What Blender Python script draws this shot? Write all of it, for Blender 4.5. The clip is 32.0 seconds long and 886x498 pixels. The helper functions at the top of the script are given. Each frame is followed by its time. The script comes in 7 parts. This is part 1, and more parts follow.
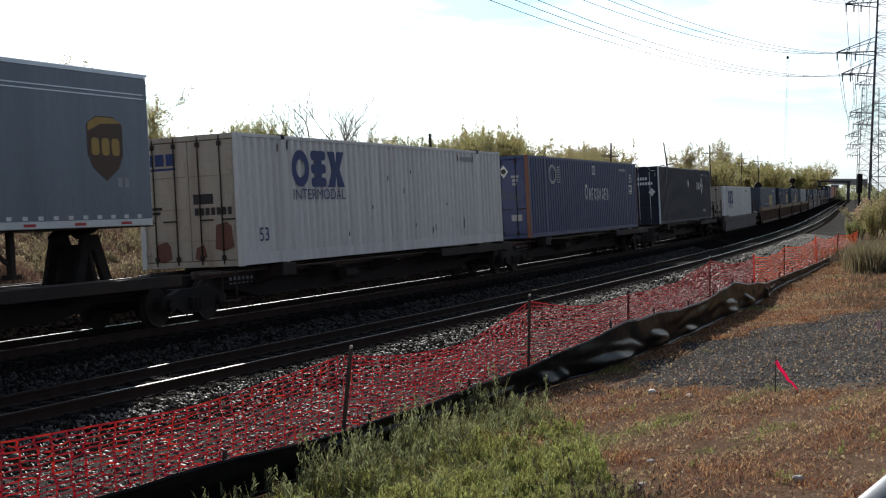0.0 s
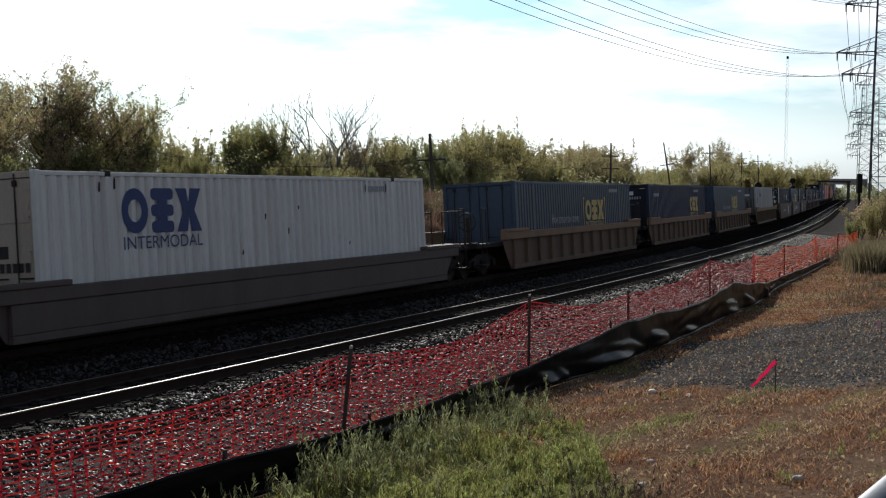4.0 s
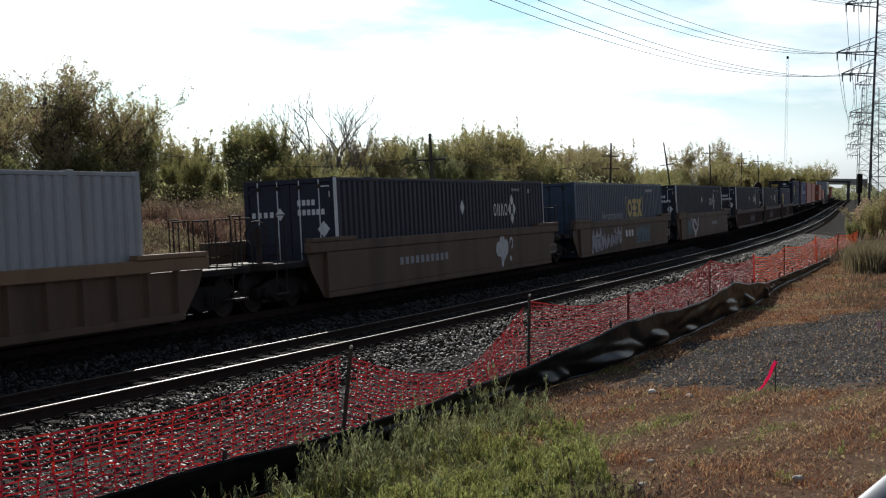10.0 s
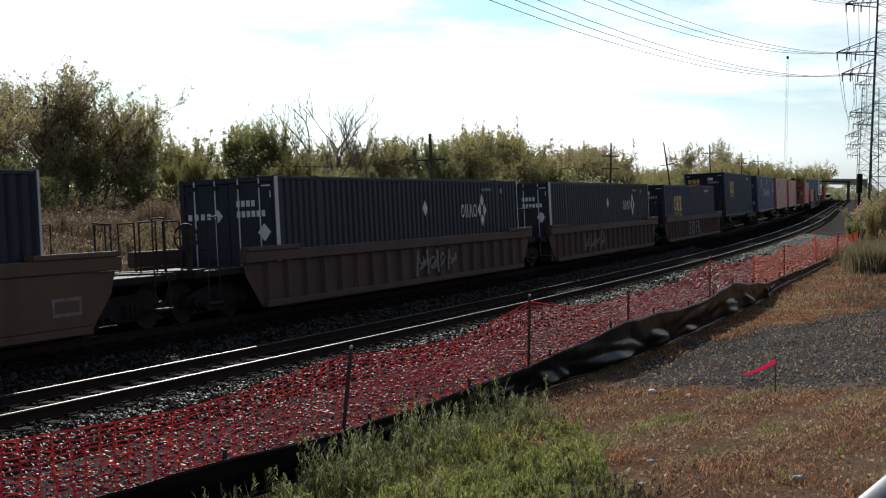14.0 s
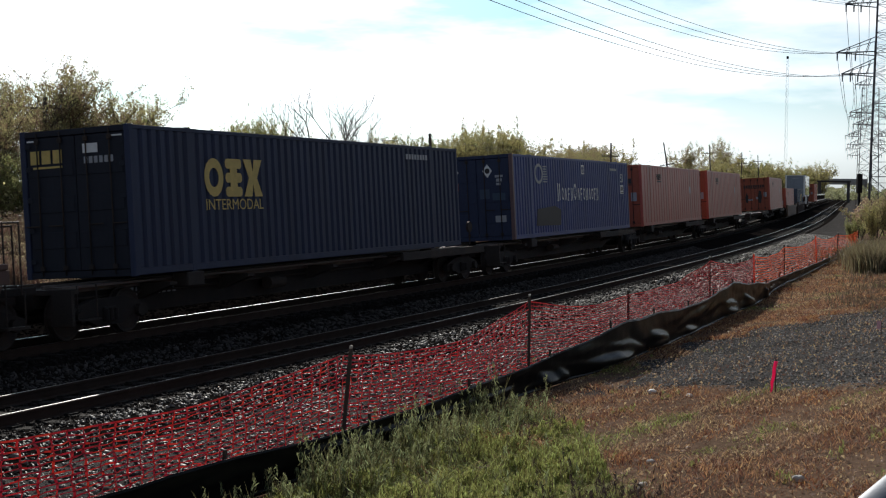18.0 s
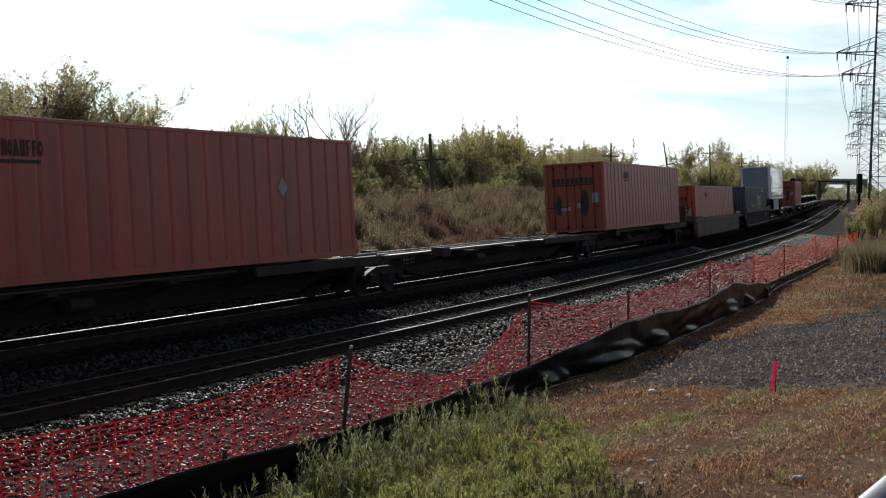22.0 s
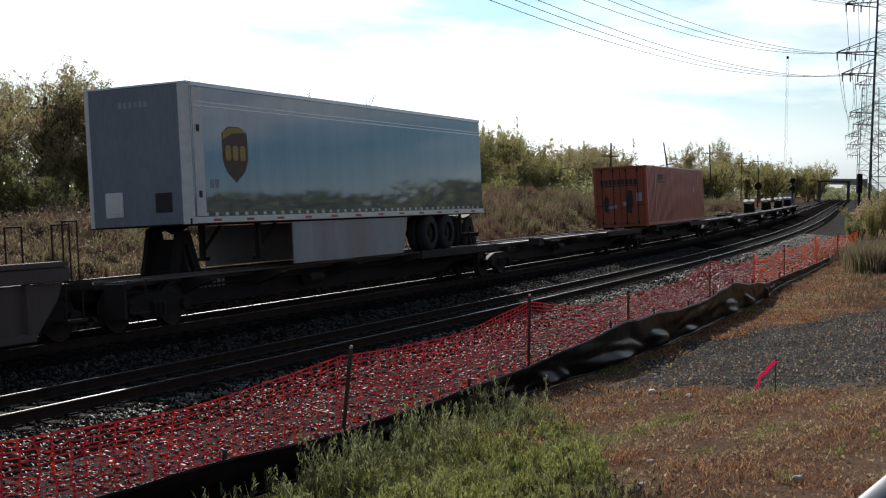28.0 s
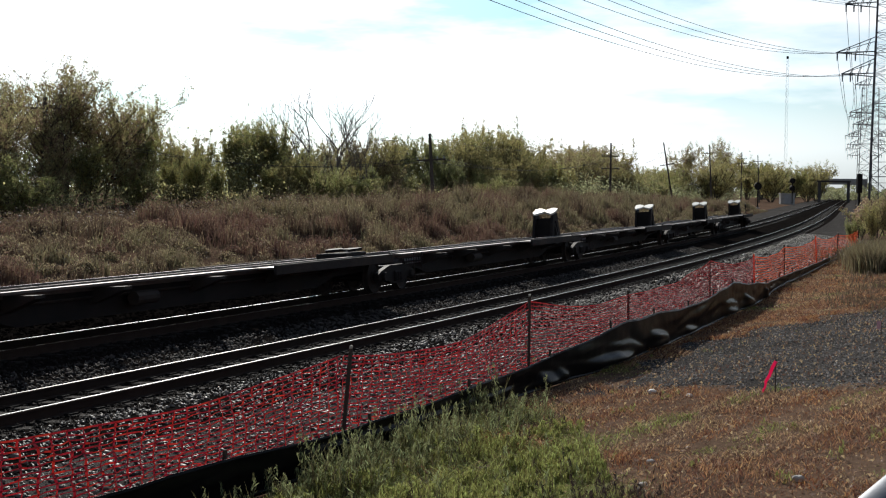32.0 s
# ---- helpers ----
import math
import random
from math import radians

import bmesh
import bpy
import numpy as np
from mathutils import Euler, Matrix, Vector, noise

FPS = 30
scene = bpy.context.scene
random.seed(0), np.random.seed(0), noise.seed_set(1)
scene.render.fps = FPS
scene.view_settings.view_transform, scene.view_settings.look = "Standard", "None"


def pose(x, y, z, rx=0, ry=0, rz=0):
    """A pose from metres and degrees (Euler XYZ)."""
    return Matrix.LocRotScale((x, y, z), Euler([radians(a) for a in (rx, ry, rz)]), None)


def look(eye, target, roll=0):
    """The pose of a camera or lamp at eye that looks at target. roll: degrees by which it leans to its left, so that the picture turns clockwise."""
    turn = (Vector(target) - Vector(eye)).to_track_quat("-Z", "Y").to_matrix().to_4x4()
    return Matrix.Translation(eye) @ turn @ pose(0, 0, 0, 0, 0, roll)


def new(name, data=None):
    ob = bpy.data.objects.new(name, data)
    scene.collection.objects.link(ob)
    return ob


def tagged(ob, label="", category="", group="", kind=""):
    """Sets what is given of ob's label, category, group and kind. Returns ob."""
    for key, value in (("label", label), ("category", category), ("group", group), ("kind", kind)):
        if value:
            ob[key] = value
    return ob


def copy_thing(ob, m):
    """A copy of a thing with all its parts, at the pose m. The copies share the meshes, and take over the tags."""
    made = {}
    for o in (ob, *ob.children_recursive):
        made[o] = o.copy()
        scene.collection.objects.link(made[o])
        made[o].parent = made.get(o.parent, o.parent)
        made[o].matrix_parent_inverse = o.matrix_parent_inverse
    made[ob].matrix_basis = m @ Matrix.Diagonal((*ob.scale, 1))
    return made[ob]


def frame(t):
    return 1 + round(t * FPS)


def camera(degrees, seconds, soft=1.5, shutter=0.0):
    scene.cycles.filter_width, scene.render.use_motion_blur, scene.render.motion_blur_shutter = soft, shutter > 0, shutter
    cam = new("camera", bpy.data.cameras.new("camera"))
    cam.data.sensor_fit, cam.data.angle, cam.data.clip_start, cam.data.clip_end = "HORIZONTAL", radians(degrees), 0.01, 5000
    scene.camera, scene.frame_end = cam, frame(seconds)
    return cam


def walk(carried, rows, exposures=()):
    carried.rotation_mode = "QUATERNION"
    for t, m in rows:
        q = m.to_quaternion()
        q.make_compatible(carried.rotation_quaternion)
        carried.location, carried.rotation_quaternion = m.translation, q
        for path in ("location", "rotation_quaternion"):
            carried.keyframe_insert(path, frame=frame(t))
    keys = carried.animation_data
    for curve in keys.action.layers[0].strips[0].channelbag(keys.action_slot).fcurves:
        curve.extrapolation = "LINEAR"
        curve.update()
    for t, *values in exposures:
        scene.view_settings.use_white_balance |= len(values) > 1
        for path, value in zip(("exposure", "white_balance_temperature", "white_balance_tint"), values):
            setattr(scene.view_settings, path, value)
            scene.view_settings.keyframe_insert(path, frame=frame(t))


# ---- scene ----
cam = camera(36.48, 32.0, soft=1.15, shutter=0.05)
EYE = (0.0, 0.0, 2.918)
STAND = Matrix.Translation(EYE) @ pose(0, 0, 0, 90 - 2.679) @ pose(0, 0, 0, 0, 0, 0.645)
walk(cam, [(0.0, STAND), (32.0, STAND)], [(0.0, 0.06), (0.5, -0.06), (1.0, -0.16), (2.0, -0.2), (4.0, -0.24), (32.0, -0.24)])

# ---- daylight: low autumn sun ahead of the camera, thin white cloud ----
SUN_AZ, SUN_EL = -11.0, 29.5          # degrees from the view line, degrees up
world = bpy.data.worlds.new("sky")
scene.world = world
world.use_nodes = True
wn, wl = world.node_tree.nodes, world.node_tree.links
wn.clear()
w_out = wn.new("ShaderNodeOutputWorld")
w_bg = wn.new("ShaderNodeBackground")
w_sky = wn.new("ShaderNodeTexSky")
w_sky.sky_type = "NISHITA"
w_sky.sun_disc = False
w_sky.sun_elevation = radians(SUN_EL)
w_sky.sun_rotation = radians(SUN_AZ)
w_sky.air_density, w_sky.dust_density, w_sky.ozone_density = 1.0, 1.6, 2.5
w_co = wn.new("ShaderNodeTexCoord")
w_map = wn.new("ShaderNodeMapping")
w_map.inputs["Scale"].default_value = (1.0, 1.0, 4.5)
w_map.inputs["Location"].default_value = (0.35, 0.2, 0.0)
w_map.inputs["Rotation"].default_value = (0.0, 0.35, 0.0)
w_noise = wn.new("ShaderNodeTexNoise")
w_noise.inputs["Scale"].default_value = 3.2
w_noise.inputs["Detail"].default_value = 7.0
w_noise.inputs["Roughness"].default_value = 0.55
w_ramp = wn.new("ShaderNodeValToRGB")
w_ramp.color_ramp.elements[0].position, w_ramp.color_ramp.elements[0].color = 0.40, (0.12, 0.12, 0.12, 1)
w_ramp.color_ramp.elements[1].position, w_ramp.color_ramp.elements[1].color = 0.60, (1, 1, 1, 1)
w_mix = wn.new("ShaderNodeMixRGB")
w_grey = wn.new("ShaderNodeRGBToBW")
w_lift = wn.new("ShaderNodeMixRGB")
w_lift.blend_type = "MULTIPLY"
w_lift.inputs["Fac"].default_value = 1.0
w_lift.inputs["Color2"].default_value = (2.16, 2.24, 2.33, 1)
wl.new(w_sky.outputs["Color"], w_grey.inputs["Color"])
wl.new(w_grey.outputs["Val"], w_lift.inputs["Color1"])
wl.new(w_lift.outputs["Color"], w_mix.inputs["Color2"])
wl.new(w_co.outputs["Generated"], w_map.inputs["Vector"])
wl.new(w_map.outputs["Vector"], w_noise.inputs["Vector"])
wl.new(w_noise.outputs["Fac"], w_ramp.inputs["Fac"])
w_sep = wn.new("ShaderNodeSeparateXYZ")
wl.new(w_co.outputs["Generated"], w_sep.inputs["Vector"])
w_low = wn.new("ShaderNodeMapRange")
w_low.inputs["From Min"].default_value, w_low.inputs["From Max"].default_value = 0.03, 0.095
w_low.inputs["To Min"].default_value, w_low.inputs["To Max"].default_value = 0.72, 0.0
wl.new(w_sep.outputs["Z"], w_low.inputs["Value"])
w_max = wn.new("ShaderNodeMath")
w_max.operation = "MAXIMUM"
wl.new(w_ramp.outputs["Color"], w_max.inputs[0])
wl.new(w_low.outputs["Result"], w_max.inputs[1])
wl.new(w_max.outputs[0], w_mix.inputs["Fac"])
w_tint = wn.new("ShaderNodeMixRGB")
w_tint.blend_type = "MULTIPLY"
w_tint.inputs["Fac"].default_value = 1.0
w_tint.inputs["Color2"].default_value = (0.62, 1.12, 1.5, 1)
wl.new(w_sky.outputs["Color"], w_tint.inputs["Color1"])
wl.new(w_tint.outputs["Color"], w_mix.inputs["Color1"])
wl.new(w_mix.outputs["Color"], w_bg.inputs["Color"])
w_bg.inputs["Strength"].default_value = 0.064
wl.new(w_bg.outputs["Background"], w_out.inputs["Surface"])

sun = new("sun", bpy.data.lights.new("sun", "SUN"))
sun.data.energy, sun.data.angle, sun.data.color = 5.0, radians(0.6), (1.0, 0.95, 0.87)
SUN_DIR = Vector((math.sin(radians(SUN_AZ)) * math.cos(radians(SUN_EL)),
                  math.cos(radians(SUN_AZ)) * math.cos(radians(SUN_EL)), math.sin(radians(SUN_EL))))
sun.matrix_world = look(SUN_DIR * 300, (0, 0, 0))


# ---- materials ----
def mat(name, color, rough=0.8, metal=0.0, spread=0.25, scale=6.0, fine=60.0, bump=0.2, dirt=None, dirt_amount=0.0,
        random_tint=0.0, island=False, stretch=(1, 1, 1), emit=0.0, dist=0.02, spec=0.5):
    """A surface of one paint or stuff, varied at two scales, with stains and relief."""
    m = bpy.data.materials.new(name)
    m.use_nodes = True
    n, l = m.node_tree.nodes, m.node_tree.links
    b = n["Principled BSDF"]
    b.inputs["Roughness"].default_value, b.inputs["Metallic"].default_value = rough, metal
    b.inputs["Specular IOR Level"].default_value = spec
    co = n.new("ShaderNodeTexCoord")
    mp = n.new("ShaderNodeMapping")
    mp.inputs["Scale"].default_value = stretch
    l.new(co.outputs["Object"], mp.inputs["Vector"])
    big, small = n.new("ShaderNodeTexNoise"), n.new("ShaderNodeTexNoise")
    for t, s, d in ((big, scale, 5.0), (small, fine, 4.0)):
        t.inputs["Scale"].default_value, t.inputs["Detail"].default_value = s, d
        l.new(mp.outputs["Vector"], t.inputs["Vector"])
    add = n.new("ShaderNodeMath")
    add.operation = "ADD"
    l.new(big.outputs["Fac"], add.inputs[0])
    l.new(small.outputs["Fac"], add.inputs[1])
    rng = n.new("ShaderNodeMapRange")
    rng.inputs["From Min"].default_value, rng.inputs["From Max"].default_value = 0.65, 1.35
    rng.inputs["To Min"].default_value, rng.inputs["To Max"].default_value = 1 - spread, 1 + spread
    l.new(add.outputs[0], rng.inputs["Value"])
    value = rng.outputs["Result"]
    if random_tint:
        src = n.new("ShaderNodeNewGeometry") if island else n.new("ShaderNodeObjectInfo")
        r2 = n.new("ShaderNodeMapRange")
        r2.inputs["To Min"].default_value, r2.inputs["To Max"].default_value = 1 - random_tint, 1 + random_tint
        l.new(src.outputs["Random Per Island" if island else "Random"], r2.inputs["Value"])
        mul = n.new("ShaderNodeMath")
        mul.operation = "MULTIPLY"
        l.new(value, mul.inputs[0])
        l.new(r2.outputs["Result"], mul.inputs[1])
        value = mul.outputs[0]
    hsv = n.new("ShaderNodeHueSaturation")
    hsv.inputs["Color"].default_value = (*color, 1)
    l.new(value, hsv.inputs["Value"])
    out = hsv.outputs["Color"]
    if dirt:
        st = n.new("ShaderNodeTexNoise")
        st.inputs["Scale"].default_value, st.inputs["Detail"].default_value = scale * 0.6, 8.0
        l.new(mp.outputs["Vector"], st.inputs["Vector"])
        r3 = n.new("ShaderNodeMapRange")
        r3.inputs["From Min"].default_value, r3.inputs["From Max"].default_value = 0.48, 0.68
        r3.inputs["To Max"].default_value = dirt_amount
        l.new(st.outputs["Fac"], r3.inputs["Value"])
        mx = n.new("ShaderNodeMixRGB")
        mx.inputs["Color2"].default_value = (*dirt, 1)
        l.new(r3.outputs["Result"], mx.inputs["Fac"])
        l.new(out, mx.inputs["Color1"])
        out = mx.outputs["Color"]
    l.new(out, b.inputs["Base Color"])
    if bump:
        bp = n.new("ShaderNodeBump")
        bp.inputs["Strength"].default_value, bp.inputs["Distance"].default_value = bump, dist
        l.new(small.outputs["Fac"], bp.inputs["Height"])
        l.new(bp.outputs["Normal"], b.inputs["Normal"])
    return m


def leaf_mat(name, color, spread=0.45, through_light=0.45, rough=0.65, spec=0.25, hue=0.03):
    """Leaves and blades: each its own shade, with light coming through."""
    m = bpy.data.materials.new(name)
    m.use_nodes = True
    n, l = m.node_tree.nodes, m.node_tree.links
    b = n["Principled BSDF"]
    b.inputs["Roughness"].default_value = rough
    b.inputs["Specular IOR Level"].default_value = spec
    g = n.new("ShaderNodeNewGeometry")
    hs = n.new("ShaderNodeHueSaturation")
    hs.inputs["Color"].default_value = (*color, 1)
    r = n.new("ShaderNodeMapRange")
    r.inputs["To Min"].default_value, r.inputs["To Max"].default_value = 1 - spread, 1 + spread
    l.new(g.outputs["Random Per Island"], r.inputs["Value"])
    l.new(r.outputs["Result"], hs.inputs["Value"])
    r2 = n.new("ShaderNodeMapRange")
    r2.inputs["To Min"].default_value, r2.inputs["To Max"].default_value = 0.5 - hue, 0.5 + hue
    l.new(g.outputs["Random Per Island"], r2.inputs["Value"])
    l.new(r2.outputs["Result"], hs.inputs["Hue"])
    l.new(hs.outputs["Color"], b.inputs["Base Color"])
    tr = n.new("ShaderNodeBsdfTranslucent")
    l.new(hs.outputs["Color"], tr.inputs["Color"])
    mx = n.new("ShaderNodeMixShader")
    mx.inputs["Fac"].default_value = through_light
    l.new(b.outputs["BSDF"], mx.inputs[1])
    l.new(tr.outputs["BSDF"], mx.inputs[2])
    l.new(mx.outputs["Shader"], n["Material Output"].inputs["Surface"])
    return m


M_GROUND = mat("dry_earth", (0.135, 0.09, 0.064), 1.0, scale=0.5, fine=14, spread=0.4, bump=0.6, spec=0.0)
# bed colour takes in the shade between the stones
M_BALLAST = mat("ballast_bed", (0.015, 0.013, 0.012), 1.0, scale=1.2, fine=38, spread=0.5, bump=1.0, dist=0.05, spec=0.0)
M_GRAVEL = mat("gravel", (0.078, 0.073, 0.069), 1.0, scale=0.9, fine=30, spread=0.5, bump=1.0, dist=0.05, spec=0.0)
# oil-dark stone, darkened further to hold the shade of rails and train
M_STONEDARK = mat("oily_shaded_stone", (0.02, 0.0175, 0.0165), 0.9, scale=9, fine=60, spread=0.2, bump=0.3, random_tint=0.5, island=True, spec=0.05)
# near-black ballast: the shade below the cars is put into its colour
M_SHADEBALLAST = mat("shade_black_ballast", (0.0075, 0.0065, 0.006), 1.0, scale=1.2, fine=38, spread=0.5, bump=1.0, dist=0.05, spec=0.0)
M_STONEMID = mat("grey_brown_stone", (0.055, 0.05, 0.047), 0.8, scale=9, fine=60, spread=0.2, bump=0.3, random_tint=0.6, island=True, spec=0.15)
M_PEBBLE = mat("gravel_pebble", (0.20, 0.184, 0.174), 0.75, scale=9, fine=60, spread=0.25, bump=0.3, random_tint=0.75, island=True, spec=0.2)
M_STONE = mat("ballast_stone", (0.125, 0.113, 0.102), 0.55, scale=9, fine=60, spread=0.2, bump=0.3, random_tint=0.65, island=True, spec=0.2)
M_RAIL = mat("rail_side", (0.045, 0.031, 0.025), 0.95, 0.0, spec=0.1, scale=3, fine=50, bump=0.3)
M_RAILTOP = mat("rail_top", (0.44, 0.43, 0.42), 0.28, 1.0, scale=4, fine=90, spread=0.1, bump=0.02)
M_TIE = mat("tie_wood", (0.022, 0.019, 0.017), 0.95, scale=3, fine=40, stretch=(1, 6, 6), bump=0.5, random_tint=0.3, spec=0.12)
M_BLACKSTEEL = mat("black_steel", (0.021, 0.018, 0.0175), 0.7, 0.1, scale=2, fine=40, bump=0.2, dirt=(0.05, 0.034, 0.025), dirt_amount=0.25, spec=0.15)
M_GRIMY = mat("grimy_steel", (0.038, 0.031, 0.028), 0.72, 0.1, scale=2, fine=40, bump=0.3, dirt=(0.08, 0.052, 0.035), dirt_amount=0.4, spec=0.2)
M_DECK = mat("worn_deck_steel", (0.11, 0.085, 0.075), 0.5, 0.4, scale=3, fine=40, bump=0.15, spread=0.3)
M_RUBBER = mat("tyre_rubber", (0.025, 0.025, 0.026), 0.85, scale=8, fine=60, bump=0.2)
M_ALU = mat("aluminium", (0.62, 0.63, 0.65), 0.35, 0.85, scale=2, fine=60, spread=0.1, bump=0.05)
M_DARKGREEN = leaf_mat("green_leaves", (0.065, 0.085, 0.02))


# ---- the line of the railway: s along the far track, u across it towards the camera ----
def heading(s):
    s = np.clip(s, -45.0, 170.0)
    return 0.405688 - (0.001472 * s - 5.89e-6 * s ** 2 + 5.3e-9 * s ** 3)


_S = np.arange(-900.0, 1600.0, 0.5)
_TH = heading(_S)
_i0 = int(np.argmin(abs(_S)))
_X = np.concatenate(([0], np.cumsum(0.5 * np.sin((_TH[:-1] + _TH[1:]) / 2))))
_Y = np.concatenate(([0], np.cumsum(0.5 * np.cos((_TH[:-1] + _TH[1:]) / 2))))
_X += -4.8366 - _X[_i0]
_Y += 30.5065 - _Y[_i0]
CANT = 0.066
NEAR = 4.16                  # spacing of the two tracks
NEAR_Z = -0.067


def line(s, u=0.0, z=0.0):
    """World points at s along the line, u across, z up; arrays too."""
    x, y, th = np.interp(s, _S, _X), np.interp(s, _S, _Y), np.interp(s, _S, _TH)
    return x + u * np.cos(th), y - u * np.sin(th), z + 0 * x


def cant(s):
    return CANT * float(np.clip((180 - s) / 80, 0, 1))


def on_track(s, half=6.0):
    """The pose of a unit whose trucks stand at s - half and s + half on the far track."""
    a, b = Vector(line(s - half)), Vector(line(s + half))
    d = b - a
    return Matrix.Translation((a + b) / 2) @ Euler((0, 0, -math.atan2(d.x, d.y))).to_matrix().to_4x4() @ Euler((0, -cant(s), 0)).to_matrix().to_4x4()


def at_line(s, u, z=0.0, turn=0.0):
    x, y, zz = line(s, u, z)
    return Matrix.Translation((float(x), float(y), float(zz))) @ Euler((0, 0, -float(np.interp(s, _S, _TH)) + turn)).to_matrix().to_4x4()


# ---- mesh building ----
class Shape:
    def __init__(self):
        self.v, self.f = [], []

    def add(self, verts, faces):
        o = len(self.v)
        self.v += [tuple(map(float, p)) for p in verts]
        self.f += [tuple(o + i for i in q) for q in faces]
        return self

    def box(self, x0, x1, y0, y1, z0, z1, c=0.0):
        """A box, its edges chamfered by c."""
        if c <= 0:
            return self.add([(x, y, z) for x in (x0, x1) for y in (y0, y1) for z in (z0, z1)],
                            [(0, 1, 3, 2), (4, 6, 7, 5), (0, 4, 5, 1), (2, 3, 7, 6), (0, 2, 6, 4), (1, 5, 7, 3)])
        v, ids = [], {}
        for i, x in enumerate((x0, x1)):
            for j, y in enumerate((y0, y1)):
                for k, z in enumerate((z0, z1)):
                    sx, sy, sz = (c, -c)[i], (c, -c)[j], (c, -c)[k]
                    for a, p in enumerate(((x, y + sy, z + sz), (x + sx, y, z + sz), (x + sx, y + sy, z))):
                        ids[i, j, k, a] = len(v)
                        v.append(p)
        g = lambda *q: tuple(ids[r] for r in q)
        f = []
        for i in (0, 1):
            a = g((i, 0, 0, 0), (i, 0, 1, 0), (i, 1, 1, 0), (i, 1, 0, 0))
            f.append(a if i == 0 else a[::-1])
            a = g((0, i, 0, 1), (1, i, 0, 1), (1, i, 1, 1), (0, i, 1, 1))
            f.append(a if i == 0 else a[::-1])
            a = g((0, 0, i, 2), (0, 1, i, 2), (1, 1, i, 2), (1, 0, i, 2))
            f.append(a if i == 0 else a[::-1])
        for i in (0, 1):
            for j in (0, 1):
                f.append(g((i, j, 0, 0), (i, j, 1, 0), (i, j, 1, 1), (i, j, 0, 1)))
                f.append(g((i, 0, j, 0), (i, 1, j, 0), (i, 1, j, 2), (i, 0, j, 2)))
                f.append(g((0, i, j, 1), (1, i, j, 1), (1, i, j, 2), (0, i, j, 2)))
                for k in (0, 1):
                    f.append(g((i, j, k, 0), (i, j, k, 1), (i, j, k, 2)))
        return self.add(v, f)

    def tube(self, a, b, r0, r1=None, n=8):
        """A round bar from a to b."""
        r1 = r0 if r1 is None else r1
        a, b = Vector(a), Vector(b)
        d = (b - a).normalized()
        p = d.orthogonal().normalized()
        q = d.cross(p)
        v = []
        for c, r in ((a, r0), (b, r1)):
            v += [c + (p * math.cos(6.28319 * i / n) + q * math.sin(6.28319 * i / n)) * r for i in range(n)]
        f = [(i, (i + 1) % n, n + (i + 1) % n, n + i) for i in range(n)]
        return self.add(v, f + [tuple(range(n))[::-1], tuple(range(n, 2 * n))])

    def sweep(self, pts, r, n=5):
        """A round cord along points."""
        v, f = [], []
        pts = [Vector(p) for p in pts]
        for i, p in enumerate(pts):
            d = (pts[min(i + 1, len(pts) - 1)] - pts[max(i - 1, 0)]).normalized()
            a = d.cross(Vector((0, 0, 1))).normalized() if abs(d.z) < 0.95 else d.orthogonal().normalized()
            b = d.cross(a)
            v += [p + (a * math.cos(6.28319 * k / n) + b * math.sin(6.28319 * k / n)) * r for k in range(n)]
        for i in range(len(pts) - 1):
            f += [(i * n + k, i * n + (k + 1) % n, (i + 1) * n + (k + 1) % n, (i + 1) * n + k) for k in range(n)]
        return self.add(v, f + [tuple(range(n))[::-1], tuple(range(len(v) - n, len(v)))])

    def prism(self, outline, axis, a, b):
        """An outline (pairs) drawn out along an axis from a to b."""
        n = len(outline)
        place = {"x": lambda p, t: (t, p[0], p[1]), "y": lambda p, t: (p[0], t, p[1]), "z": lambda p, t: (p[0], p[1], t)}[axis]
        v = [place(p, a) for p in outline] + [place(p, b) for p in outline]
        f = [(i, (i + 1) % n, n + (i + 1) % n, n + i) for i in range(n)]
        return self.add(v, f + [tuple(range(n))[::-1], tuple(range(n, 2 * n))])

    def beam(self, a, b, w, h=None):
        """A square bar from a to b."""
        h = h or w
        a, b = Vector(a), Vector(b)
        d = (b - a).normalized()
        up = Vector((0, 0, 1)) if abs(d.z) < 0.95 else Vector((0, 1, 0))
        p = d.cross(up).normalized() * w / 2
        q = p.cross(d).normalized() * h / 2
        v = [c + i * p + j * q for c in (a, b) for i, j in ((-1, -1), (1, -1), (1, 1), (-1, 1))]
        return self.add(v, [(0, 1, 5, 4), (1, 2, 6, 5), (2, 3, 7, 6), (3, 0, 4, 7), (3, 2, 1, 0), (4, 5, 6, 7)])

    def mesh(self, name, material, smooth=False):
        me = bpy.data.meshes.new(name)
        me.from_pydata(self.v, [], self.f)
        bm = bmesh.new()
        bm.from_mesh(me)
        bmesh.ops.recalc_face_normals(bm, faces=bm.faces)
        bm.to_mesh(me)
        bm.free()
        me.materials.append(material)
        if smooth:
            me.shade_smooth()
        return me


def quick_mesh(name, verts, faces, material, smooth=False):
    """A large mesh from arrays, with no clean-up."""
    me = bpy.data.meshes.new(name)
    me.from_pydata(verts.tolist() if hasattr(verts, "tolist") else verts, [], faces.tolist() if hasattr(faces, "tolist") else faces)
    if material:
        me.materials.append(material)
    if smooth:
        me.shade_smooth()
    return me


def part(name, shape, material, parent, label="", smooth=False):
    me = shape if isinstance(shape, bpy.types.Mesh) else shape.mesh(name, material, smooth)
    ob = new(name, me)
    ob.parent = parent
    if label:
        ob["label"] = label
    return ob


def thing(name, label, category, group="", kind=""):
    return tagged(new(name), label, category, group, kind)


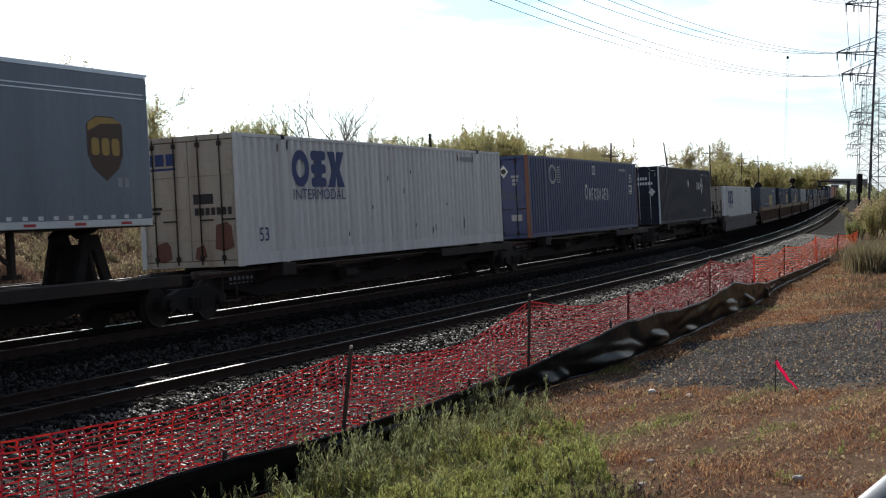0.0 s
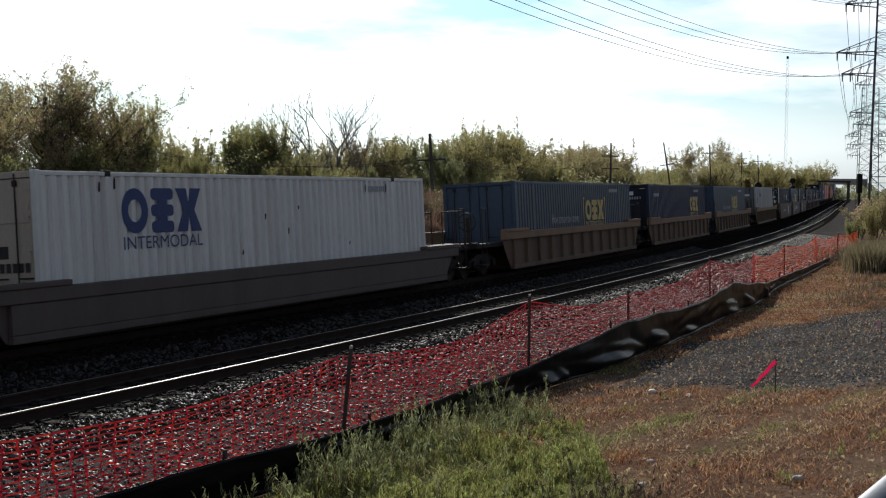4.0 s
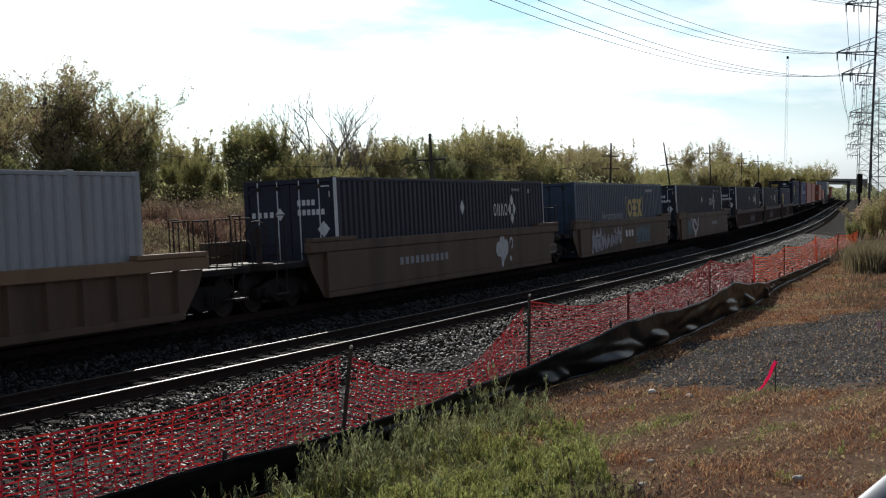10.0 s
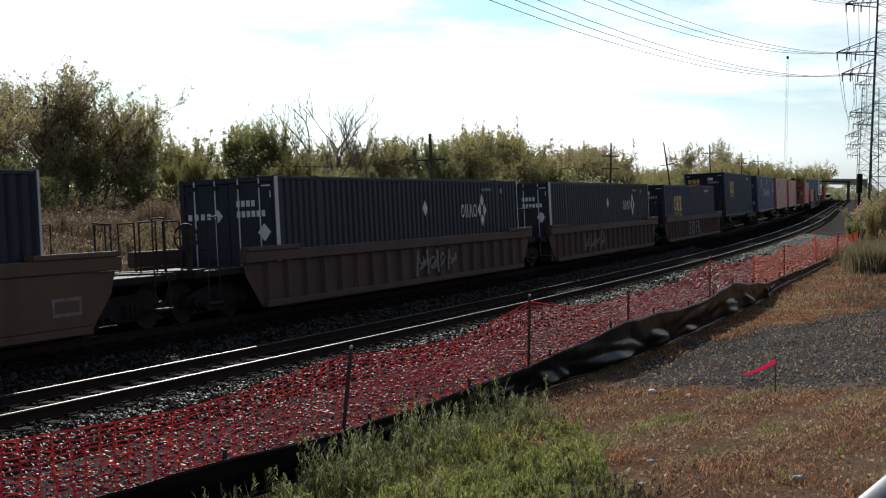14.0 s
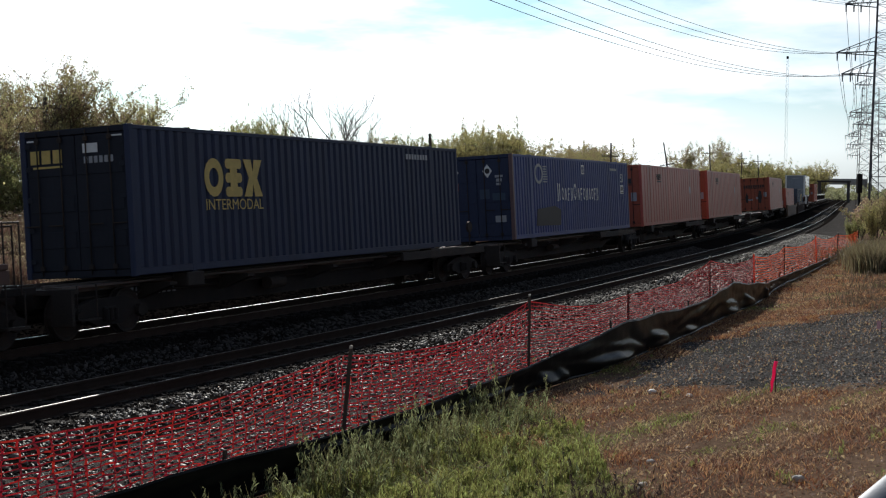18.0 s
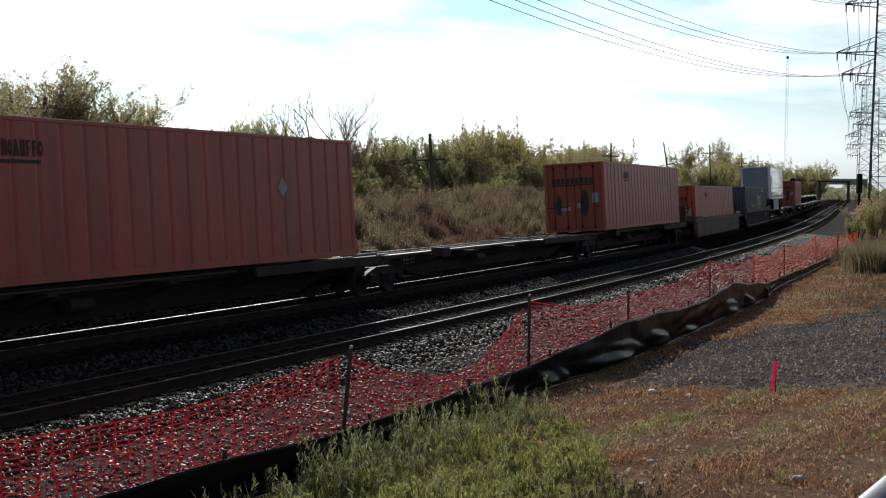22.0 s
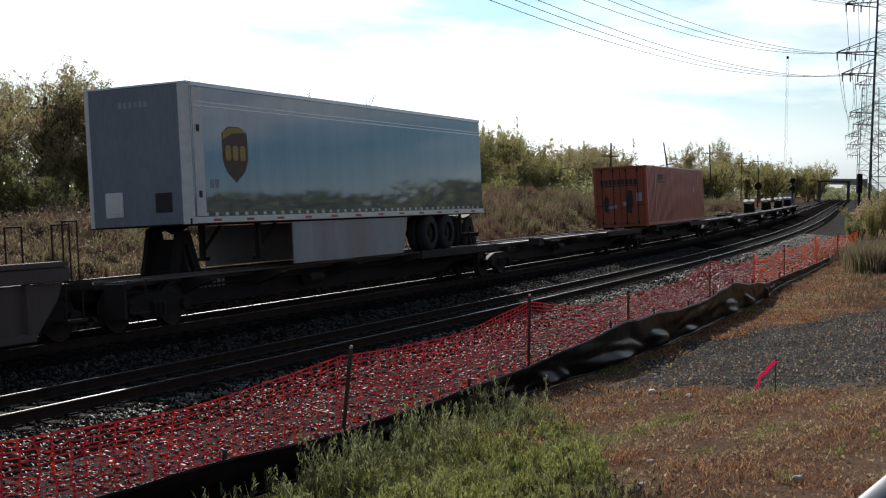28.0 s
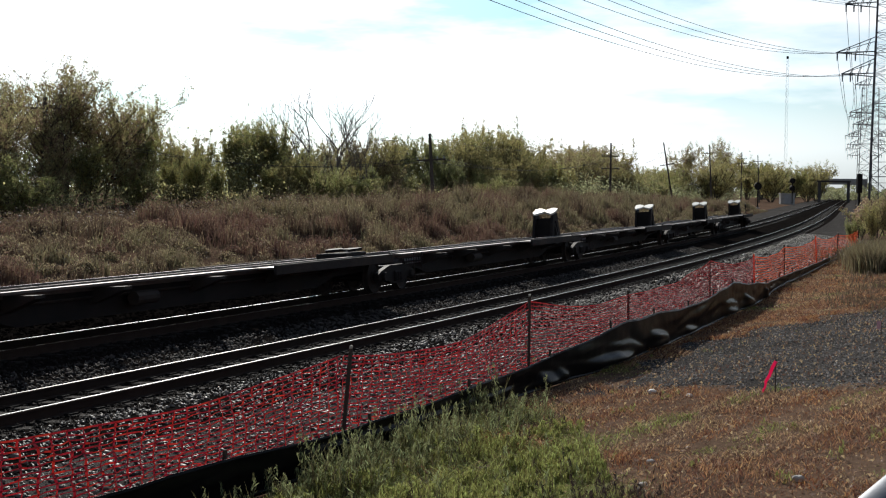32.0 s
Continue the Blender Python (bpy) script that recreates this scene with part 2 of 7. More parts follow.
def mesh_thing(name, me, label, category, group="", kind=""):
    return tagged(new(name, me), label, category, group, kind)


# ---- ground: one sheet laid along the line ----
def smooth(a, b, x):
    t = np.clip((x - a) / (b - a), 0, 1)
    return t * t * (3 - 2 * t)


def wave(x, y, k):
    return np.sin(x * k + 1.3) * np.cos(y * k * 0.83 + 0.4) + 0.5 * np.sin(x * k * 2.3 - y * k * 1.9)


def ground_z(s, u):
    """Height of the ground over the rail tops."""
    x, y, _ = line(s, u)
    z = np.interp(u, [-400, -7.5, -5.6, -4.2, -2.4, -1.3, 0, 1.3, 1.6, 2.4, 2.86, 4.16, 5.46, 6.0, 6.8, 8.9, 10.5, 13, 16, 24, 60, 400],
                  [0, -0.1, -0.5, -0.42, -0.33, -0.265, -0.2, -0.1, -0.12, -0.3, -0.335, -0.265, -0.155, -0.16, -0.24, -0.38, -0.36, -0.15, 0.12, 0.3, 0.4, 0.4])
    crest = np.interp(s, [-80, 5, 20, 50, 75, 110, 170, 230, 400], [0.7, 0.8, 1.1, 1.65, 1.6, 1.25, 0.15, -0.25, -0.3])
    z = np.where(u < -6.2, -0.4 + (crest + 0.4) * np.interp(-u, [6.2, 8.5, 12, 16, 24, 60], [0, 0.35, 0.8, 1.0, 1.04, 1.1]), z)
    rough = smooth(-5, -12, u) * 0.16 + smooth(9.5, 12, u) * 0.035
    z = z + rough * wave(x, y, 0.55)
    near = smooth(9.0, 4.5, np.hypot(x, y))
    return z * (1 - near) + 1.25 * near


GRAVEL = [(2.6, 21.6), (6.7, 19.6), (14, 20.5), (18, 37), (11.2, 34.8), (5.4, 28.6)]


def in_gravel(x, y):
    inside = np.zeros(np.shape(x), bool)
    for (ax, ay), (bx, by) in zip(GRAVEL, GRAVEL[1:] + GRAVEL[:1]):
        c = ((ay > y) != (by > y)) & (x < (bx - ax) * (y - ay) / (by - ay + 1e-9) + ax)
        inside ^= c
    return inside


def build_ground():
    ss = np.concatenate((np.arange(-900, -60, 30), np.arange(-60, 100, 0.8), np.arange(100, 400, 5), np.arange(400, 1600, 60)))
    uu = np.concatenate(([-480, -300, -180, -110, -75, -55, -45], np.arange(-38, -14, 2), np.arange(-14, -3, 0.6), np.arange(-3, 9.5, 0.35), np.arange(9.5, 18, 0.5), np.arange(18, 40, 3), [45, 60, 90, 150, 260, 500, 1000, 2000]))
    S, U = np.meshgrid(ss, uu, indexing="ij")
    x, y, _ = line(S, U)
    z = ground_z(S, U)
    v = np.stack([x, y, z], -1).reshape(-1, 3)
    n, k = len(ss), len(uu)
    i = (np.arange(n - 1)[:, None] * k + np.arange(k - 1)[None]).ravel()
    f = np.stack([i, i + k, i + k + 1, i + 1], -1)
    me = quick_mesh("ground", v, f, M_GROUND, True)
    me.materials.append(M_BALLAST)
    me.materials.append(M_GRAVEL)
    me.materials.append(M_SHADEBALLAST)
    c = v[f].mean(1)
    um = ((U[:-1, :-1] + U[1:, 1:]) / 2).ravel()
    # index 3, beyond the far track, carries the cars' shade as colour
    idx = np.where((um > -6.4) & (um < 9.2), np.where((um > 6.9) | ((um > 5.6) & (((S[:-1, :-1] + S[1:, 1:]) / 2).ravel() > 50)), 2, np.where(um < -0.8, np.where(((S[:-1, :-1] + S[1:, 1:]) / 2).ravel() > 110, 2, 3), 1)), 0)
    idx = np.where(in_gravel(c[:, 0] + 0.35 * np.sin(c[:, 1] * 2.1), c[:, 1] + 0.3 * np.sin(c[:, 0] * 2.7)), 2, idx)
    me.polygons.foreach_set("material_index", idx.astype(np.int32))
    mesh_thing("ground", me, "dry autumn ground with a bed of crushed stone and a gravel patch", "ground", kind="structure")


build_ground()


# ---- the two tracks ----
def build_track(name, u0, z0, label):
    track = thing(name, label, "railway track", "the two tracks", "structure")
    s = np.concatenate((np.arange(-640, -60, 20), np.arange(-60, 200, 2.0), np.arange(200, 1000, 25)))
    prof = [(-0.07, -0.17), (0.07, -0.17), (0.07, -0.158), (0.01, -0.14), (0.01, -0.045), (0.036, -0.035), (0.036, -0.007), (0.012, 0.0),
            (-0.012, 0.0), (-0.036, -0.007), (-0.036, -0.035), (-0.01, -0.045), (-0.01, -0.14), (-0.07, -0.158)]
    for side in (-0.753, 0.753):
        vs, k = [], len(prof)
        for q in s:
            c = cant(q)
            for a, b in prof:
                vs.append([float(w) for w in line(q, u0 + side + a, z0 + math.sin(c) * side + b)])
        fs, mi = [], []
        for i in range(len(s) - 1):
            for j in range(k):
                fs.append((i * k + j, i * k + (j + 1) % k, (i + 1) * k + (j + 1) % k, (i + 1) * k + j))
                mi.append(1 if j == 7 else 0)
        me = quick_mesh("rail", np.array(vs), np.array(fs), M_RAIL)
        me.materials.append(M_RAILTOP)
        me.polygons.foreach_set("material_index", np.array(mi, np.int32))
        bm = bmesh.new()
        bm.from_mesh(me)
        bmesh.ops.recalc_face_normals(bm, faces=bm.faces)
        bm.to_mesh(me)
        bm.free()
        part("rail", me, None, track, "steel rail with a polished head")
    tie = Shape().box(-1.3, 1.3, -0.115, 0.115, -0.35, -0.168, 0.012).mesh("tie", M_TIE)
    plate = Shape()
    rest = Shape()
    rnd = random.Random(7)
    q = -30.0
    while q < 260:
        c = cant(q)
        m = at_line(q, u0, z0, rnd.uniform(-0.01, 0.01)) @ Euler((0, -c, 0)).to_matrix().to_4x4()
        if q < 85:
            t = part("tie", tie, None, track)
            t.matrix_basis = m
        else:
            rest.add([m @ Vector(p) for p in ((-1.3, -0.11, -0.17), (1.3, -0.11, -0.17), (1.3, 0.11, -0.17), (-1.3, 0.11, -0.17), (-1.3, -0.11, -0.3), (1.3, -0.11, -0.3))],
                     [(0, 1, 2, 3), (4, 5, 1, 0)])
        for side in (-0.753, 0.753):
            for a, b in ((-0.19, -0.08), (0.08, 0.19)):
                o = [m @ Vector((side + x, y, z)) for x in (a, b) for y in (-0.09, 0.09) for z in (-0.168, -0.145)]
                plate.add(o, [(0, 1, 3, 2), (4, 6, 7, 5), (0, 4, 5, 1), (2, 3, 7, 6), (1, 5, 7, 3)])
        q += 0.54
    tagged(part("tie_plates", plate, M_TIE, track), kind="stuff")
    tagged(part("far_ties", rest, M_TIE, track), kind="stuff")


build_track("track_far", 0.0, 0.0, "curved railway track the train runs on, dark timber ties")
build_track("track_near", NEAR, NEAR_Z, "empty curved railway track with bright worn rails")


# ---- loose stones of the ballast ----
def scatter_stones(name, n, s_range, u_range, size, seed, label, power=1.0, stone=None, at=None):
    r = np.random.RandomState(seed)
    if at:
        s, u = at
    else:
        s = s_range[0] + (s_range[1] - s_range[0]) * r.rand(n) ** power
        u = u_range[0] + (u_range[1] - u_range[0]) * r.rand(n)
    keep = (abs(abs(u) - 0.753) > 0.12) & (abs(abs(u - NEAR) - 0.753) > 0.12)
    s, u = s[keep], u[keep]
    n = len(s)
    x, y, _ = line(s, u)
    z = ground_z(s, u) + r.rand(n) * 0.015
    base = np.array([(1, 0, 0), (-1, 0, 0), (0, 1, 0), (0, -1, 0), (0, 0, 1), (0, 0, -1), (.7, .7, .4), (-.6, .7, -.2)])
    tri = np.array([(6, 2, 4), (6, 4, 0), (6, 0, 5), (6, 5, 2), (1, 4, 7), (7, 4, 2), (7, 2, 5), (7, 5, 1), (0, 4, 3), (3, 4, 1), (1, 5, 3), (3, 5, 0)])
    v = base[None] * (0.55 + 0.9 * r.rand(n, 8, 1)) * (size * (0.6 + 0.8 * r.rand(n)))[:, None, None] * (0.7 + 0.6 * r.rand(n, 1, 3))
    a = r.rand(n) * 6.28
    b = r.rand(n) * 6.28
    ca, sa, cb, sb = np.cos(a), np.sin(a), np.cos(b), np.sin(b)
    vx = v[..., 0] * ca[:, None] - v[..., 1] * sa[:, None]
    vy = v[..., 0] * sa[:, None] + v[..., 1] * ca[:, None]
    vz = v[..., 2] * cb[:, None] - vx * sb[:, None] * 0.6
    vx = v[..., 2] * sb[:, None] * 0.6 + vx * cb[:, None] * 0.5 + vx * 0.5
    p = np.stack([vx + x[:, None], vy + y[:, None], vz * 0.8 + z[:, None]], -1).reshape(-1, 3)
    f = (np.arange(n)[:, None, None] * 8 + tri[None]).reshape(-1, 3)
    mesh_thing(name, fast_mesh(name, p, f, stone or M_STONE), label, "ballast", kind="stuff")


def fast_mesh(name, v, f, material, smooth_it=False):
    """A mesh of equal faces from arrays, set in bulk."""
    me = bpy.data.meshes.new(name)
    v, f = np.asarray(v, np.float32), np.asarray(f, np.int32)
    n, k = f.shape
    me.vertices.add(len(v))
    me.vertices.foreach_set("co", v.ravel())
    me.loops.add(n * k)
    me.loops.foreach_set("vertex_index", f.ravel())
    me.polygons.add(n)
    me.polygons.foreach_set("loop_start", np.arange(0, n * k, k, dtype=np.int32))
    me.update(calc_edges=True)
    me.validate()
    if material:
        me.materials.append(material)
    if smooth_it:
        me.shade_smooth()
    return me


scatter_stones("ballast_shoulder", 24000, (-24, 16), (5.5, 9.1), 0.036, 3, "grey crushed stone on the ballast shoulder beside the track", 0.9)
scatter_stones("ballast_shoulder_far", 9000, (16, 70), (5.5, 9.3), 0.06, 4, "grey crushed stone along the curve of the track")
# dark strips along the rails: oil, and shade painted as stone colour
scatter_stones("ballast_near_rail", 6000, (-24, 30), (5.0, 5.7), 0.036, 16, "dark oily stone beside the near rail, rail shade in its colour", stone=M_STONEDARK)
scatter_stones("ballast_mid_edge", 5000, (-24, 40), (2.7, 3.4), 0.045, 17, "dark oily stone at the edge of the near track, rail shade in its colour", stone=M_STONEDARK)
scatter_stones("ballast_beside_rail", 5000, (-24, 40), (0.9, 1.9), 0.045, 15, "dark oily stone beside the far track, train shade in its colour", stone=M_STONEDARK)
scatter_stones("ballast_between_tracks", 14000, (-24, 45), (1.8, 2.8), 0.04, 5, "grey crushed stone lying between the two tracks", stone=M_STONEMID)
# same dark stone in the track: oil plus painted shade
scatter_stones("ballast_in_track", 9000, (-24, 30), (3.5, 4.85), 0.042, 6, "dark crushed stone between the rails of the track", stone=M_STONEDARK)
# paler stone stands in for the lit strip under the cars
scatter_stones("ballast_under_train", 5000, (-24, 40), (-0.6, 0.6), 0.042, 9, "crushed stone under the train, paler grey in place of a sunlit strip", stone=M_STONEMID)
# stones painted near black in place of shade behind the train
scatter_stones("ballast_beyond", 14000, (-20, 60), (-6.0, -0.9), 0.055, 8, "ballast beyond the far track, coloured black for the shade below the cars", stone=M_SHADEBALLAST)


# ---- the train: paints ----
def paint(name, color, rough=0.5, **k):
    a = dict(spread=0.18, scale=0.9, fine=22, bump=0.06, dirt=tuple(0.45 * c + 0.02 for c in color), dirt_amount=0.42, stretch=(1, 2.2, 0.22))
    a.update(k)
    return mat(name, color, rough, **a)


P_WHITE = paint("white_paint", (0.74, 0.73, 0.70), dirt=(0.5, 0.46, 0.42), dirt_amount=0.4, stretch=(2, 5, 0.25))
P_CREAM = paint("soiled_cream_paint", (0.50, 0.42, 0.33), dirt=(0.24, 0.15, 0.09), dirt_amount=0.65, stretch=(3, 1, 0.4))
P_GREY = paint("pale_grey_paint", (0.38, 0.39, 0.40), dirt=(0.27, 0.23, 0.2), dirt_amount=0.55, stretch=(2, 2, 0.25))
P_DOORGREY = paint("grimy_grey_paint", (0.13, 0.13, 0.135), dirt=(0.1, 0.08, 0.07), dirt_amount=0.6)
P_BLUE = paint("blue_paint", (0.028, 0.047, 0.14))
P_ROYAL = paint("strong_blue_paint", (0.027, 0.048, 0.19))
P_NAVY = paint("navy_paint", (0.027, 0.029, 0.045), 0.6, spec=0.35)
P_CSXBLUE = paint("dark_blue_paint", (0.022, 0.032, 0.072), 0.58, spec=0.35)
P_DARKDOOR = paint("blackened_blue_paint", (0.014, 0.017, 0.027), 0.65, spec=0.3)
P_TEALBLUE = paint("faded_blue_paint", (0.032, 0.06, 0.102))
P_ORANGE = paint("orange_paint", (0.43, 0.088, 0.058), 0.42, dirt=(0.26, 0.10, 0.07), dirt_amount=0.55, spread=0.26)
P_ORANGE2 = paint("deep_orange_paint", (0.46, 0.092, 0.05), 0.42, dirt=(0.22, 0.06, 0.035), dirt_amount=0.5, spread=0.22)
P_ORANGEDOOR = paint("grimy_orange_paint", (0.33, 0.075, 0.035), 0.6, dirt=(0.10, 0.035, 0.02), dirt_amount=0.7)
P_PINKEDGE = paint("faded_rust_edge", (0.13, 0.075, 0.075))
P_RUSTEDGE = paint("rust_orange_edge", (0.17, 0.06, 0.035))
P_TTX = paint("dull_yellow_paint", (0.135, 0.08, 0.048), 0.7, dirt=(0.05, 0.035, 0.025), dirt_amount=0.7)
# the same yellow, nearly twice as bright, for the top chords
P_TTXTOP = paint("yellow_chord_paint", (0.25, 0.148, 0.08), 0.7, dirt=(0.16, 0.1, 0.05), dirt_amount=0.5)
P_MAROON = paint("maroon_paint", (0.105, 0.058, 0.046), 0.7, dirt=(0.06, 0.035, 0.025), dirt_amount=0.5)
P_BROWN = paint("brown_grey_paint", (0.10, 0.075, 0.065), 0.7)
P_TRAILER = paint("trailer_grey_paint", (0.25, 0.285, 0.32), 0.03, dirt=(0.23, 0.27, 0.31), dirt_amount=0.3, bump=0.003, metal=0.5, spec=0.8)
P_OLDTRAILER = paint("dull_trailer_paint", (0.19, 0.22, 0.26), 0.3, dirt=(0.15, 0.175, 0.205), dirt_amount=0.5, bump=0.02, metal=0.1, spec=0.4)
M_WHITEMARK = mat("white_marking", (0.75, 0.75, 0.73), 0.6, spread=0.12, bump=0.0)
M_BLUEMARK = mat("blue_marking", (0.03, 0.05, 0.17), 0.6, spread=0.1, bump=0.0)
M_YELLOWMARK = mat("yellow_marking", (0.60, 0.44, 0.13), 0.6, spread=0.2, bump=0.0)
M_BLACKMARK = mat("black_marking", (0.025, 0.02, 0.02), 0.6, spread=0.2, bump=0.0)
M_BROWNMARK = mat("brown_marking", (0.075, 0.035, 0.015), 0.5, spread=0.1, bump=0.0)
M_GOLDMARK = mat("gold_marking", (0.42, 0.27, 0.06), 0.5, spread=0.15, bump=0.0)
M_GREYMARK = mat("grey_marking", (0.33, 0.34, 0.36), 0.6, spread=0.2, bump=0.0)
M_GRAFFITI = mat("graffiti_white", (0.62, 0.62, 0.62), 0.6, spread=0.3, bump=0.0)
M_LILAC = mat("graffiti_pale_lilac", (0.40, 0.39, 0.43), 0.6, scale=3, fine=30, spread=0.35, bump=0.0)
M_CHALK = mat("faded_chalk", (0.24, 0.21, 0.2), 0.8, spread=0.5, fine=30, bump=0.0)
M_GRAFFITI2 = mat("graffiti_blue", (0.10, 0.18, 0.22), 0.6, spread=0.3, bump=0.0)
M_REDREF = mat("red_reflector", (0.45, 0.03, 0.03), 0.3, spread=0.1, bump=0.0)

M_PLATE = mat("worn_plate", (0.55, 0.54, 0.5), 0.4, 0.6, scale=5, fine=40, spread=0.15, bump=0.1)

CL, CW, CH = 16.15, 2.59, 2.896          # a long domestic container
FACE = 1.2985                            # plane of the markings on the near side


def corrugated(y0, y1, z0, z1, x, deep, period, flat=0.5):
    """A side wall of folded sheet, x outside, folded in by deep."""
    pts = []
    n = max(1, round((y1 - y0) / period))
    p = (y1 - y0) / n
    for i in range(n):
        a = y0 + i * p
        pts += [(a, 0), (a + p * flat * 0.8, 0), (a + p * (flat * 0.8 + 0.14), 1), (a + p * 0.86, 1)]
    pts.append((y1, 0))
    sg = 1 if x > 0 else -1
    sh = Shape()
    v = [(x - sg * deep * d, y, z) for y, d in pts for z in (z0, z1)]
    v += [(x - sg * (deep + 0.02), y0, z0), (x - sg * (deep + 0.02), y0, z1), (x - sg * (deep + 0.02), y1, z0), (x - sg * (deep + 0.02), y1, z1)]
    k = len(pts)
    f = [(2 * i, 2 * i + 2, 2 * i + 3, 2 * i + 1) for i in range(k - 1)]
    f.append((2 * k, 2 * k + 1, 2 * k + 3, 2 * k + 2))
    return sh.add(v, f)


def container(label, m, m_edge=None, period=0.30, deep=0.055, flat=0.62, rods=None, group="containers on the train", m_door=None, sill=0.158):
    """A long steel container, its origin under its middle; doors towards -y."""
    m_edge = m_edge or m
    c = thing("container", label, "shipping container", group)
    h, w = CL / 2, CW / 2
    for sg in (1, -1):
        for a, b in ((-h + 0.12, -6.17), (-6.02, 6.02), (6.17, h - 0.12)):
            part("side_panel", corrugated(a, b, sill + 0.002, CH - 0.1, sg * (w - 0.004), deep, period, flat), m, c)
        part("bottom_rail", Shape().box(sg * w - 0.09 * (sg > 0), sg * w + 0.09 * (sg < 0), -h + 0.1, h - 0.1, 0.02, sill, 0.008), m, c)
        part("top_rail", Shape().box(sg * w - 0.07 * (sg > 0), sg * w + 0.07 * (sg < 0), -h + 0.1, h - 0.1, CH - 0.098, CH - 0.02, 0.008), m, c)
        for y in (-6.095, 6.095):
            part("side_post", Shape().box(sg * (w + 0.003) - 0.1 * (sg > 0), sg * (w + 0.003) + 0.1 * (sg < 0), y - 0.073, y + 0.073, 0.0, CH, 0.01), m, c)
            part("corner_casting", Shape().box(sg * (w + 0.006) - 0.16 * (sg > 0), sg * (w + 0.006) + 0.16 * (sg < 0), y - 0.09, y + 0.09, CH - 0.115, CH + 0.006, 0.012), M_GRIMY if m is P_WHITE else m, c)
        for y in (-h, h):
            s = 1 if y > 0 else -1
            part("corner_post", Shape().box(sg * w - 0.13 * (sg > 0), sg * w + 0.13 * (sg < 0), min(y, y - s * 0.12), max(y, y - s * 0.12), 0.0, CH, 0.012), m_edge, c)
    part("roof", corrugated_roof(h - 0.05, w - 0.03), m, c)
    part("end_wall", Shape().box(-w + 0.12, w - 0.12, h - 0.06, h - 0.02, 0.05, CH - 0.06), m, c)
    part("floor", Shape().box(-w + 0.05, w - 0.05, -h + 0.1, h - 0.1, 0.06, 0.15), M_GRIMY, c)
    part("door_header", Shape().box(-w + 0.125, w - 0.125, -h + 0.004, -h + 0.1, CH - 0.13, CH - 0.012, 0.01), m_door or m, c)
    part("door_sill", Shape().box(-w + 0.125, w - 0.125, -h + 0.004, -h + 0.1, 0.01, 0.14, 0.01), m_door or m, c)
    for sg in (1, -1):
        x0, x1 = sorted((sg * 0.008, sg * (w - 0.14)))
        d = part("door", Shape().box(x0, x1, -h + 0.03, -h + 0.08, 0.15, CH - 0.14, 0.012), m_door or m, c)
        for zz in (0.75, 1.45, 2.15):
            part("door_rib", Shape().box(x0 + 0.05, x1 - 0.05, -h + 0.012, -h + 0.029, zz - 0.16, zz + 0.16, 0.006), m_door or m, d)
        for fx in (0.24, 0.72):
            xr = x0 + (x1 - x0) * fx
            rod = part("lock_rod", Shape().tube((xr, -h - 0.005, 0.06), (xr, -h - 0.005, CH - 0.05), 0.015), rods or M_GRIMY, d, smooth=True)
            for z0, z1 in ((0.16, 0.26), (CH - 0.27, CH - 0.17)):
                part("keeper", Shape().box(xr - 0.05, xr + 0.05, -h - 0.028, -h + 0.0115, z0, z1, 0.01), M_GRIMY, rod)
            part("handle", Shape().box(min(xr, xr + sg * 0.34), max(xr, xr + sg * 0.34), -h - 0.03, -h - 0.01, 1.02, 1.05, 0.006), M_GRIMY, rod)
        for zz in (0.35, 0.95, 1.55, 2.15, 2.6):
            xe = sg * (w - 0.13)
            part("hinge", Shape().box(min(xe, xe - sg * 0.12), max(xe, xe - sg * 0.12), -h - 0.004, -h + 0.0115, zz - 0.05, zz + 0.05, 0.005), m_door or m, d)
    return c


def corrugated_roof(h, w):
    pts, n = [], 52
    p = 2 * h / n
    for i in range(n):
        a = -h + i * p
        pts += [(a, 0), (a + p * 0.4, 0), (a + p * 0.5, 1), (a + p * 0.9, 1)]
    pts.append((h, 0))
    v = [(x, y, CH - 0.012 - 0.022 * d) for y, d in pts for x in (-w, w)]
    return Shape().add(v, [(2 * i, 2 * i + 1, 2 * i + 3, 2 * i + 2) for i in range(len(pts) - 1)])


# ---- markings: plain blocks of paint on the near side or on the doors ----
def slab(sh, y0, y1, z0, z1, x=FACE, t=0.004):
    return sh.box(x, x + t, y0, y1, z0, z1)


def outline_slab(sh, pts, x=FACE, t=0.004):
    return sh.prism(pts, "x", x, x + t)


def ringed(sh, cy, cz, ry, rz, wide, x=FACE, t=0.004, n=20, a0=0.0, a1=6.28319):
    v = []
    full = a1 - a0 > 6.2
    k = n if full else n + 1
    for i in range(k):
        a = a0 + (a1 - a0) * i / n
        for r in (1.0, 1.0 - wide):
            v += [(x + t, cy + ry * r * math.cos(a), cz + rz * r * math.sin(a))]
    f = [(2 * i, 2 * i + 1, (2 * i + 3) % (2 * k), (2 * i + 2) % (2 * k)) for i in range(n)]
    return sh.add(v, f)


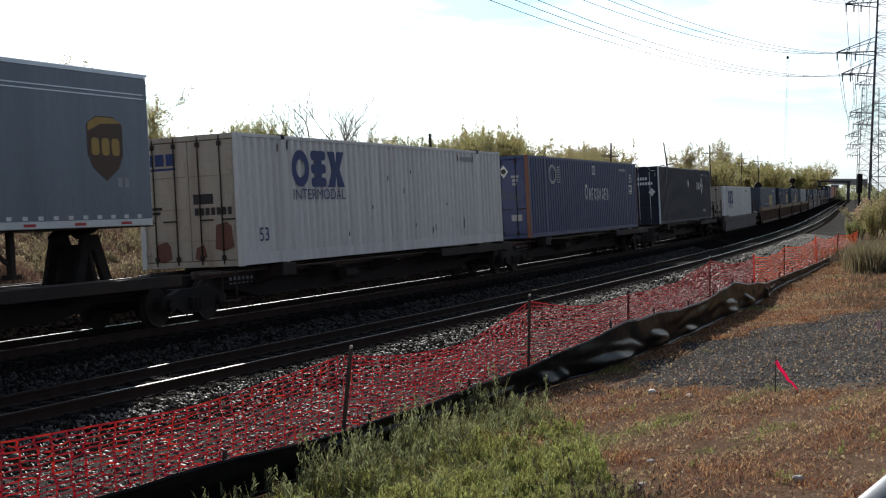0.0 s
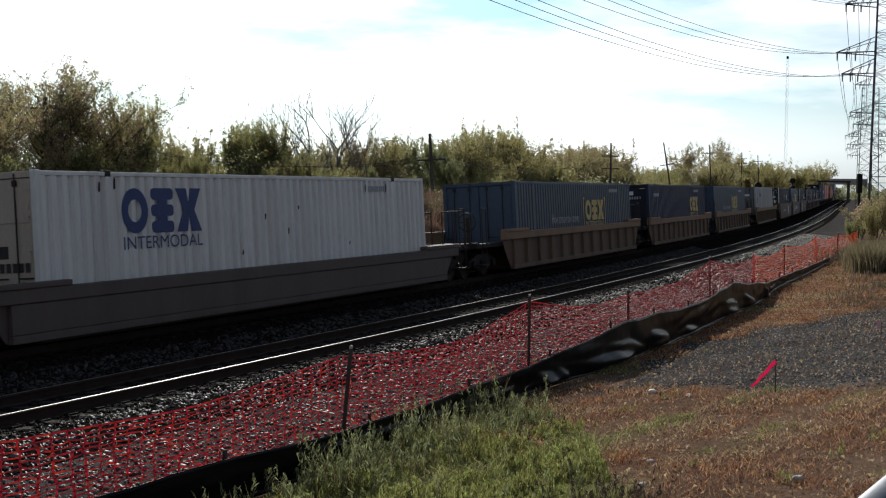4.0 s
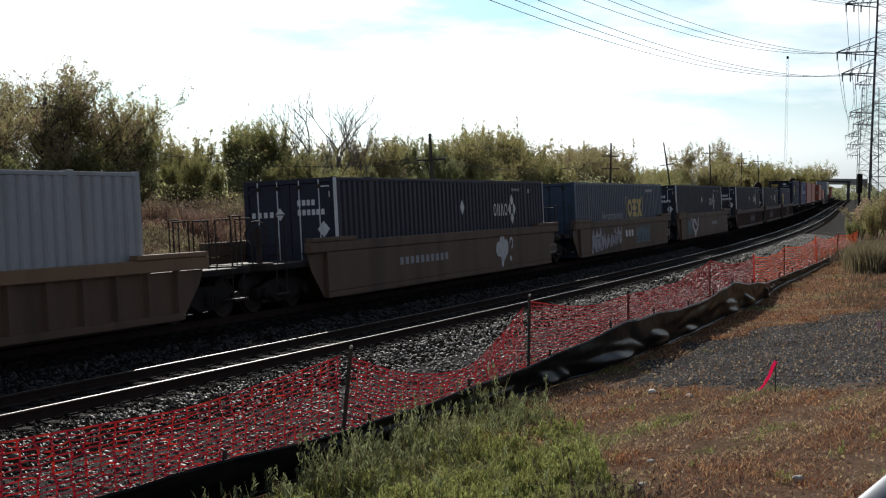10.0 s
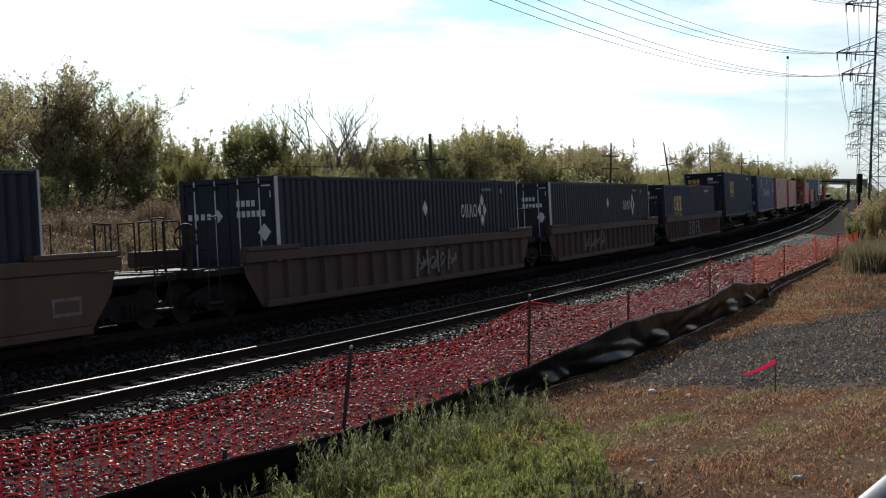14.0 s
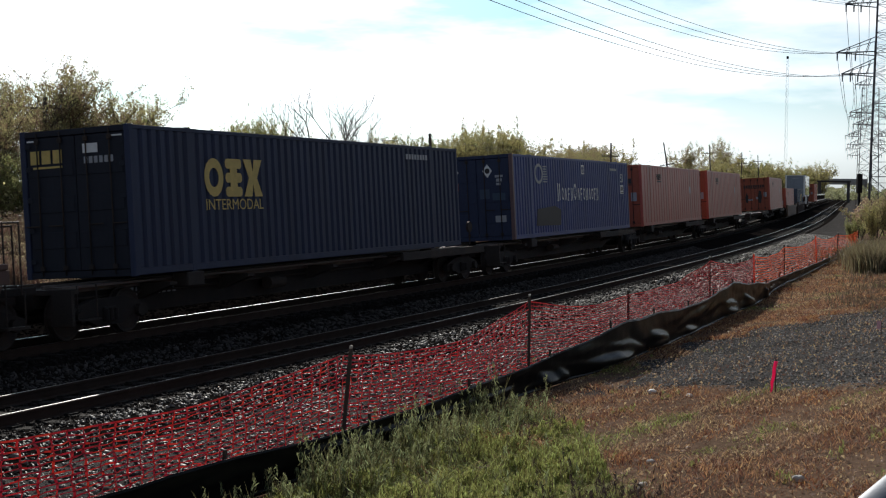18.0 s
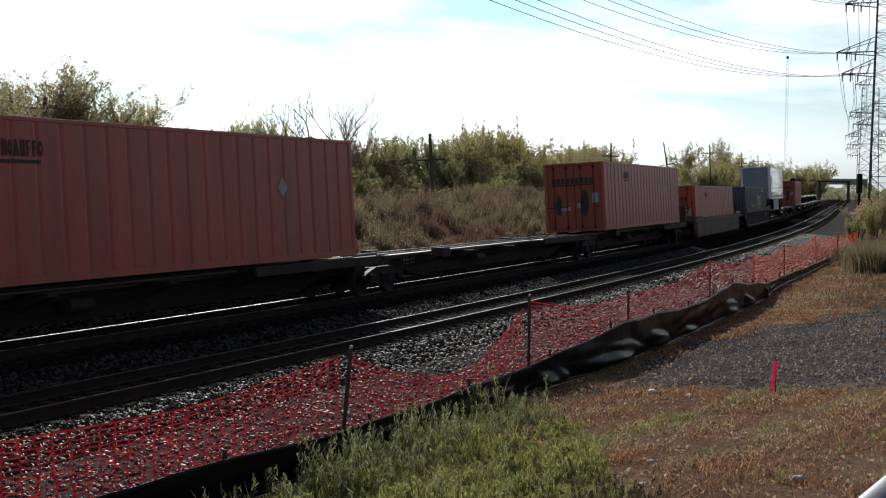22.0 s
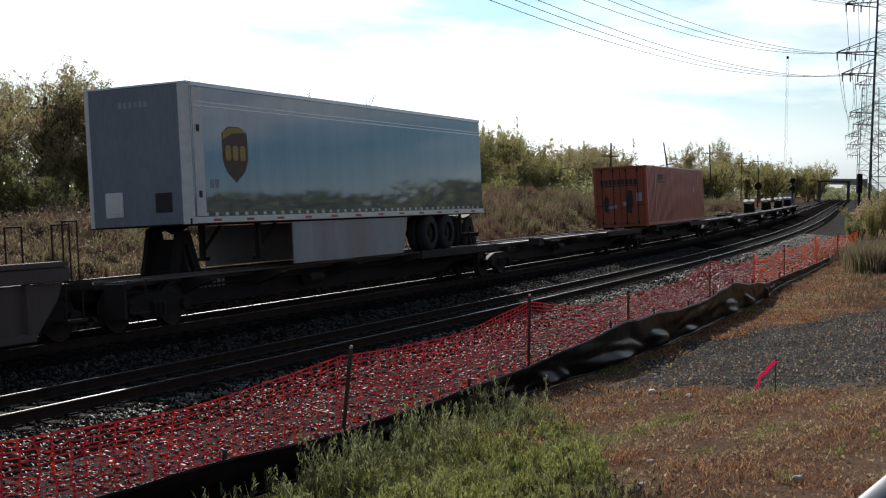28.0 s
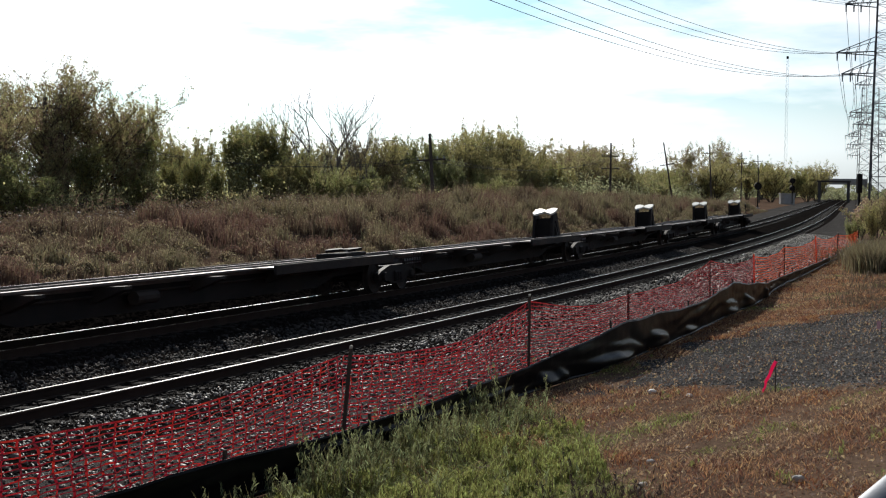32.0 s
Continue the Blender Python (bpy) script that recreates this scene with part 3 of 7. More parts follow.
def words(c, text, y0, z0, high, m, wide, x=FACE):
    """Painted words on the near side, in the built-in letters."""
    key = "words " + text
    me = bpy.data.meshes.get(key)
    if me is None:
        cu = bpy.data.curves.new(key, "FONT")
        cu.body = text
        cu.size = 1.0
        tmp = new("words", cu)
        bpy.context.view_layer.update()
        me = bpy.data.meshes.new_from_object(tmp.evaluated_get(bpy.context.evaluated_depsgraph_get()))
        me.name = key
        bpy.data.objects.remove(tmp)
    w = max(v.co.x for v in me.vertices)
    h = max(v.co.y for v in me.vertices)
    me2 = me.copy()
    for v in me2.vertices:
        v.co = (x + 0.003, y0 + v.co.x / w * wide, z0 + v.co.y / h * high)
    me2.materials.clear()
    me2.materials.append(m)
    return part("painted_words", me2, None, c)


def end_words(c, text, x0, z0, high, m, wide):
    """Painted words on the doors."""
    ob = words(c, text, x0, z0, high, m, wide)
    for v in ob.data.vertices:
        v.co = (v.co.y, -CL / 2 + 0.0035, v.co.z)


def rounded(sh, y0, y1, z0, z1, r, x=FACE, t=0.004):
    pts = []
    for cy, cz, a in ((y1 - r, z1 - r, 0), (y0 + r, z1 - r, 90), (y0 + r, z0 + r, 180), (y1 - r, z0 + r, 270)):
        pts += [(cy + r * math.cos(radians(a + b)), cz + r * math.sin(radians(a + b))) for b in (0, 30, 60, 90)]
    return outline_slab(sh, pts, x, t)


def block_logo(c, y0, y1, z0, z1, m, sub=True, frame_m=None):
    """A heavy mark of three plain blocks, with a line of small bars under it."""
    w = (y1 - y0) / 3.0
    hz = z1 - z0
    zm = (z0 + z1) / 2
    part("mark_block", ringed(Shape(), y0 + w * 0.47, zm, w * 0.47, hz * 0.5, 0.5, n=24), m, c)
    b = Shape()
    for k in range(3):
        rounded(b, y0 + w * 1.06, y0 + w * 1.9, z0 + hz * (0.37 * k), z0 + hz * (0.37 * k + 0.26), hz * 0.1)
    rounded(b, y0 + w * 1.3, y0 + w * 1.66, z0 + hz * 0.1, z1 - hz * 0.1, hz * 0.05, FACE - 0.0005)
    part("mark_block", b, m, c)
    a, e, q = y0 + 2.0 * w, y1, 0.2 * w
    part("mark_block", outline_slab(Shape(), [(a, z0), (a + w * 0.42, z0), (a + w * 0.5, zm - hz * 0.16), (e - w * 0.42, z0), (e, z0), (a + w * 0.72, zm), (e, z1), (e - w * 0.42, z1), (a + w * 0.5, zm + hz * 0.16), (a + w * 0.42, z1), (a, z1), (a + w * 0.28, zm)]), m, c)
    if sub:
        words(c, "INTERMODAL", y0, z0 - 0.34 * hz, 0.28 * hz, m, y1 - y0)
    if frame_m:
        for yy, d in ((y0 - 0.28, 1), (y1 + 0.28, -1)):
            s3 = Shape()
            slab(s3, min(yy, yy + d * 0.06), max(yy, yy + d * 0.06), z0 - 0.25, z1 + 0.1)
            slab(s3, min(yy + d * 0.06, yy + d * 0.18), max(yy + d * 0.06, yy + d * 0.18), z1 + 0.04, z1 + 0.1)
            part("mark_bracket", s3, frame_m, c)


def code_bars(c, y0, y1, z0, z1, m, n=8, x=FACE, gap=0.3, face="side"):
    """Bars in place of codes."""
    sh = Shape()
    p = (y1 - y0) / n
    for i in range(n):
        a, b = y0 + i * p, y0 + (i + 1 - gap) * p
        if face == "side":
            slab(sh, a, b, z0, z1, x)
        else:
            sh.box(a, b, x - 0.004, x, z0, z1)
    tagged(part("code_line", sh, m, c), kind="stuff")


def diamond(sh, y, z, r, x=FACE, t=0.004, k=1.25):
    return outline_slab(sh, [(y - r, z), (y, z - r * k), (y + r, z), (y, z + r * k)], x, t)


def door_bars(c, rows, m):
    """Bars on the doors: rows of (x0, x1, z0, z1)."""
    for a, b, z0, z1 in rows:
        part("door_mark", Shape().box(a, b, -CL / 2 + 0.006, -CL / 2 + 0.0105, z0, z1), m, c)


def marks_blocks_white(c):
    block_logo(c, -5.75, -3.1, 1.72, 2.58, M_BLUEMARK)
    code_bars(c, 4.6, 5.7, 2.52, 2.66, M_GREYMARK, 9)
    words(c, "53", -7.35, 0.52, 0.3, M_BLUEMARK, 0.42)
    for y, z, tall in ((-6.4, 2.5, 0.2), (-5.95, 2.55, 0.24), (-0.6, 1.9, 0.14), (0.4, 1.55, 0.16), (-1.6, 1.15, 0.12), (1.1, 0.62, 0.14), (2.3, 0.42, 0.22), (2.5, 0.5, 0.2), (4.7, 0.5, 0.36), (4.4, 2.5, 0.22), (5.6, 2.5, 0.24), (0.9, 2.1, 0.1), (3.4, 1.2, 0.1), (-3.0, 0.5, 0.12)):
        part("scuff", outline_slab(Shape(), [(y, z), (y + 0.05, z + 0.02), (y + 0.065, z + tall * 0.8), (y + 0.03, z + tall), (y + 0.008, z + tall * 0.7)]), M_GRIMY, c, "dark scuff")
    door_bars(c, [(-1.1 + 0.28 * i, -0.88 + 0.28 * i, 2.26, 2.52) for i in range(3)] + [(-1.1, -0.3, 2.16, 2.21)], M_BLUEMARK)
    door_bars(c, [(0.12, 0.62, 1.38, 1.6), (-1.05, -0.7, 1.3, 1.36), (-1.05, -0.75, 1.2, 1.26)] + [(0.14 + 0.14 * i, 0.23 + 0.14 * i, 1.14, 1.3) for i in range(7)], M_BLACKMARK)
    for a, b, z0, z1 in ((0.62, 1.08, 0.4, 0.98), (0.1, 0.4, 0.2, 0.5), (-0.9, -0.5, 0.18, 0.6)):
        pts = [(a, z0), ((a + b) / 2, z0 - 0.05), (b, z0 + 0.04), (b - 0.03, z1 - 0.1), ((a + b) / 2 + 0.08, z1), (a + 0.04, z1 - 0.06)]
        part("rust_patch", Shape().prism(pts, "y", -CL / 2 + 0.0062, -CL / 2 + 0.0098), P_RUSTEDGE, c)


def marks_blocks_yellow(c, y0=3.0, bracket=True, dz=0.0, wide=2.8, doors=True):
    block_logo(c, y0, y0 + wide, 1.4 + dz, 2.2 + dz, M_YELLOWMARK, True, M_YELLOWMARK if bracket else None)
    if bracket:
        words(c, "How tomorrow moves", y0 - 4.6, 1.36 + dz, 0.34, M_GREYMARK, 3.6)
    code_bars(c, 4.4, 5.9, 2.5, 2.64, M_GREYMARK, 8)
    if doors:
        door_bars(c, [(-1.05 + 0.27 * i, -0.84 + 0.27 * i, 2.24, 2.5) for i in range(3)] + [(-1.0, -0.3, 2.15, 2.19)], M_YELLOWMARK)
        door_bars(c, [(0.2, 0.55, 2.4, 2.58), (-1.12, -0.85, 2.68, 2.71), (0.85, 1.12, 2.68, 2.71)], M_WHITEMARK)
        door_bars(c, [(0.22 + 0.12 * i, 0.3 + 0.12 * i, 2.2, 2.33) for i in range(6)], M_GREYMARK)


def glyphs(sh, kinds, y, z, tall, w, bold=0.16, x=FACE):
    """A row of plain upright shapes of one height."""
    for k in kinds:
        if k == "O":
            ringed(sh, y + w * 0.42, z + tall / 2, w * 0.4, tall / 2, bold * 2, x, n=16)
        elif k == "V":
            outline_slab(sh, [(y, z), (y + w * bold, z), (y + w * 0.48, z + tall), (y + w * (0.48 - bold), z + tall)], x)
            outline_slab(sh, [(y + w * (0.8 - bold), z), (y + w * 0.82, z), (y + w * 0.5, z + tall), (y + w * 0.44, z + tall * 0.8)], x)
        else:
            slab(sh, y + w * 0.1, y + w * (0.1 + bold), z, z + tall, x)
            if k == "E":
                slab(sh, y + w * (0.101 + bold), y + w * 0.72, z + tall * 0.86, z + tall, x)
                slab(sh, y + w * (0.101 + bold), y + w * 0.6, z + tall * 0.42, z + tall * 0.56, x)
            else:
                slab(sh, y + w * 0.55, y + w * (0.55 + bold), z, z + tall, x)
        y += w
    return sh


def marks_diamond(c):
    y, k = 4.72, 0.8
    for dy, dz in ((-0.26, 0), (0.26, 0), (0, 0.36), (0, -0.36)):
        p, q = y + dy * k, 1.95 + dz * k
        part("emblem_diamond", outline_slab(Shape(), [(p - 0.2 * k, q), (p, q - 0.27 * k), (p + 0.2 * k, q), (p, q + 0.27 * k)]), M_WHITEMARK, c)
    part("emblem_heart", diamond(Shape(), y, 1.95, 0.13, FACE + 0.0045), P_NAVY, c)
    tagged(part("mark_line", glyphs(Shape(), "OIVO", 2.95, 1.74, 0.4, 0.34), M_WHITEMARK, c), kind="stuff")
    part("placard", diamond(Shape(), 0.25, 2.05, 0.18), M_WHITEMARK, c)
    code_bars(c, 4.75, 5.6, 2.54, 2.63, M_GREYMARK, 8, gap=0.45)
    code_bars(c, 6.4, 6.62, 2.48, 2.62, M_GREYMARK, 2)
    code_bars(c, 5.0, 6.0, 0.46, 0.6, M_GREYMARK, 6, gap=0.4)
    door_bars(c, [(0.22 + 0.13 * i, 0.31 + 0.13 * i, 2.22, 2.36) for i in range(4)] + [(0.22 + 0.13 * i, 0.31 + 0.13 * i, 1.98, 2.12) for i in range(6)] + [(-1.08 + 0.17 * i, -0.98 + 0.17 * i, 1.96, 2.1) for i in range(4)], M_WHITEMARK)
    for x, z, r in ((-0.28, 2.03, 0.13), (0.92, 1.62, 0.17)):
        part("door_emblem", Shape().prism([(x - r, z), (x, z - r * 1.2), (x + r, z), (x, z + r * 1.2)], "y", -CL / 2 + 0.0055, -CL / 2 + 0.0105), M_WHITEMARK, c)
    door_bars(c, [(0.8, 1.12, 2.66, 2.69), (1.1, 1.125, 2.4, 2.655)], M_WHITEMARK)


def marks_stripes(c, first=0, patch=True):
    """A round mark with bars beside it, and a long line of tall narrow bars."""
    sh = ringed(Shape(), -5.2, 2.25, 0.5, 0.36, 0.3)
    part("emblem_ring", sh, M_GREYMARK, c)
    for i in range(7):
        part("emblem_bar", slab(Shape(), -4.68, -4.2 + 0.05 * math.sin(i), 1.95 + 0.09 * i, 1.995 + 0.09 * i), M_GREYMARK, c)
    s2 = Shape()
    y = -3.0
    for i, k in enumerate("IOVEIOVEOIVOEI"):
        tall, w = (0.62, 0.5) if i in (0, 5) else (0.46, 0.36)
        if i >= first:
            glyphs(s2, k, y, 1.3, tall, w, 0.17)
            if k in "IE":
                slab(s2, y, y + w * 0.4, 1.27, 1.299)
        y += w * 1.12
    tagged(part("mark_line", s2, M_WHITEMARK, c), kind="stuff")
    words(c, "53", 6.62, 2.02, 0.36, M_WHITEMARK, 0.44)
    part("notice", slab(Shape(), 6.55, 7.1, 1.52, 1.9), M_WHITEMARK, c)
    code_bars(c, 6.62, 7.05, 1.66, 1.84, M_BLACKMARK, 2, x=FACE + 0.0045)
    code_bars(c, 6.58, 7.08, 1.55, 1.6, M_BLACKMARK, 6, x=FACE + 0.0045)
    part("notice", slab(Shape(), 0.4, 0.8, 2.3, 2.66), M_WHITEMARK, c)
    code_bars(c, 0.45, 0.78, 2.35, 2.6, M_BLUEMARK, 2, x=FACE + 0.0045)
    part("notice", Shape().box(-1.08, -0.68, -CL / 2 + 0.0055, -CL / 2 + 0.0105, 1.36, 1.62), M_WHITEMARK, c)
    end_words(c, "110", -1.06, 1.43, 0.15, M_BLACKMARK, 0.36)
    part("notice", Shape().box(-1.1, -0.66, -CL / 2 + 0.0055, -CL / 2 + 0.0105, 1.72, 2.0), P_ORANGE2, c)
    code_bars(c, 4.9, 6.0, 2.5, 2.6, M_GREYMARK, 8)
    if patch:
        part("patch", outline_slab(Shape(), [(-5.7, 0.42), (-2.7, 0.38), (-2.6, 0.95), (-3.4, 1.1), (-5.5, 1.0)]), M_BLACKMARK, c)
    door_bars(c, [(0.66, 0.94, 2.12, 2.2), (0.7, 0.9, 1.98, 2.08), (0.7, 0.86, 1.86, 1.94), (0.62, 1.0, 0.62, 0.84)], M_GREYMARK)
    door_bars(c, [(0.1, 0.45, 1.42, 1.74), (0.55, 1.0, 1.36, 1.6)], P_TEALBLUE)
    for x in (-0.8, 0.4):
        em = part("door_emblem", Shape().prism([(x - 0.17, 2.35), (x, 2.12), (x + 0.17, 2.35), (x, 2.58)], "y", -CL / 2 + 0.0055, -CL / 2 + 0.0105), M_WHITEMARK, c)
        part("emblem_core", Shape().tube((x, -CL / 2 + 0.0052, 2.35), (x, -CL / 2 + 0.003, 2.35), 0.09, n=12), M_BLACKMARK, em)


def marks_orange(c, y0=-4.6, wide=1.2):
    sh = glyphs(Shape(), "EIOVIEEO"[:8], y0, 2.2, 0.28, wide / 8, 0.3)
    slab(sh, y0 + 0.1, y0 + wide - 0.1, 2.08, 2.14)
    tagged(part("mark_line", sh, M_BLACKMARK, c), kind="stuff")
    door_bars(c, [(-0.95 + 0.2 * i, -0.8 + 0.2 * i, 2.02, 2.26) for i in range(9)] + [(-0.95, 0.8, 1.94, 1.985)], M_BLACKMARK)
    part("door_stain", Shape().prism([(0.3, 0.7), (0.5, 0.62), (0.6, 1.2), (0.55, 1.7), (0.36, 1.75), (0.28, 1.2)], "y", -CL / 2 + 0.0062, -CL / 2 + 0.0095), M_BLACKMARK, c)
    part("door_stain", Shape().prism([(-0.8, 0.75), (-0.6, 0.7), (-0.56, 1.3), (-0.7, 1.6), (-0.84, 1.2)], "y", -CL / 2 + 0.0062, -CL / 2 + 0.0095), M_BLACKMARK, c)
    door_bars(c, [(0.75, 1.02, 1.2, 1.6), (-0.6, -0.2, 0.9, 1.05), (0.1, 0.25, 1.0, 1.2)], M_GREYMARK)
    part("placard", diamond(Shape(), 4.6, 1.7, 0.2), M_GREYMARK, c)


# ---- running gear ----
def wheel_mesh():
    sh = Shape()
    prof = [(0.0, 0.16), (0.03, 0.19), (0.035, 0.36), (0.005, 0.40), (0.0, 0.425), (0.105, 0.43), (0.11, 0.46), (0.14, 0.46), (0.14, 0.38), (0.10, 0.35), (0.09, 0.2), (0.14, 0.15)]
    n = 20
    v = [(-x, r * math.cos(6.28319 * i / n), r * math.sin(6.28319 * i / n)) for i in range(n) for x, r in prof]
    k = len(prof)
    f = [(i * k + j, i * k + j + 1, ((i + 1) % n) * k + j + 1, ((i + 1) % n) * k + j) for i in range(n) for j in range(k - 1)]
    f += [tuple(i * k for i in range(n)), tuple(i * k + k - 1 for i in range(n))[::-1]]
    return sh.add(v, f).mesh("wheel", M_GRIMY)


WHEEL = wheel_mesh()
AXLE = Shape().tube((-0.9, 0, 0), (0.9, 0, 0), 0.085, n=10).tube((-1.12, 0, 0), (1.12, 0, 0), 0.06, n=8).mesh("axle", M_BLACKSTEEL)
_fr = Shape().prism([(-1.18, 0.34), (-1.18, 0.52), (-0.95, 0.60), (-0.45, 0.72), (0.45, 0.72), (0.95, 0.60), (1.18, 0.52), (1.18, 0.34), (0.7, 0.36), (0.36, 0.22), (-0.36, 0.22), (-0.7, 0.36)], "x", -0.07, 0.07)
_fr.box(-0.10, 0.11, -0.2, 0.2, 0.28, 0.56, 0.02)
for _y in (-0.14, 0.0, 0.14):
    _fr.tube((0.1, _y, 0.3), (0.1, _y, 0.52), 0.055)
_fr.tube((0.05, -0.89, 0.43), (0.16, -0.89, 0.43), 0.12, n=10).tube((0.05, 0.89, 0.43), (0.16, 0.89, 0.43), 0.12, n=10)
SIDE_FRAME = _fr.mesh("side_frame", M_BLACKSTEEL)
BOLSTER = Shape().box(-1.0, 1.0, -0.2, 0.2, 0.42, 0.7, 0.03).box(-0.35, 0.35, -0.3, 0.3, 0.7, 0.8, 0.03).mesh("bolster", M_BLACKSTEEL)


def truck(car, y):
    b = part("bolster", BOLSTER, None, car, "black cast-steel bogie bolster")
    b.location = (0, y, 0)
    for ay in (-0.89, 0.89):
        a = part("axle", AXLE, None, b)
        a.location = (0, ay, 0.43)
        for sg in (1, -1):
            w = part("wheel", WHEEL, None, b, "dark steel wheel")
            w.matrix_basis = Matrix.Translation((sg * 0.80, ay, 0.43)) @ Euler((0, 0, 0 if sg > 0 else math.pi)).to_matrix().to_4x4()
    for sg in (1, -1):
        f = part("side_frame", SIDE_FRAME, None, b)
        f.matrix_basis = Matrix.Translation((sg * 1.0, 0, 0)) @ Euler((0, 0, 0 if sg > 0 else math.pi)).to_matrix().to_4x4()


def coupler(car, y, d):
    part("coupler", Shape().box(-0.13, 0.13, min(y, y + d * 0.75), max(y, y + d * 0.75), 0.68, 0.88, 0.03).box(-0.2, 0.2, min(y + d * 0.55, y + d * 0.85), max(y + d * 0.55, y + d * 0.85), 0.64, 0.92, 0.04), M_GRIMY, car)


def hitch(car, y, up=True, light=True):
    """A folding fifth-wheel stand on the sill; the plate is worn bright."""
    z = 2.0 if up else 1.22
    sh = Shape()
    if up:
        for sg in (1, -1):
            sh.prism([(y - 0.5, 0.95), (y - 0.22, z - 0.1), (y + 0.22, z - 0.1), (y + 0.6, 0.95), (y + 0.36, 0.95), (y + 0.08, z - 0.4), (y - 0.08, z - 0.4), (y - 0.26, 0.95)], "x", sg * 0.36 - 0.05, sg * 0.36 + 0.05)
        sh.prism([(-0.5, 0.95), (0.5, 0.95), (0.34, 1.72), (-0.34, 1.72)], "y", y - 0.05, y + 0.05).box(-0.3, 0.3, y - 0.2, y + 0.2, 0.95, 1.05, 0.02)
    else:
        sh.box(-0.45, 0.45, y - 0.7, y + 0.5, 0.96, 1.12, 0.03)
    h = part("hitch_stand", sh, M_BLACKSTEEL, car, "folding steel trailer hitch")
    d = 0.13 if up else 0.02
    for sg in (1, -1):
        a = [(sg * 0.02, -0.1), (sg * 0.34, -0.34), (sg * 0.45, -0.16), (sg * 0.45, 0.24), (sg * 0.26, 0.34), (sg * 0.02, 0.16)]
        v = [(px, y + py, z + d * py / 0.4 + dz) for dz in (0.0, -0.07) for px, py in a]
        pl = Shape().add(v, [(0, 1, 2, 3, 4, 5), (11, 10, 9, 8, 7, 6)] + [(i, (i + 1) % 6, 6 + (i + 1) % 6, 6 + i) for i in range(6)])
        part("hitch_plate", pl, M_PLATE if light else M_BLACKSTEEL, h, "worn bright hitch plate" if light else "")


def spine_unit(front, back, mid, art_f, art_b, deck=0.97, hitches=(), pads=True, label=""):
    """A platform of a skeleton car from front to back, its origin at mid."""
    c = thing("spine_car", label or "black skeleton railcar unit with a deep centre sill and narrow deck", "railcar", "cars of the train")
    y0, y1 = front - mid + 0.25, back - mid - 0.25
    w = 0.5
    part("centre_sill", Shape().prism([(y0 + 0.3, 0.62), (y0 + 2.2, 0.55), (y0 + 3.2, 0.33), (y1 - 3.2, 0.33), (y1 - 2.2, 0.55), (y1 - 0.3, 0.62), (y1 - 0.3, 0.94), (y0 + 0.3, 0.94)], "x", -w, w), M_BLACKSTEEL, c)
    for sg in (1, -1):
        part("deck_plate", Shape().box(min(sg * 0.585, sg * 1.26), max(sg * 0.585, sg * 1.26), y1 - 6.4, y1 - 0.6, deck - 0.05, deck, 0.01), M_DECK, c)
        part("side_channel", Shape().box(min(sg * 1.262, sg * 1.34), max(sg * 1.262, sg * 1.34), y1 - 6.5, y1 - 0.5, deck - 0.17, deck + 0.05, 0.01), M_GRIMY, c)
        part("walkway", Shape().box(min(sg * 0.62, sg * 0.9), max(sg * 0.62, sg * 0.9), y0 + 0.6, y1 - 6.6, deck - 0.04, deck + 0.01, 0.006), M_DECK, c)
        part("deck_edge", Shape().box(min(sg * 0.504, sg * 0.58), max(sg * 0.504, sg * 0.58), y0 + 0.5, y1 - 0.5, deck - 0.13, deck + 0.05, 0.01), M_DECK, c)
        for y in (y0 + 0.6, y0 + 1.15):
            part("ladder_rail", Shape().tube((sg * 1.22, y, 0.35), (sg * 1.22, y, 1.0), 0.014), M_GRIMY, c)
        part("step", Shape().box(min(sg * 1.1, sg * 1.3), max(sg * 1.1, sg * 1.3), y0 + 0.58, y0 + 1.17, 0.36, 0.39), M_GRIMY, c)
    for y in (-6.3, -3.6, 0.0, 3.4, 6.3):
        yy = y * (y1 - y0) / 19.0 + (y0 + y1) / 2
        part("cross_bearer", Shape().prism([(-1.28, deck - 0.07), (-1.28, deck - 0.13), (-0.47, deck - 0.4), (0.47, deck - 0.4), (1.28, deck - 0.13), (1.28, deck - 0.07)], "y", yy - 0.13, yy + 0.13), M_GRIMY, c)
    if pads:
        for sg in (1, -1):
            for y in (-6.1, 6.1):
                part("container_pedestal", Shape().box(min(sg * 0.95, sg * 1.32), max(sg * 0.95, sg * 1.32), y - 0.3, y + 0.3, deck - 0.2, 1.062, 0.02), M_GRIMY, c)
    for hy, up, light in hitches:
        hitch(c, hy, up, light)
    part("brake_cylinder", Shape().tube((0.75, -2.4, 0.62), (0.75, -1.7, 0.62), 0.14, n=12).box(0.46, 0.8, -2.2, -1.9, 0.55, 0.69), M_GRIMY, c, smooth=False)
    part("air_pipe", Shape().tube((0.56, y0 + 0.6, 0.72), (0.56, y1 - 0.6, 0.72), 0.025), M_GRIMY, c)
    code_bars(c, -7.4, -5.6, 0.66, 0.82, M_GREYMARK, 10, x=0.5015, gap=0.4)
    truck(c, front - mid if art_f else y0 + 1.7)
    if not art_f:
        coupler(c, y0 + 0.3, -1)
        for sg in (1, -1):
            part("end_step", Shape().box(min(sg * 0.9, sg * 1.35), max(sg * 0.9, sg * 1.35), y0 + 0.28, y0 + 0.36, 0.3, 0.95).box(min(sg * 0.47, sg * 1.35), max(sg * 0.47, sg * 1.35), y0 + 0.3, y0 + 0.5, 0.86, 0.95), M_GRIMY, c)
    if not art_b:
        truck(c, y1 - 1.7)
        coupler(c, y1 - 0.3, 1)
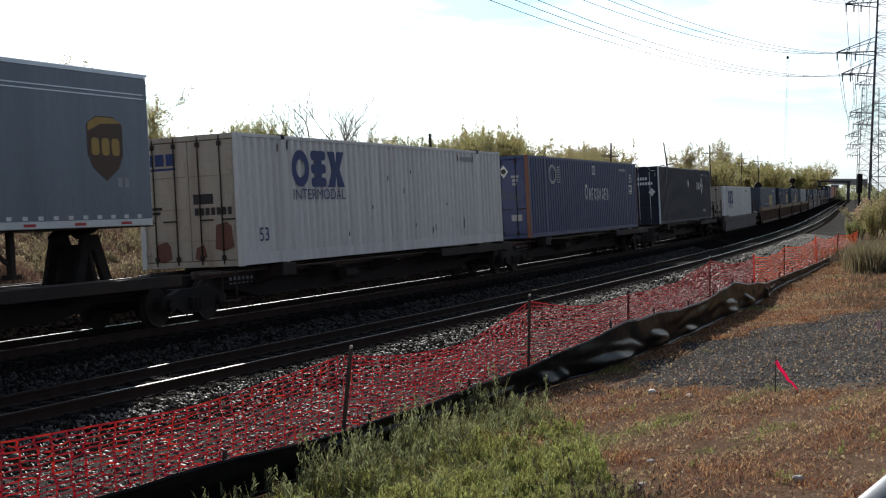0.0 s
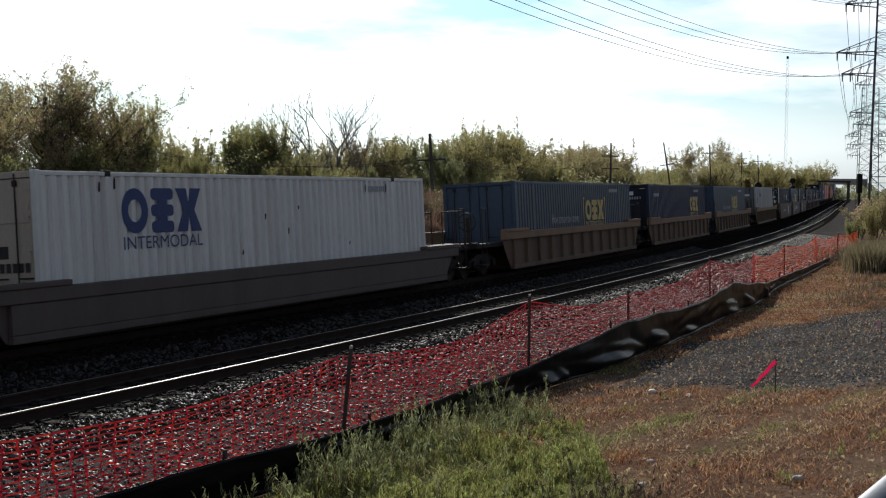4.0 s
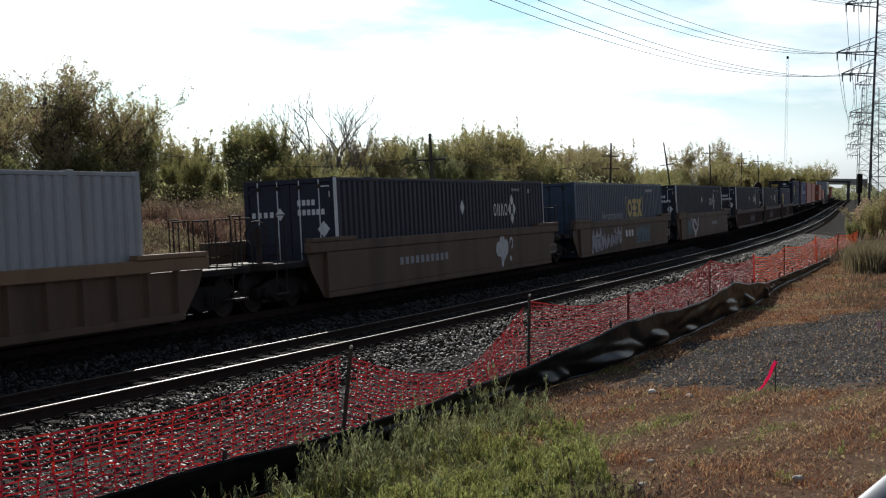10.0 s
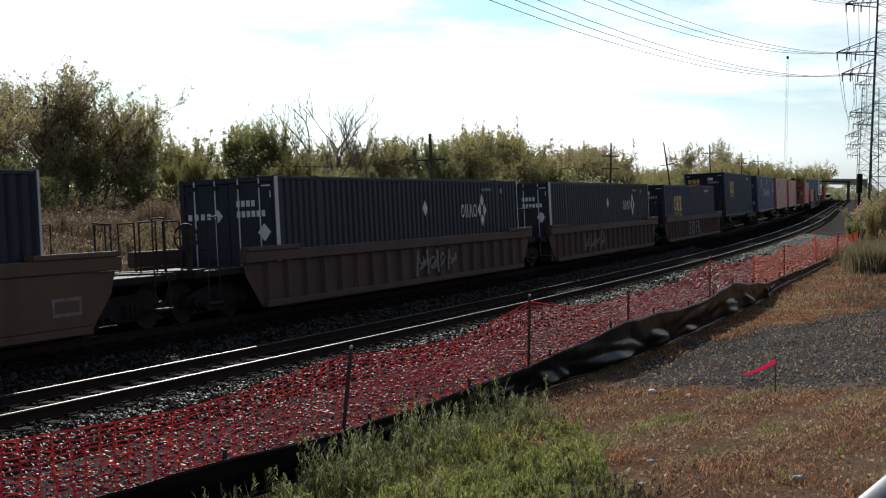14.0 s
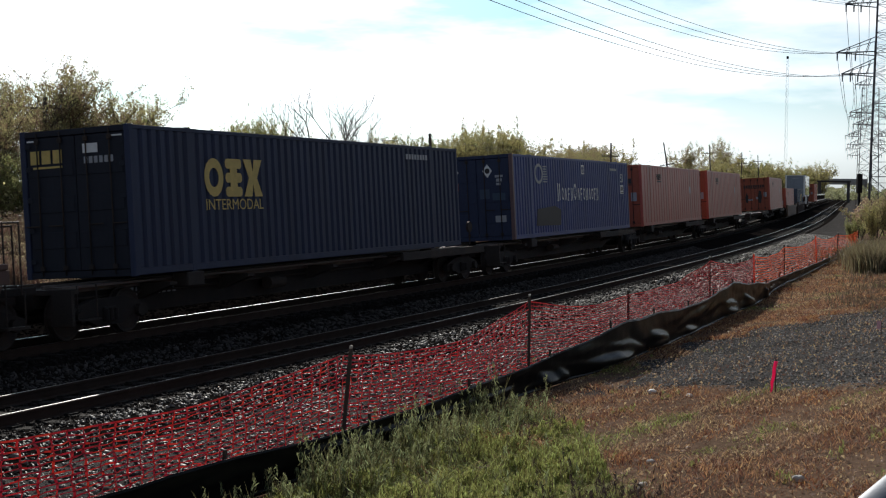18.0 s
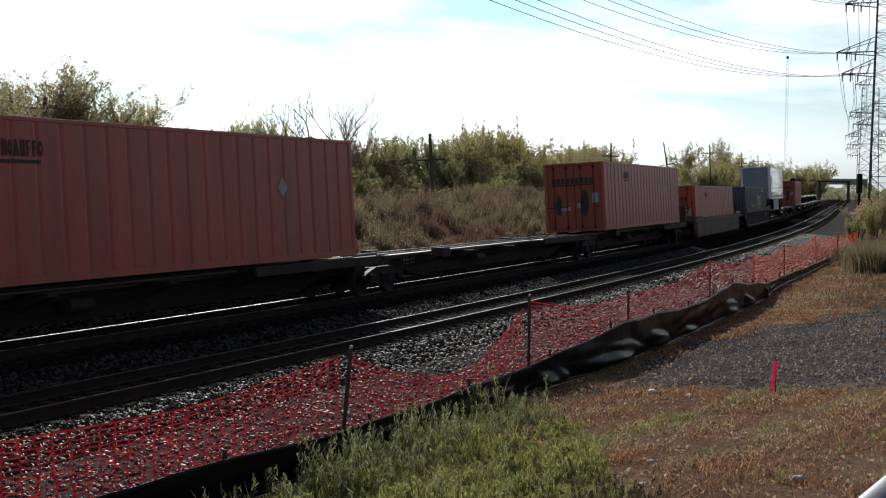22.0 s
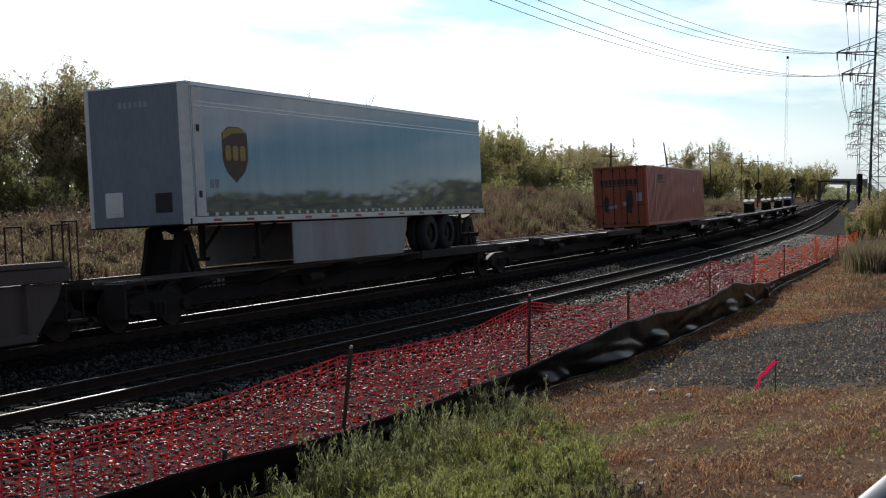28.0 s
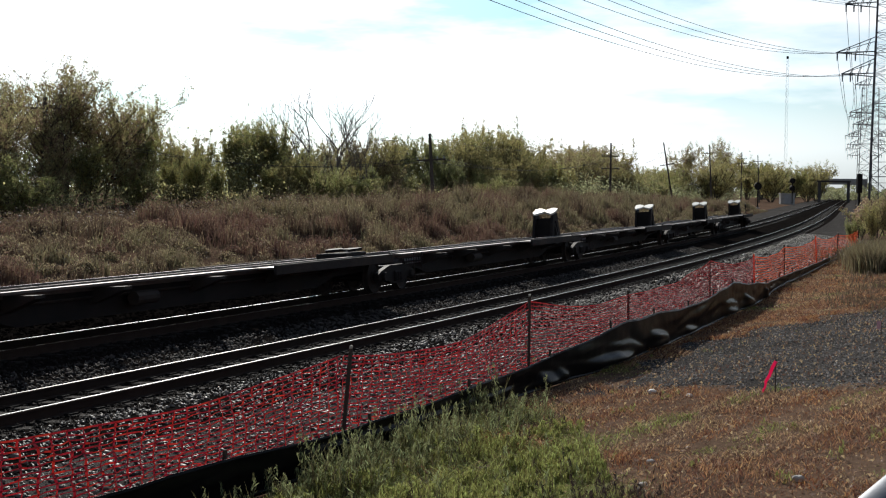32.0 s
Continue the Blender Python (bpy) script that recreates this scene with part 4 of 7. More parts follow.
        part("hand_brake", Shape().tube((0.8, y1 - 0.35, 1.0), (0.8, y1 - 0.35, 1.75), 0.03).tube((0.76, y1 - 0.35, 1.6), (0.84, y1 - 0.35, 1.6), 0.17, n=14), M_GRIMY, c)
    return c


def well_unit(front, back, mid, art_f, art_b, m, m_top, ribs=True, top=1.36, smooth_side=False, label=""):
    """A platform of a well car from front to back, its origin at mid; the container hangs low between its sides."""
    c = thing("well_car", label, "railcar", "cars of the train")
    a, b = front - mid, back - mid
    w0, w1 = max(a + 1.15, -9.85), min(b - 1.15, 9.85)
    lo = 0.16
    for sg in (1, -1):
        x = sg * 1.36
        side = part("side_sill", Shape().prism([(w0, top - 0.26), (w0 + 0.15, 0.8), (w0 + 0.75, lo), (w1 - 0.75, lo), (w1 - 0.15, 0.8), (w1, top - 0.26)], "x", min(x, x + sg * 0.03), max(x, x + sg * 0.03)), m, c)
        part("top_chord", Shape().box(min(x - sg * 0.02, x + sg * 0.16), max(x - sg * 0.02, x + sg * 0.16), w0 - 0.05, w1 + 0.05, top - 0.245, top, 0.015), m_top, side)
        part("bottom_chord", Shape().box(min(x, x + sg * 0.13), max(x, x + sg * 0.13), w0 + 0.8, w1 - 0.8, lo - 0.02, lo + 0.12, 0.01), m, side)
        if ribs:
            n = 20 if ribs == 2 else 13
            for i in range(n):
                y = w0 + 0.95 + (w1 - w0 - 1.9) * i / (n - 1)
                part("rib", Shape().prism([(x + sg * 0.03, y - 0.07), (x + sg * 0.12, y - 0.045), (x + sg * 0.12, y + 0.045), (x + sg * 0.03, y + 0.07)], "z", lo + 0.12, top - 0.246), m, side)
        else:
            part("side_sheet", Shape().box(min(x + sg * 0.032, x + sg * 0.13), max(x + sg * 0.032, x + sg * 0.13), w0 + 0.8, w1 - 0.8, lo + 0.125, top - 0.25, 0.012), m, side)
        for yy, d in ((w0, 1), (w1, -1)):
            part("guide_plate", Shape().box(min(x - sg * 0.02, x + sg * 0.19), max(x - sg * 0.02, x + sg * 0.19), min(yy + d * 0.0, yy + d * 2.3), max(yy + d * 0.0, yy + d * 2.3), top + 0.002, top + 0.10, 0.012), m_top, side)
        for e, d in ((a, 1), (b, -1)):
            lad = part("grab_iron", Shape().tube((sg * 1.40, e + d * 0.72, 0.95), (sg * 1.40, e + d * 0.72, 2.15), 0.016).tube((sg * 1.40, e + d * 1.1, 0.95), (sg * 1.40, e + d * 1.1, 2.15), 0.016).tube((sg * 1.40, e + d * 0.72, 2.15), (sg * 1.40, e + d * 1.1, 2.15), 0.016), M_GRIMY, c)
            part("end_step", Shape().box(min(sg * 1.12, sg * 1.44), max(sg * 1.12, sg * 1.44), min(e + d * 0.6, e + d * 1.14), max(e + d * 0.6, e + d * 1.14), 0.38, 0.42).tube((sg * 1.4, e + d * 0.66, 0.42), (sg * 1.4, e + d * 0.66, 1.0), 0.014).tube((sg * 1.4, e + d * 1.1, 0.42), (sg * 1.4, e + d * 1.1, 1.0), 0.014), M_GRIMY, c)
    part("well_floor", Shape().box(-1.34, 1.34, w0 + 1.6, w1 - 1.6, 0.09, 0.15), M_GRIMY, c)
    for e, d, w in ((a, 1, w0), (b, -1, w1)):
        part("end_platform", Shape().box(-1.34, 1.34, min(e + d * 0.3, w + d * 1.0), max(e + d * 0.3, w + d * 1.0), 0.92, 1.06, 0.015), M_BLACKSTEEL, c)
        part("end_sill", Shape().box(-0.45, 0.45, min(e + d * 0.1, w + d * 1.55), max(e + d * 0.1, w + d * 1.55), 0.78, 0.918, 0.015), M_GRIMY, c)
        part("well_end", Shape().prism([(w + d * 0.95, 1.0), (w + d * 1.6, 0.16), (w + d * 1.66, 0.16), (w + d * 1.01, 1.0)], "x", -1.34, 1.34), m, c)
        part("walkway_grating", Shape().box(-1.3, 1.3, min(e + d * 0.32, e + d * 0.72), max(e + d * 0.32, e + d * 0.72), 1.062, 1.10), M_GRIMY, c)
        for x in (-0.55, 0.55):
            part("handrail", Shape().tube((x, e + d * 0.4, 1.1), (x, e + d * 0.4, 2.1), 0.018).tube((x, e + d * 0.4, 2.1), (x + 0.4, e + d * 0.4, 2.1), 0.018).tube((x + 0.4, e + d * 0.4, 1.1), (x + 0.4, e + d * 0.4, 2.1), 0.018), M_GRIMY, c)
    truck(c, a if art_f else a + 1.5)
    if not art_f:
        coupler(c, a + 0.5, -1)
        ring = (0.95, a + 0.62, 1.75)
        wheel = Shape().sweep([(ring[0] + 0.28 * math.cos(q * 0.3307), ring[1], ring[2] + 0.28 * math.sin(q * 0.3307)) for q in range(20)], 0.022)
        for q in range(3):
            wheel.beam((ring[0] - 0.27 * math.cos(q * 1.047), ring[1], ring[2] - 0.27 * math.sin(q * 1.047)), (ring[0] + 0.27 * math.cos(q * 1.047), ring[1], ring[2] + 0.27 * math.sin(q * 1.047)), 0.025)
        part("brake_wheel", wheel, M_GRIMY, c, "dark hand brake wheel")
        part("brake_post", Shape().box(0.9, 1.0, a + 0.66, a + 0.76, 1.06, 1.9, 0.01), M_GRIMY, c)
    if not art_b:
        truck(c, b - 1.5)
        coupler(c, b - 0.5, 1)
    return c


PLATE_TAB = Shape().box(-0.0045, 0.0045, -0.06, 0.06, -0.035, 0.035).mesh("tie_down_plate", M_WHITEMARK)
REFLECTOR = Shape().box(-0.0025, 0.0025, -0.15, 0.15, -0.025, 0.025).mesh("reflector", M_REDREF)


def trailer(label, flip=False, skirt=True):
    """A road semi-trailer on its wheels, its nose towards -y unless flipped; the origin is on the rail tops under its middle."""
    c = thing("semi_trailer", label, "semi-trailer", "trailers on the train")
    h, w, z0, z1 = 8.15, 1.295, 2.0, 4.92
    g = -1 if flip else 1
    m_side = P_OLDTRAILER if flip else P_TRAILER

    def ys(a, b):
        return min(g * a, g * b), max(g * a, g * b)
    part("side_panel", Shape().box(w - 0.03, w, *ys(-h + 0.14, h - 0.1), z0 + 0.16, z1 - 0.1, 0.004), m_side, c, "glossy grey sheet side")
    part("side_panel", Shape().box(-w, -w + 0.03, *ys(-h + 0.14, h - 0.1), z0 + 0.16, z1 - 0.1, 0.004), m_side, c)
    part("front_panel", Shape().box(-w + 0.2, w - 0.2, *ys(-h, -h + 0.04), z0 + 0.03, z1 - 0.06, 0.004), P_OLDTRAILER, c)
    part("rear_door", Shape().box(-w + 0.1, w - 0.1, *ys(h - 0.05, h), z0 + 0.1, z1 - 0.1, 0.006), m_side, c)
    part("roof", Shape().box(-w + 0.02, w - 0.02, *ys(-h + 0.05, h - 0.02), z1 - 0.05, z1, 0.01), M_ALU, c)
    part("floor", Shape().box(-w + 0.04, w - 0.04, *ys(-h + 0.05, h - 0.05), z0, z0 + 0.14, 0.01), M_GRIMY, c)
    for sg in (1, -1):
        x = sg * w
        arc = [(x - sg * 0.2 + sg * 0.2 * math.sin(a), -h + 0.2 - 0.2 * math.cos(a)) for a in [i * math.pi / 12 for i in range(7)]]
        arc += [(x - sg * 0.03, -h + 0.2), (x - sg * 0.2, -h + 0.03)]
        part("corner_post", Shape().prism([(p, g * q) for p, q in arc], "z", z0 + 0.02, z1 - 0.02), M_WHITEMARK if not flip else M_ALU, c, "pale rounded corner post")
        if not flip:
            part("corner_panel", Shape().box(min(x + sg * 0.001, x + sg * 0.007), max(x + sg * 0.001, x + sg * 0.007), *ys(-h + 0.2, -h + 0.55), z0 + 0.17, z1 - 0.11, 0.002), M_WHITEMARK, c, "flat white panel beside the nose corner")
            for zz in (2.55, 3.9):
                part("marker_light", Shape().box(min(x + sg * 0.008, x + sg * 0.03), max(x + sg * 0.008, x + sg * 0.03), *ys(-h + 0.3, -h + 0.4), zz, zz + 0.14, 0.006), M_BLACKMARK, c)
        part("top_rail", Shape().box(min(x, x - sg * 0.06), max(x, x - sg * 0.06), *ys(-h + 0.2, h - 0.02), z1 - 0.098, z1 - 0.01, 0.008), M_ALU, c)
        part("bottom_rail", Shape().box(min(x + sg * 0.008, x - sg * 0.05), max(x + sg * 0.008, x - sg * 0.05), *ys(-h + 0.2, h - 0.02), z0 + 0.02, z0 + 0.158, 0.01), M_ALU, c)
        for zz in (4.42, 4.5):
            part("rub_strip", Shape().box(min(x, x + sg * 0.008), max(x, x + sg * 0.008), *ys(-h + 0.25, h - 0.15), zz, zz + 0.022), M_ALU, c)
        for i in range(40):
            y = -7.6 + 15.2 * i / 39
            ob = part("tie_down_plate", PLATE_TAB, None, c)
            ob.location = (x + sg * 0.0055, g * y, z0 + 0.205)
        for i in range(12):
            y = -7.2 + 14.4 * i / 11
            ob = part("reflector", REFLECTOR, None, c)
            ob.location = (x + sg * 0.0115, g * y, z0 + 0.085)
    # shield: plain shape in its two colours
    y = 6.7 if flip else -6.37
    out = [(-0.42, 0.3), (-0.42, -0.25), (-0.3, -0.5), (0, -0.72), (0.3, -0.5), (0.42, -0.25), (0.42, 0.3), (0.2, 0.44), (-0.2, 0.44)]
    zc = 3.6
    part("shield", outline_slab(Shape(), [(y + p * 1.2, zc + q * 1.02) for p, q in out], w + 0.001), M_BROWNMARK, c, "brown painted shield")
    part("shield_cap", outline_slab(Shape(), [(y + p * 1.2, zc + q * 1.02) for p, q in [(-0.4, 0.31), (-0.4, 0.16), (-0.1, 0.3), (0.4, 0.33), (0.19, 0.42), (-0.19, 0.42)]], w + 0.0055), M_GOLDMARK, c)
    for i in range(3):
        part("shield_bar", rounded(Shape(), y - 0.4 + 0.29 * i, y - 0.4 + 0.29 * i + 0.22, zc - 0.27, zc + 0.05, 0.07, w + 0.0055), M_GOLDMARK, c)
    vent = part("vent_box", Shape().box(-0.78, -0.34, *ys(-h - 0.03, -h - 0.0005), 2.22, 2.74, 0.02), M_WHITEMARK, c, "white framed vent door")
    part("vent_door", Shape().box(-0.71, -0.41, *ys(-h - 0.036, -h - 0.0305), 2.29, 2.67, 0.004), M_ALU, vent)
    part("connection_box", Shape().box(0.45, 0.85, *ys(-h - 0.02, -h - 0.0005), 2.28, 2.68, 0.01), M_BLACKMARK, c)
    code_bars(c, -0.35, 0.4, 4.45, 4.58, M_GREYMARK, 6, x=-h - 0.0005 if not flip else h + 0.0045, face="end")
    code_bars(c, *ys(-7.4, -7.0), 2.75, 2.93, M_GREYMARK, 2, x=w + 0.001)
    if skirt:
        for sg in (1, -1):
            part("side_skirt", Shape().prism([(g * -3.9, 1.98), (g * 2.5, 1.98), (g * 2.15, 1.02), (g * -3.9, 1.02)], "x", sg * 1.2 - 0.015, sg * 1.2 + 0.015), P_GREY, c, "pale flat side skirt")
    for sg in (1, -1):
        leg = part("landing_leg", Shape().box(sg * 0.75 - 0.06, sg * 0.75 + 0.06, *ys(-4.75, -4.63), 1.25, 2.0, 0.01).box(sg * 0.75 - 0.12, sg * 0.75 + 0.12, *ys(-4.82, -4.56), 1.18, 1.26, 0.01), M_GRIMY, c)
        part("leg_brace", Shape().beam((sg * 0.75, g * -4.6, 1.45), (sg * 0.75, g * -3.9, 1.98), 0.06), M_GRIMY, leg)
    tyre = Shape()
    n = 24
    prof = [(-0.13, 0.28), (-0.14, 0.36), (-0.12, 0.49), (-0.08, 0.51), (0.08, 0.51), (0.12, 0.49), (0.14, 0.36), (0.13, 0.28)]
    v = [(x, r * math.cos(6.28319 * i / n), r * math.sin(6.28319 * i / n)) for i in range(n) for x, r in prof]
    k = len(prof)
    tyre.add(v, [(i * k + j, i * k + j + 1, ((i + 1) % n) * k + j + 1, ((i + 1) % n) * k + j) for i in range(n) for j in range(k - 1)])
    tyre = tyre.mesh("tyre", M_RUBBER, True)
    rim = Shape().tube((-0.1, 0, 0), (0.06, 0, 0), 0.285, n=20).tube((0.06, 0, 0), (0.12, 0, 0), 0.11, n=12).mesh("rim", M_GRIMY)
    bog = part("bogie_frame", Shape().box(-0.5, -0.38, *ys(3.1, 7.6), 1.7, 1.98).box(0.38, 0.5, *ys(3.1, 7.6), 1.7, 1.98).tube((-1.0, g * 4.0, 1.51), (1.0, g * 4.0, 1.51), 0.07).tube((-1.0, g * 5.25, 1.51), (1.0, g * 5.25, 1.51), 0.07), M_BLACKSTEEL, c)
    for yy in (4.0, 5.25):
        for x in (-1.13, -0.83, 0.83, 1.13):
            wob = part("road_wheel", tyre, None, bog, "black twin road tyre")
            wob.matrix_basis = Matrix.Translation((x, g * yy, 1.51)) @ Euler((0, 0, 0 if x > 0 else math.pi)).to_matrix().to_4x4()
            if abs(x) > 1:
                r = part("rim", rim, None, bog, "dull steel wheel rim")
                r.matrix_basis = wob.matrix_basis.copy()
    for sg in (1, -1):
        part("mud_flap", Shape().box(sg * 0.98 - 0.3, sg * 0.98 + 0.3, *ys(6.0, 6.03), 1.15, 1.9), M_RUBBER, c)
    part("rear_bumper", Shape().box(-1.15, 1.15, *ys(7.85, 7.97), 1.3, 1.42, 0.01).box(-0.6, -0.52, *ys(7.88, 7.94), 1.42, 2.0).box(0.52, 0.6, *ys(7.88, 7.94), 1.42, 2.0), M_GRIMY, c)
    return c


# ---- the make-up of the train; distances along it in metres, from the track's zero at 0 s ----
MOVING = []          # (object, distance along the train, height)


def add_car(ob, mid):
    MOVING.append((ob, mid, 0.0))


def add_load(ob, mid, z):
    MOVING.append((ob, mid, z))


def build_train():
    SP, WE = 1.066, 0.155
    spine = "black skeleton railcar unit carrying a container"
    empty = "empty black skeleton railcar unit with a worn deck"
    yel = "dull yellow ribbed well car unit, darker below the top chord"
    # skeleton cars at the head
    add_car(spine_unit(-22.4, -3.0, -12.5, True, True, hitches=((7.2, True, False),), pads=False, label="black skeleton railcar unit carrying a grey trailer"), -12.5)
    add_load(trailer("grey road semi-trailer with a brown shield, riding on a railcar", flip=True, skirt=False), -12.55, 0.0)
    add_car(spine_unit(-3.0, 16.2, 6.66, True, True, label=spine), 6.66)
    add_car(spine_unit(16.2, 36.2, 25.65, True, False, label=spine), 25.65)
    add_car(spine_unit(36.2, 57.4, 46.9, False, False, label=spine), 46.9)
    white = container("white corrugated long container with a dark blue block mark", P_WHITE, m_door=P_CREAM, sill=0.27, deep=0.075, flat=0.5)
    marks_blocks_white(white)
    add_load(white, 6.66, SP)
    blue = container("blue corrugated long container with rusty orange edges", P_BLUE, P_RUSTEDGE)
    marks_stripes(blue, 5, False)
    add_load(blue, 25.65, SP)
    navy = container("navy corrugated long container with white corner posts", P_NAVY, rods=M_WHITEMARK)
    for yy, zz in ((-CL / 2 - 0.003, 0.055), (CL / 2 - 0.055, 0.055)):
        part("white_edge", Shape().box(1.235, 1.2995, yy, yy + zz, 0.02, CH - 0.02), M_WHITEMARK, navy, "white corner edge")
    marks_diamond(navy)
    add_load(navy, 46.9, SP)
    # well cars
    add_car(well_unit(57.4, 80.0, 68.6, False, False, P_BROWN, P_BROWN, False, top=1.04, label="brown-grey low well car with smooth sides"), 68.6)
    add_load(copy_thing(white, Matrix()), 68.6, WE)
    for f, b, m, af, ab in ((80.0, 102.6, 92.5, False, True), (102.6, 122.8, 112.7, True, True), (122.8, 144.8, 132.67, True, False)):
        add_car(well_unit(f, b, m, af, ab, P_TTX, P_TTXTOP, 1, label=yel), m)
    faded = container("faded blue corrugated long container with a yellow block mark", P_TEALBLUE)
    marks_blocks_yellow(faded, 0.6, True, doors=False)
    dark = container("dark blue corrugated long container with a yellow end mark", P_CSXBLUE, m_door=P_DARKDOOR)
    marks_blocks_yellow(dark, 3.05, False, 0.05, 2.6)
    code_bars(dark, -6.9, -5.6, 2.3, 2.45, M_GREYMARK, 5)
    add_load(faded, 92.5, WE)
    add_load(dark, 112.7, WE)
    add_load(copy_thing(faded, Matrix()), 132.67, WE)
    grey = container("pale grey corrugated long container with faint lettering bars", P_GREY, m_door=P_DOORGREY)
    tagged(part("mark_line", glyphs(glyphs(Shape(), "E", -5.15, 2.1, 0.42, 0.3, 0.25), "OVIEVE", -4.85, 2.14, 0.24, 0.2, 0.2), M_BLACKMARK, grey), kind="stuff")
    code_bars(grey, -7.0, -6.7, 1.9, 2.05, M_BLACKMARK, 2)
    code_bars(grey, -7.0, -6.7, 1.62, 1.8, M_BLACKMARK, 2)
    door_bars(grey, [(0.2, 0.8, 2.2, 2.35)], M_WHITEMARK)
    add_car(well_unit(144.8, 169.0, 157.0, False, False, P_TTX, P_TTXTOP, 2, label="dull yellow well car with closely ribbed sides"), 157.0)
    add_load(grey, 157.0, WE)
    sm = "dull yellow smooth-sided well car unit with sprayed graffiti"
    units = ((169.0, 191.1, 181.0, False, True), (191.1, 211.3, 201.2, True, True), (211.3, 233.4, 221.3, True, False))
    for i, (f, b, m, af, ab) in enumerate(units):
        car = well_unit(f, b, m, af, ab, P_TTX, P_TTX, 0, top=1.48, label=sm)
        graffiti(car, i)
        add_car(car, m)
    add_load(copy_thing(navy, Matrix()), 181.0, WE)
    add_load(copy_thing(faded, Matrix()), 201.2, WE)
    add_load(copy_thing(navy, Matrix()), 221.3, WE)
    mar = "maroon well car unit with ribbed sides and chalked graffiti"
    for i, (f, b, m, af, ab) in enumerate(((233.4, 255.2, 245.3, False, True), (255.2, 275.2, 265.15, True, True), (275.2, 296.0, 285.2, True, False))):
        car = well_unit(f, b, m, af, ab, P_MAROON, P_MAROON, 2, top=1.38, label=mar)
        graffiti(car, 3 + i)
        add_car(car, m)
    add_load(copy_thing(navy, Matrix()), 245.3, WE)
    add_load(copy_thing(navy, Matrix()), 265.15, WE)
    left = container("dark blue corrugated long container with yellow mark by its doors", P_CSXBLUE, m_door=P_DARKDOOR)
    marks_blocks_yellow(left, -5.6, False, 0.1, 2.3)
    add_load(left, 285.2, WE)
    # skeleton cars again
    add_car(spine_unit(296.0, 317.2, 306.6, False, False, label=spine), 306.6)
    add_load(copy_thing(left, Matrix()), 306.6, SP)
    for f, b, m, af, ab in ((317.2, 337.2, 327.7, False, True), (337.2, 356.2, 346.65, True, True), (356.2, 375.7, 365.7, True, True)):
        add_car(spine_unit(f, b, m, af, ab, label=spine), m)
    royal = container("bright blue corrugated long container with a round pale mark", P_ROYAL, P_PINKEDGE, m_door=P_CSXBLUE)
    marks_stripes(royal)
    add_load(royal, 327.7, SP)
    orange = container("weathered orange long container with wide flat ribs", P_ORANGE, period=0.62, deep=0.03, flat=0.95, m_door=P_ORANGEDOOR)
    marks_orange(orange)
    add_load(orange, 346.65, SP)
    add_load(copy_thing(orange, Matrix()), 365.7, SP)
    add_car(spine_unit(375.7, 395.7, 385.7, True, True, label=empty), 385.7)
    add_car(spine_unit(395.7, 416.2, 405.66, True, False, label=spine), 405.66)
    add_load(copy_thing(orange, Matrix()), 405.66, SP)
    add_car(well_unit(416.2, 438.4, 427.05, False, False, P_TTX, P_TTX, 0, top=1.2, label="dull yellow low well car with smooth sides"), 427.05)
    add_load(copy_thing(orange, Matrix()), 427.05, WE)
    car = well_unit(438.4, 461.8, 450.85, False, False, P_BROWN, P_BROWN, 2, label="grimy brown well car with ribbed sides")
    graffiti(car, 6)
    add_car(car, 450.85)
    add_load(copy_thing(faded, Matrix()), 450.85, WE)
    add_car(spine_unit(461.8, 482.8, 472.8, False, True, hitches=((-7.0, True, False), (9.2, True, False)), pads=False, label="black skeleton railcar unit carrying a grey trailer"), 472.8)
    add_load(trailer("grey road semi-trailer with brown shield and pale skirt on a railcar"), 472.93, 0.0)
    add_car(spine_unit(482.8, 502.8, 492.8, True, True, label=empty), 492.8)
    add_car(spine_unit(502.8, 521.9, 512.1, True, True, label=spine), 512.1)
    ribbed = container("deep orange long container with close upright ribs", P_ORANGE2, m_door=P_ORANGEDOOR)
    marks_orange(ribbed, -5.5, 1.9)
    add_load(ribbed, 512.1, SP)
    ends = (521.9, 539.6, 557.3, 575.0, 592.7, 610.8)
    for i in range(5):
        f, b = ends[i], ends[i + 1]
        m = (f + b) / 2
        add_car(spine_unit(f, b, m, True, i < 4, hitches=((b - m - 1.0, i > 0, i > 0),) + (() if i else ((-7.1, True, False),)), pads=False, label="empty black skeleton railcar unit with a raised trailer hitch" if i else empty), m)


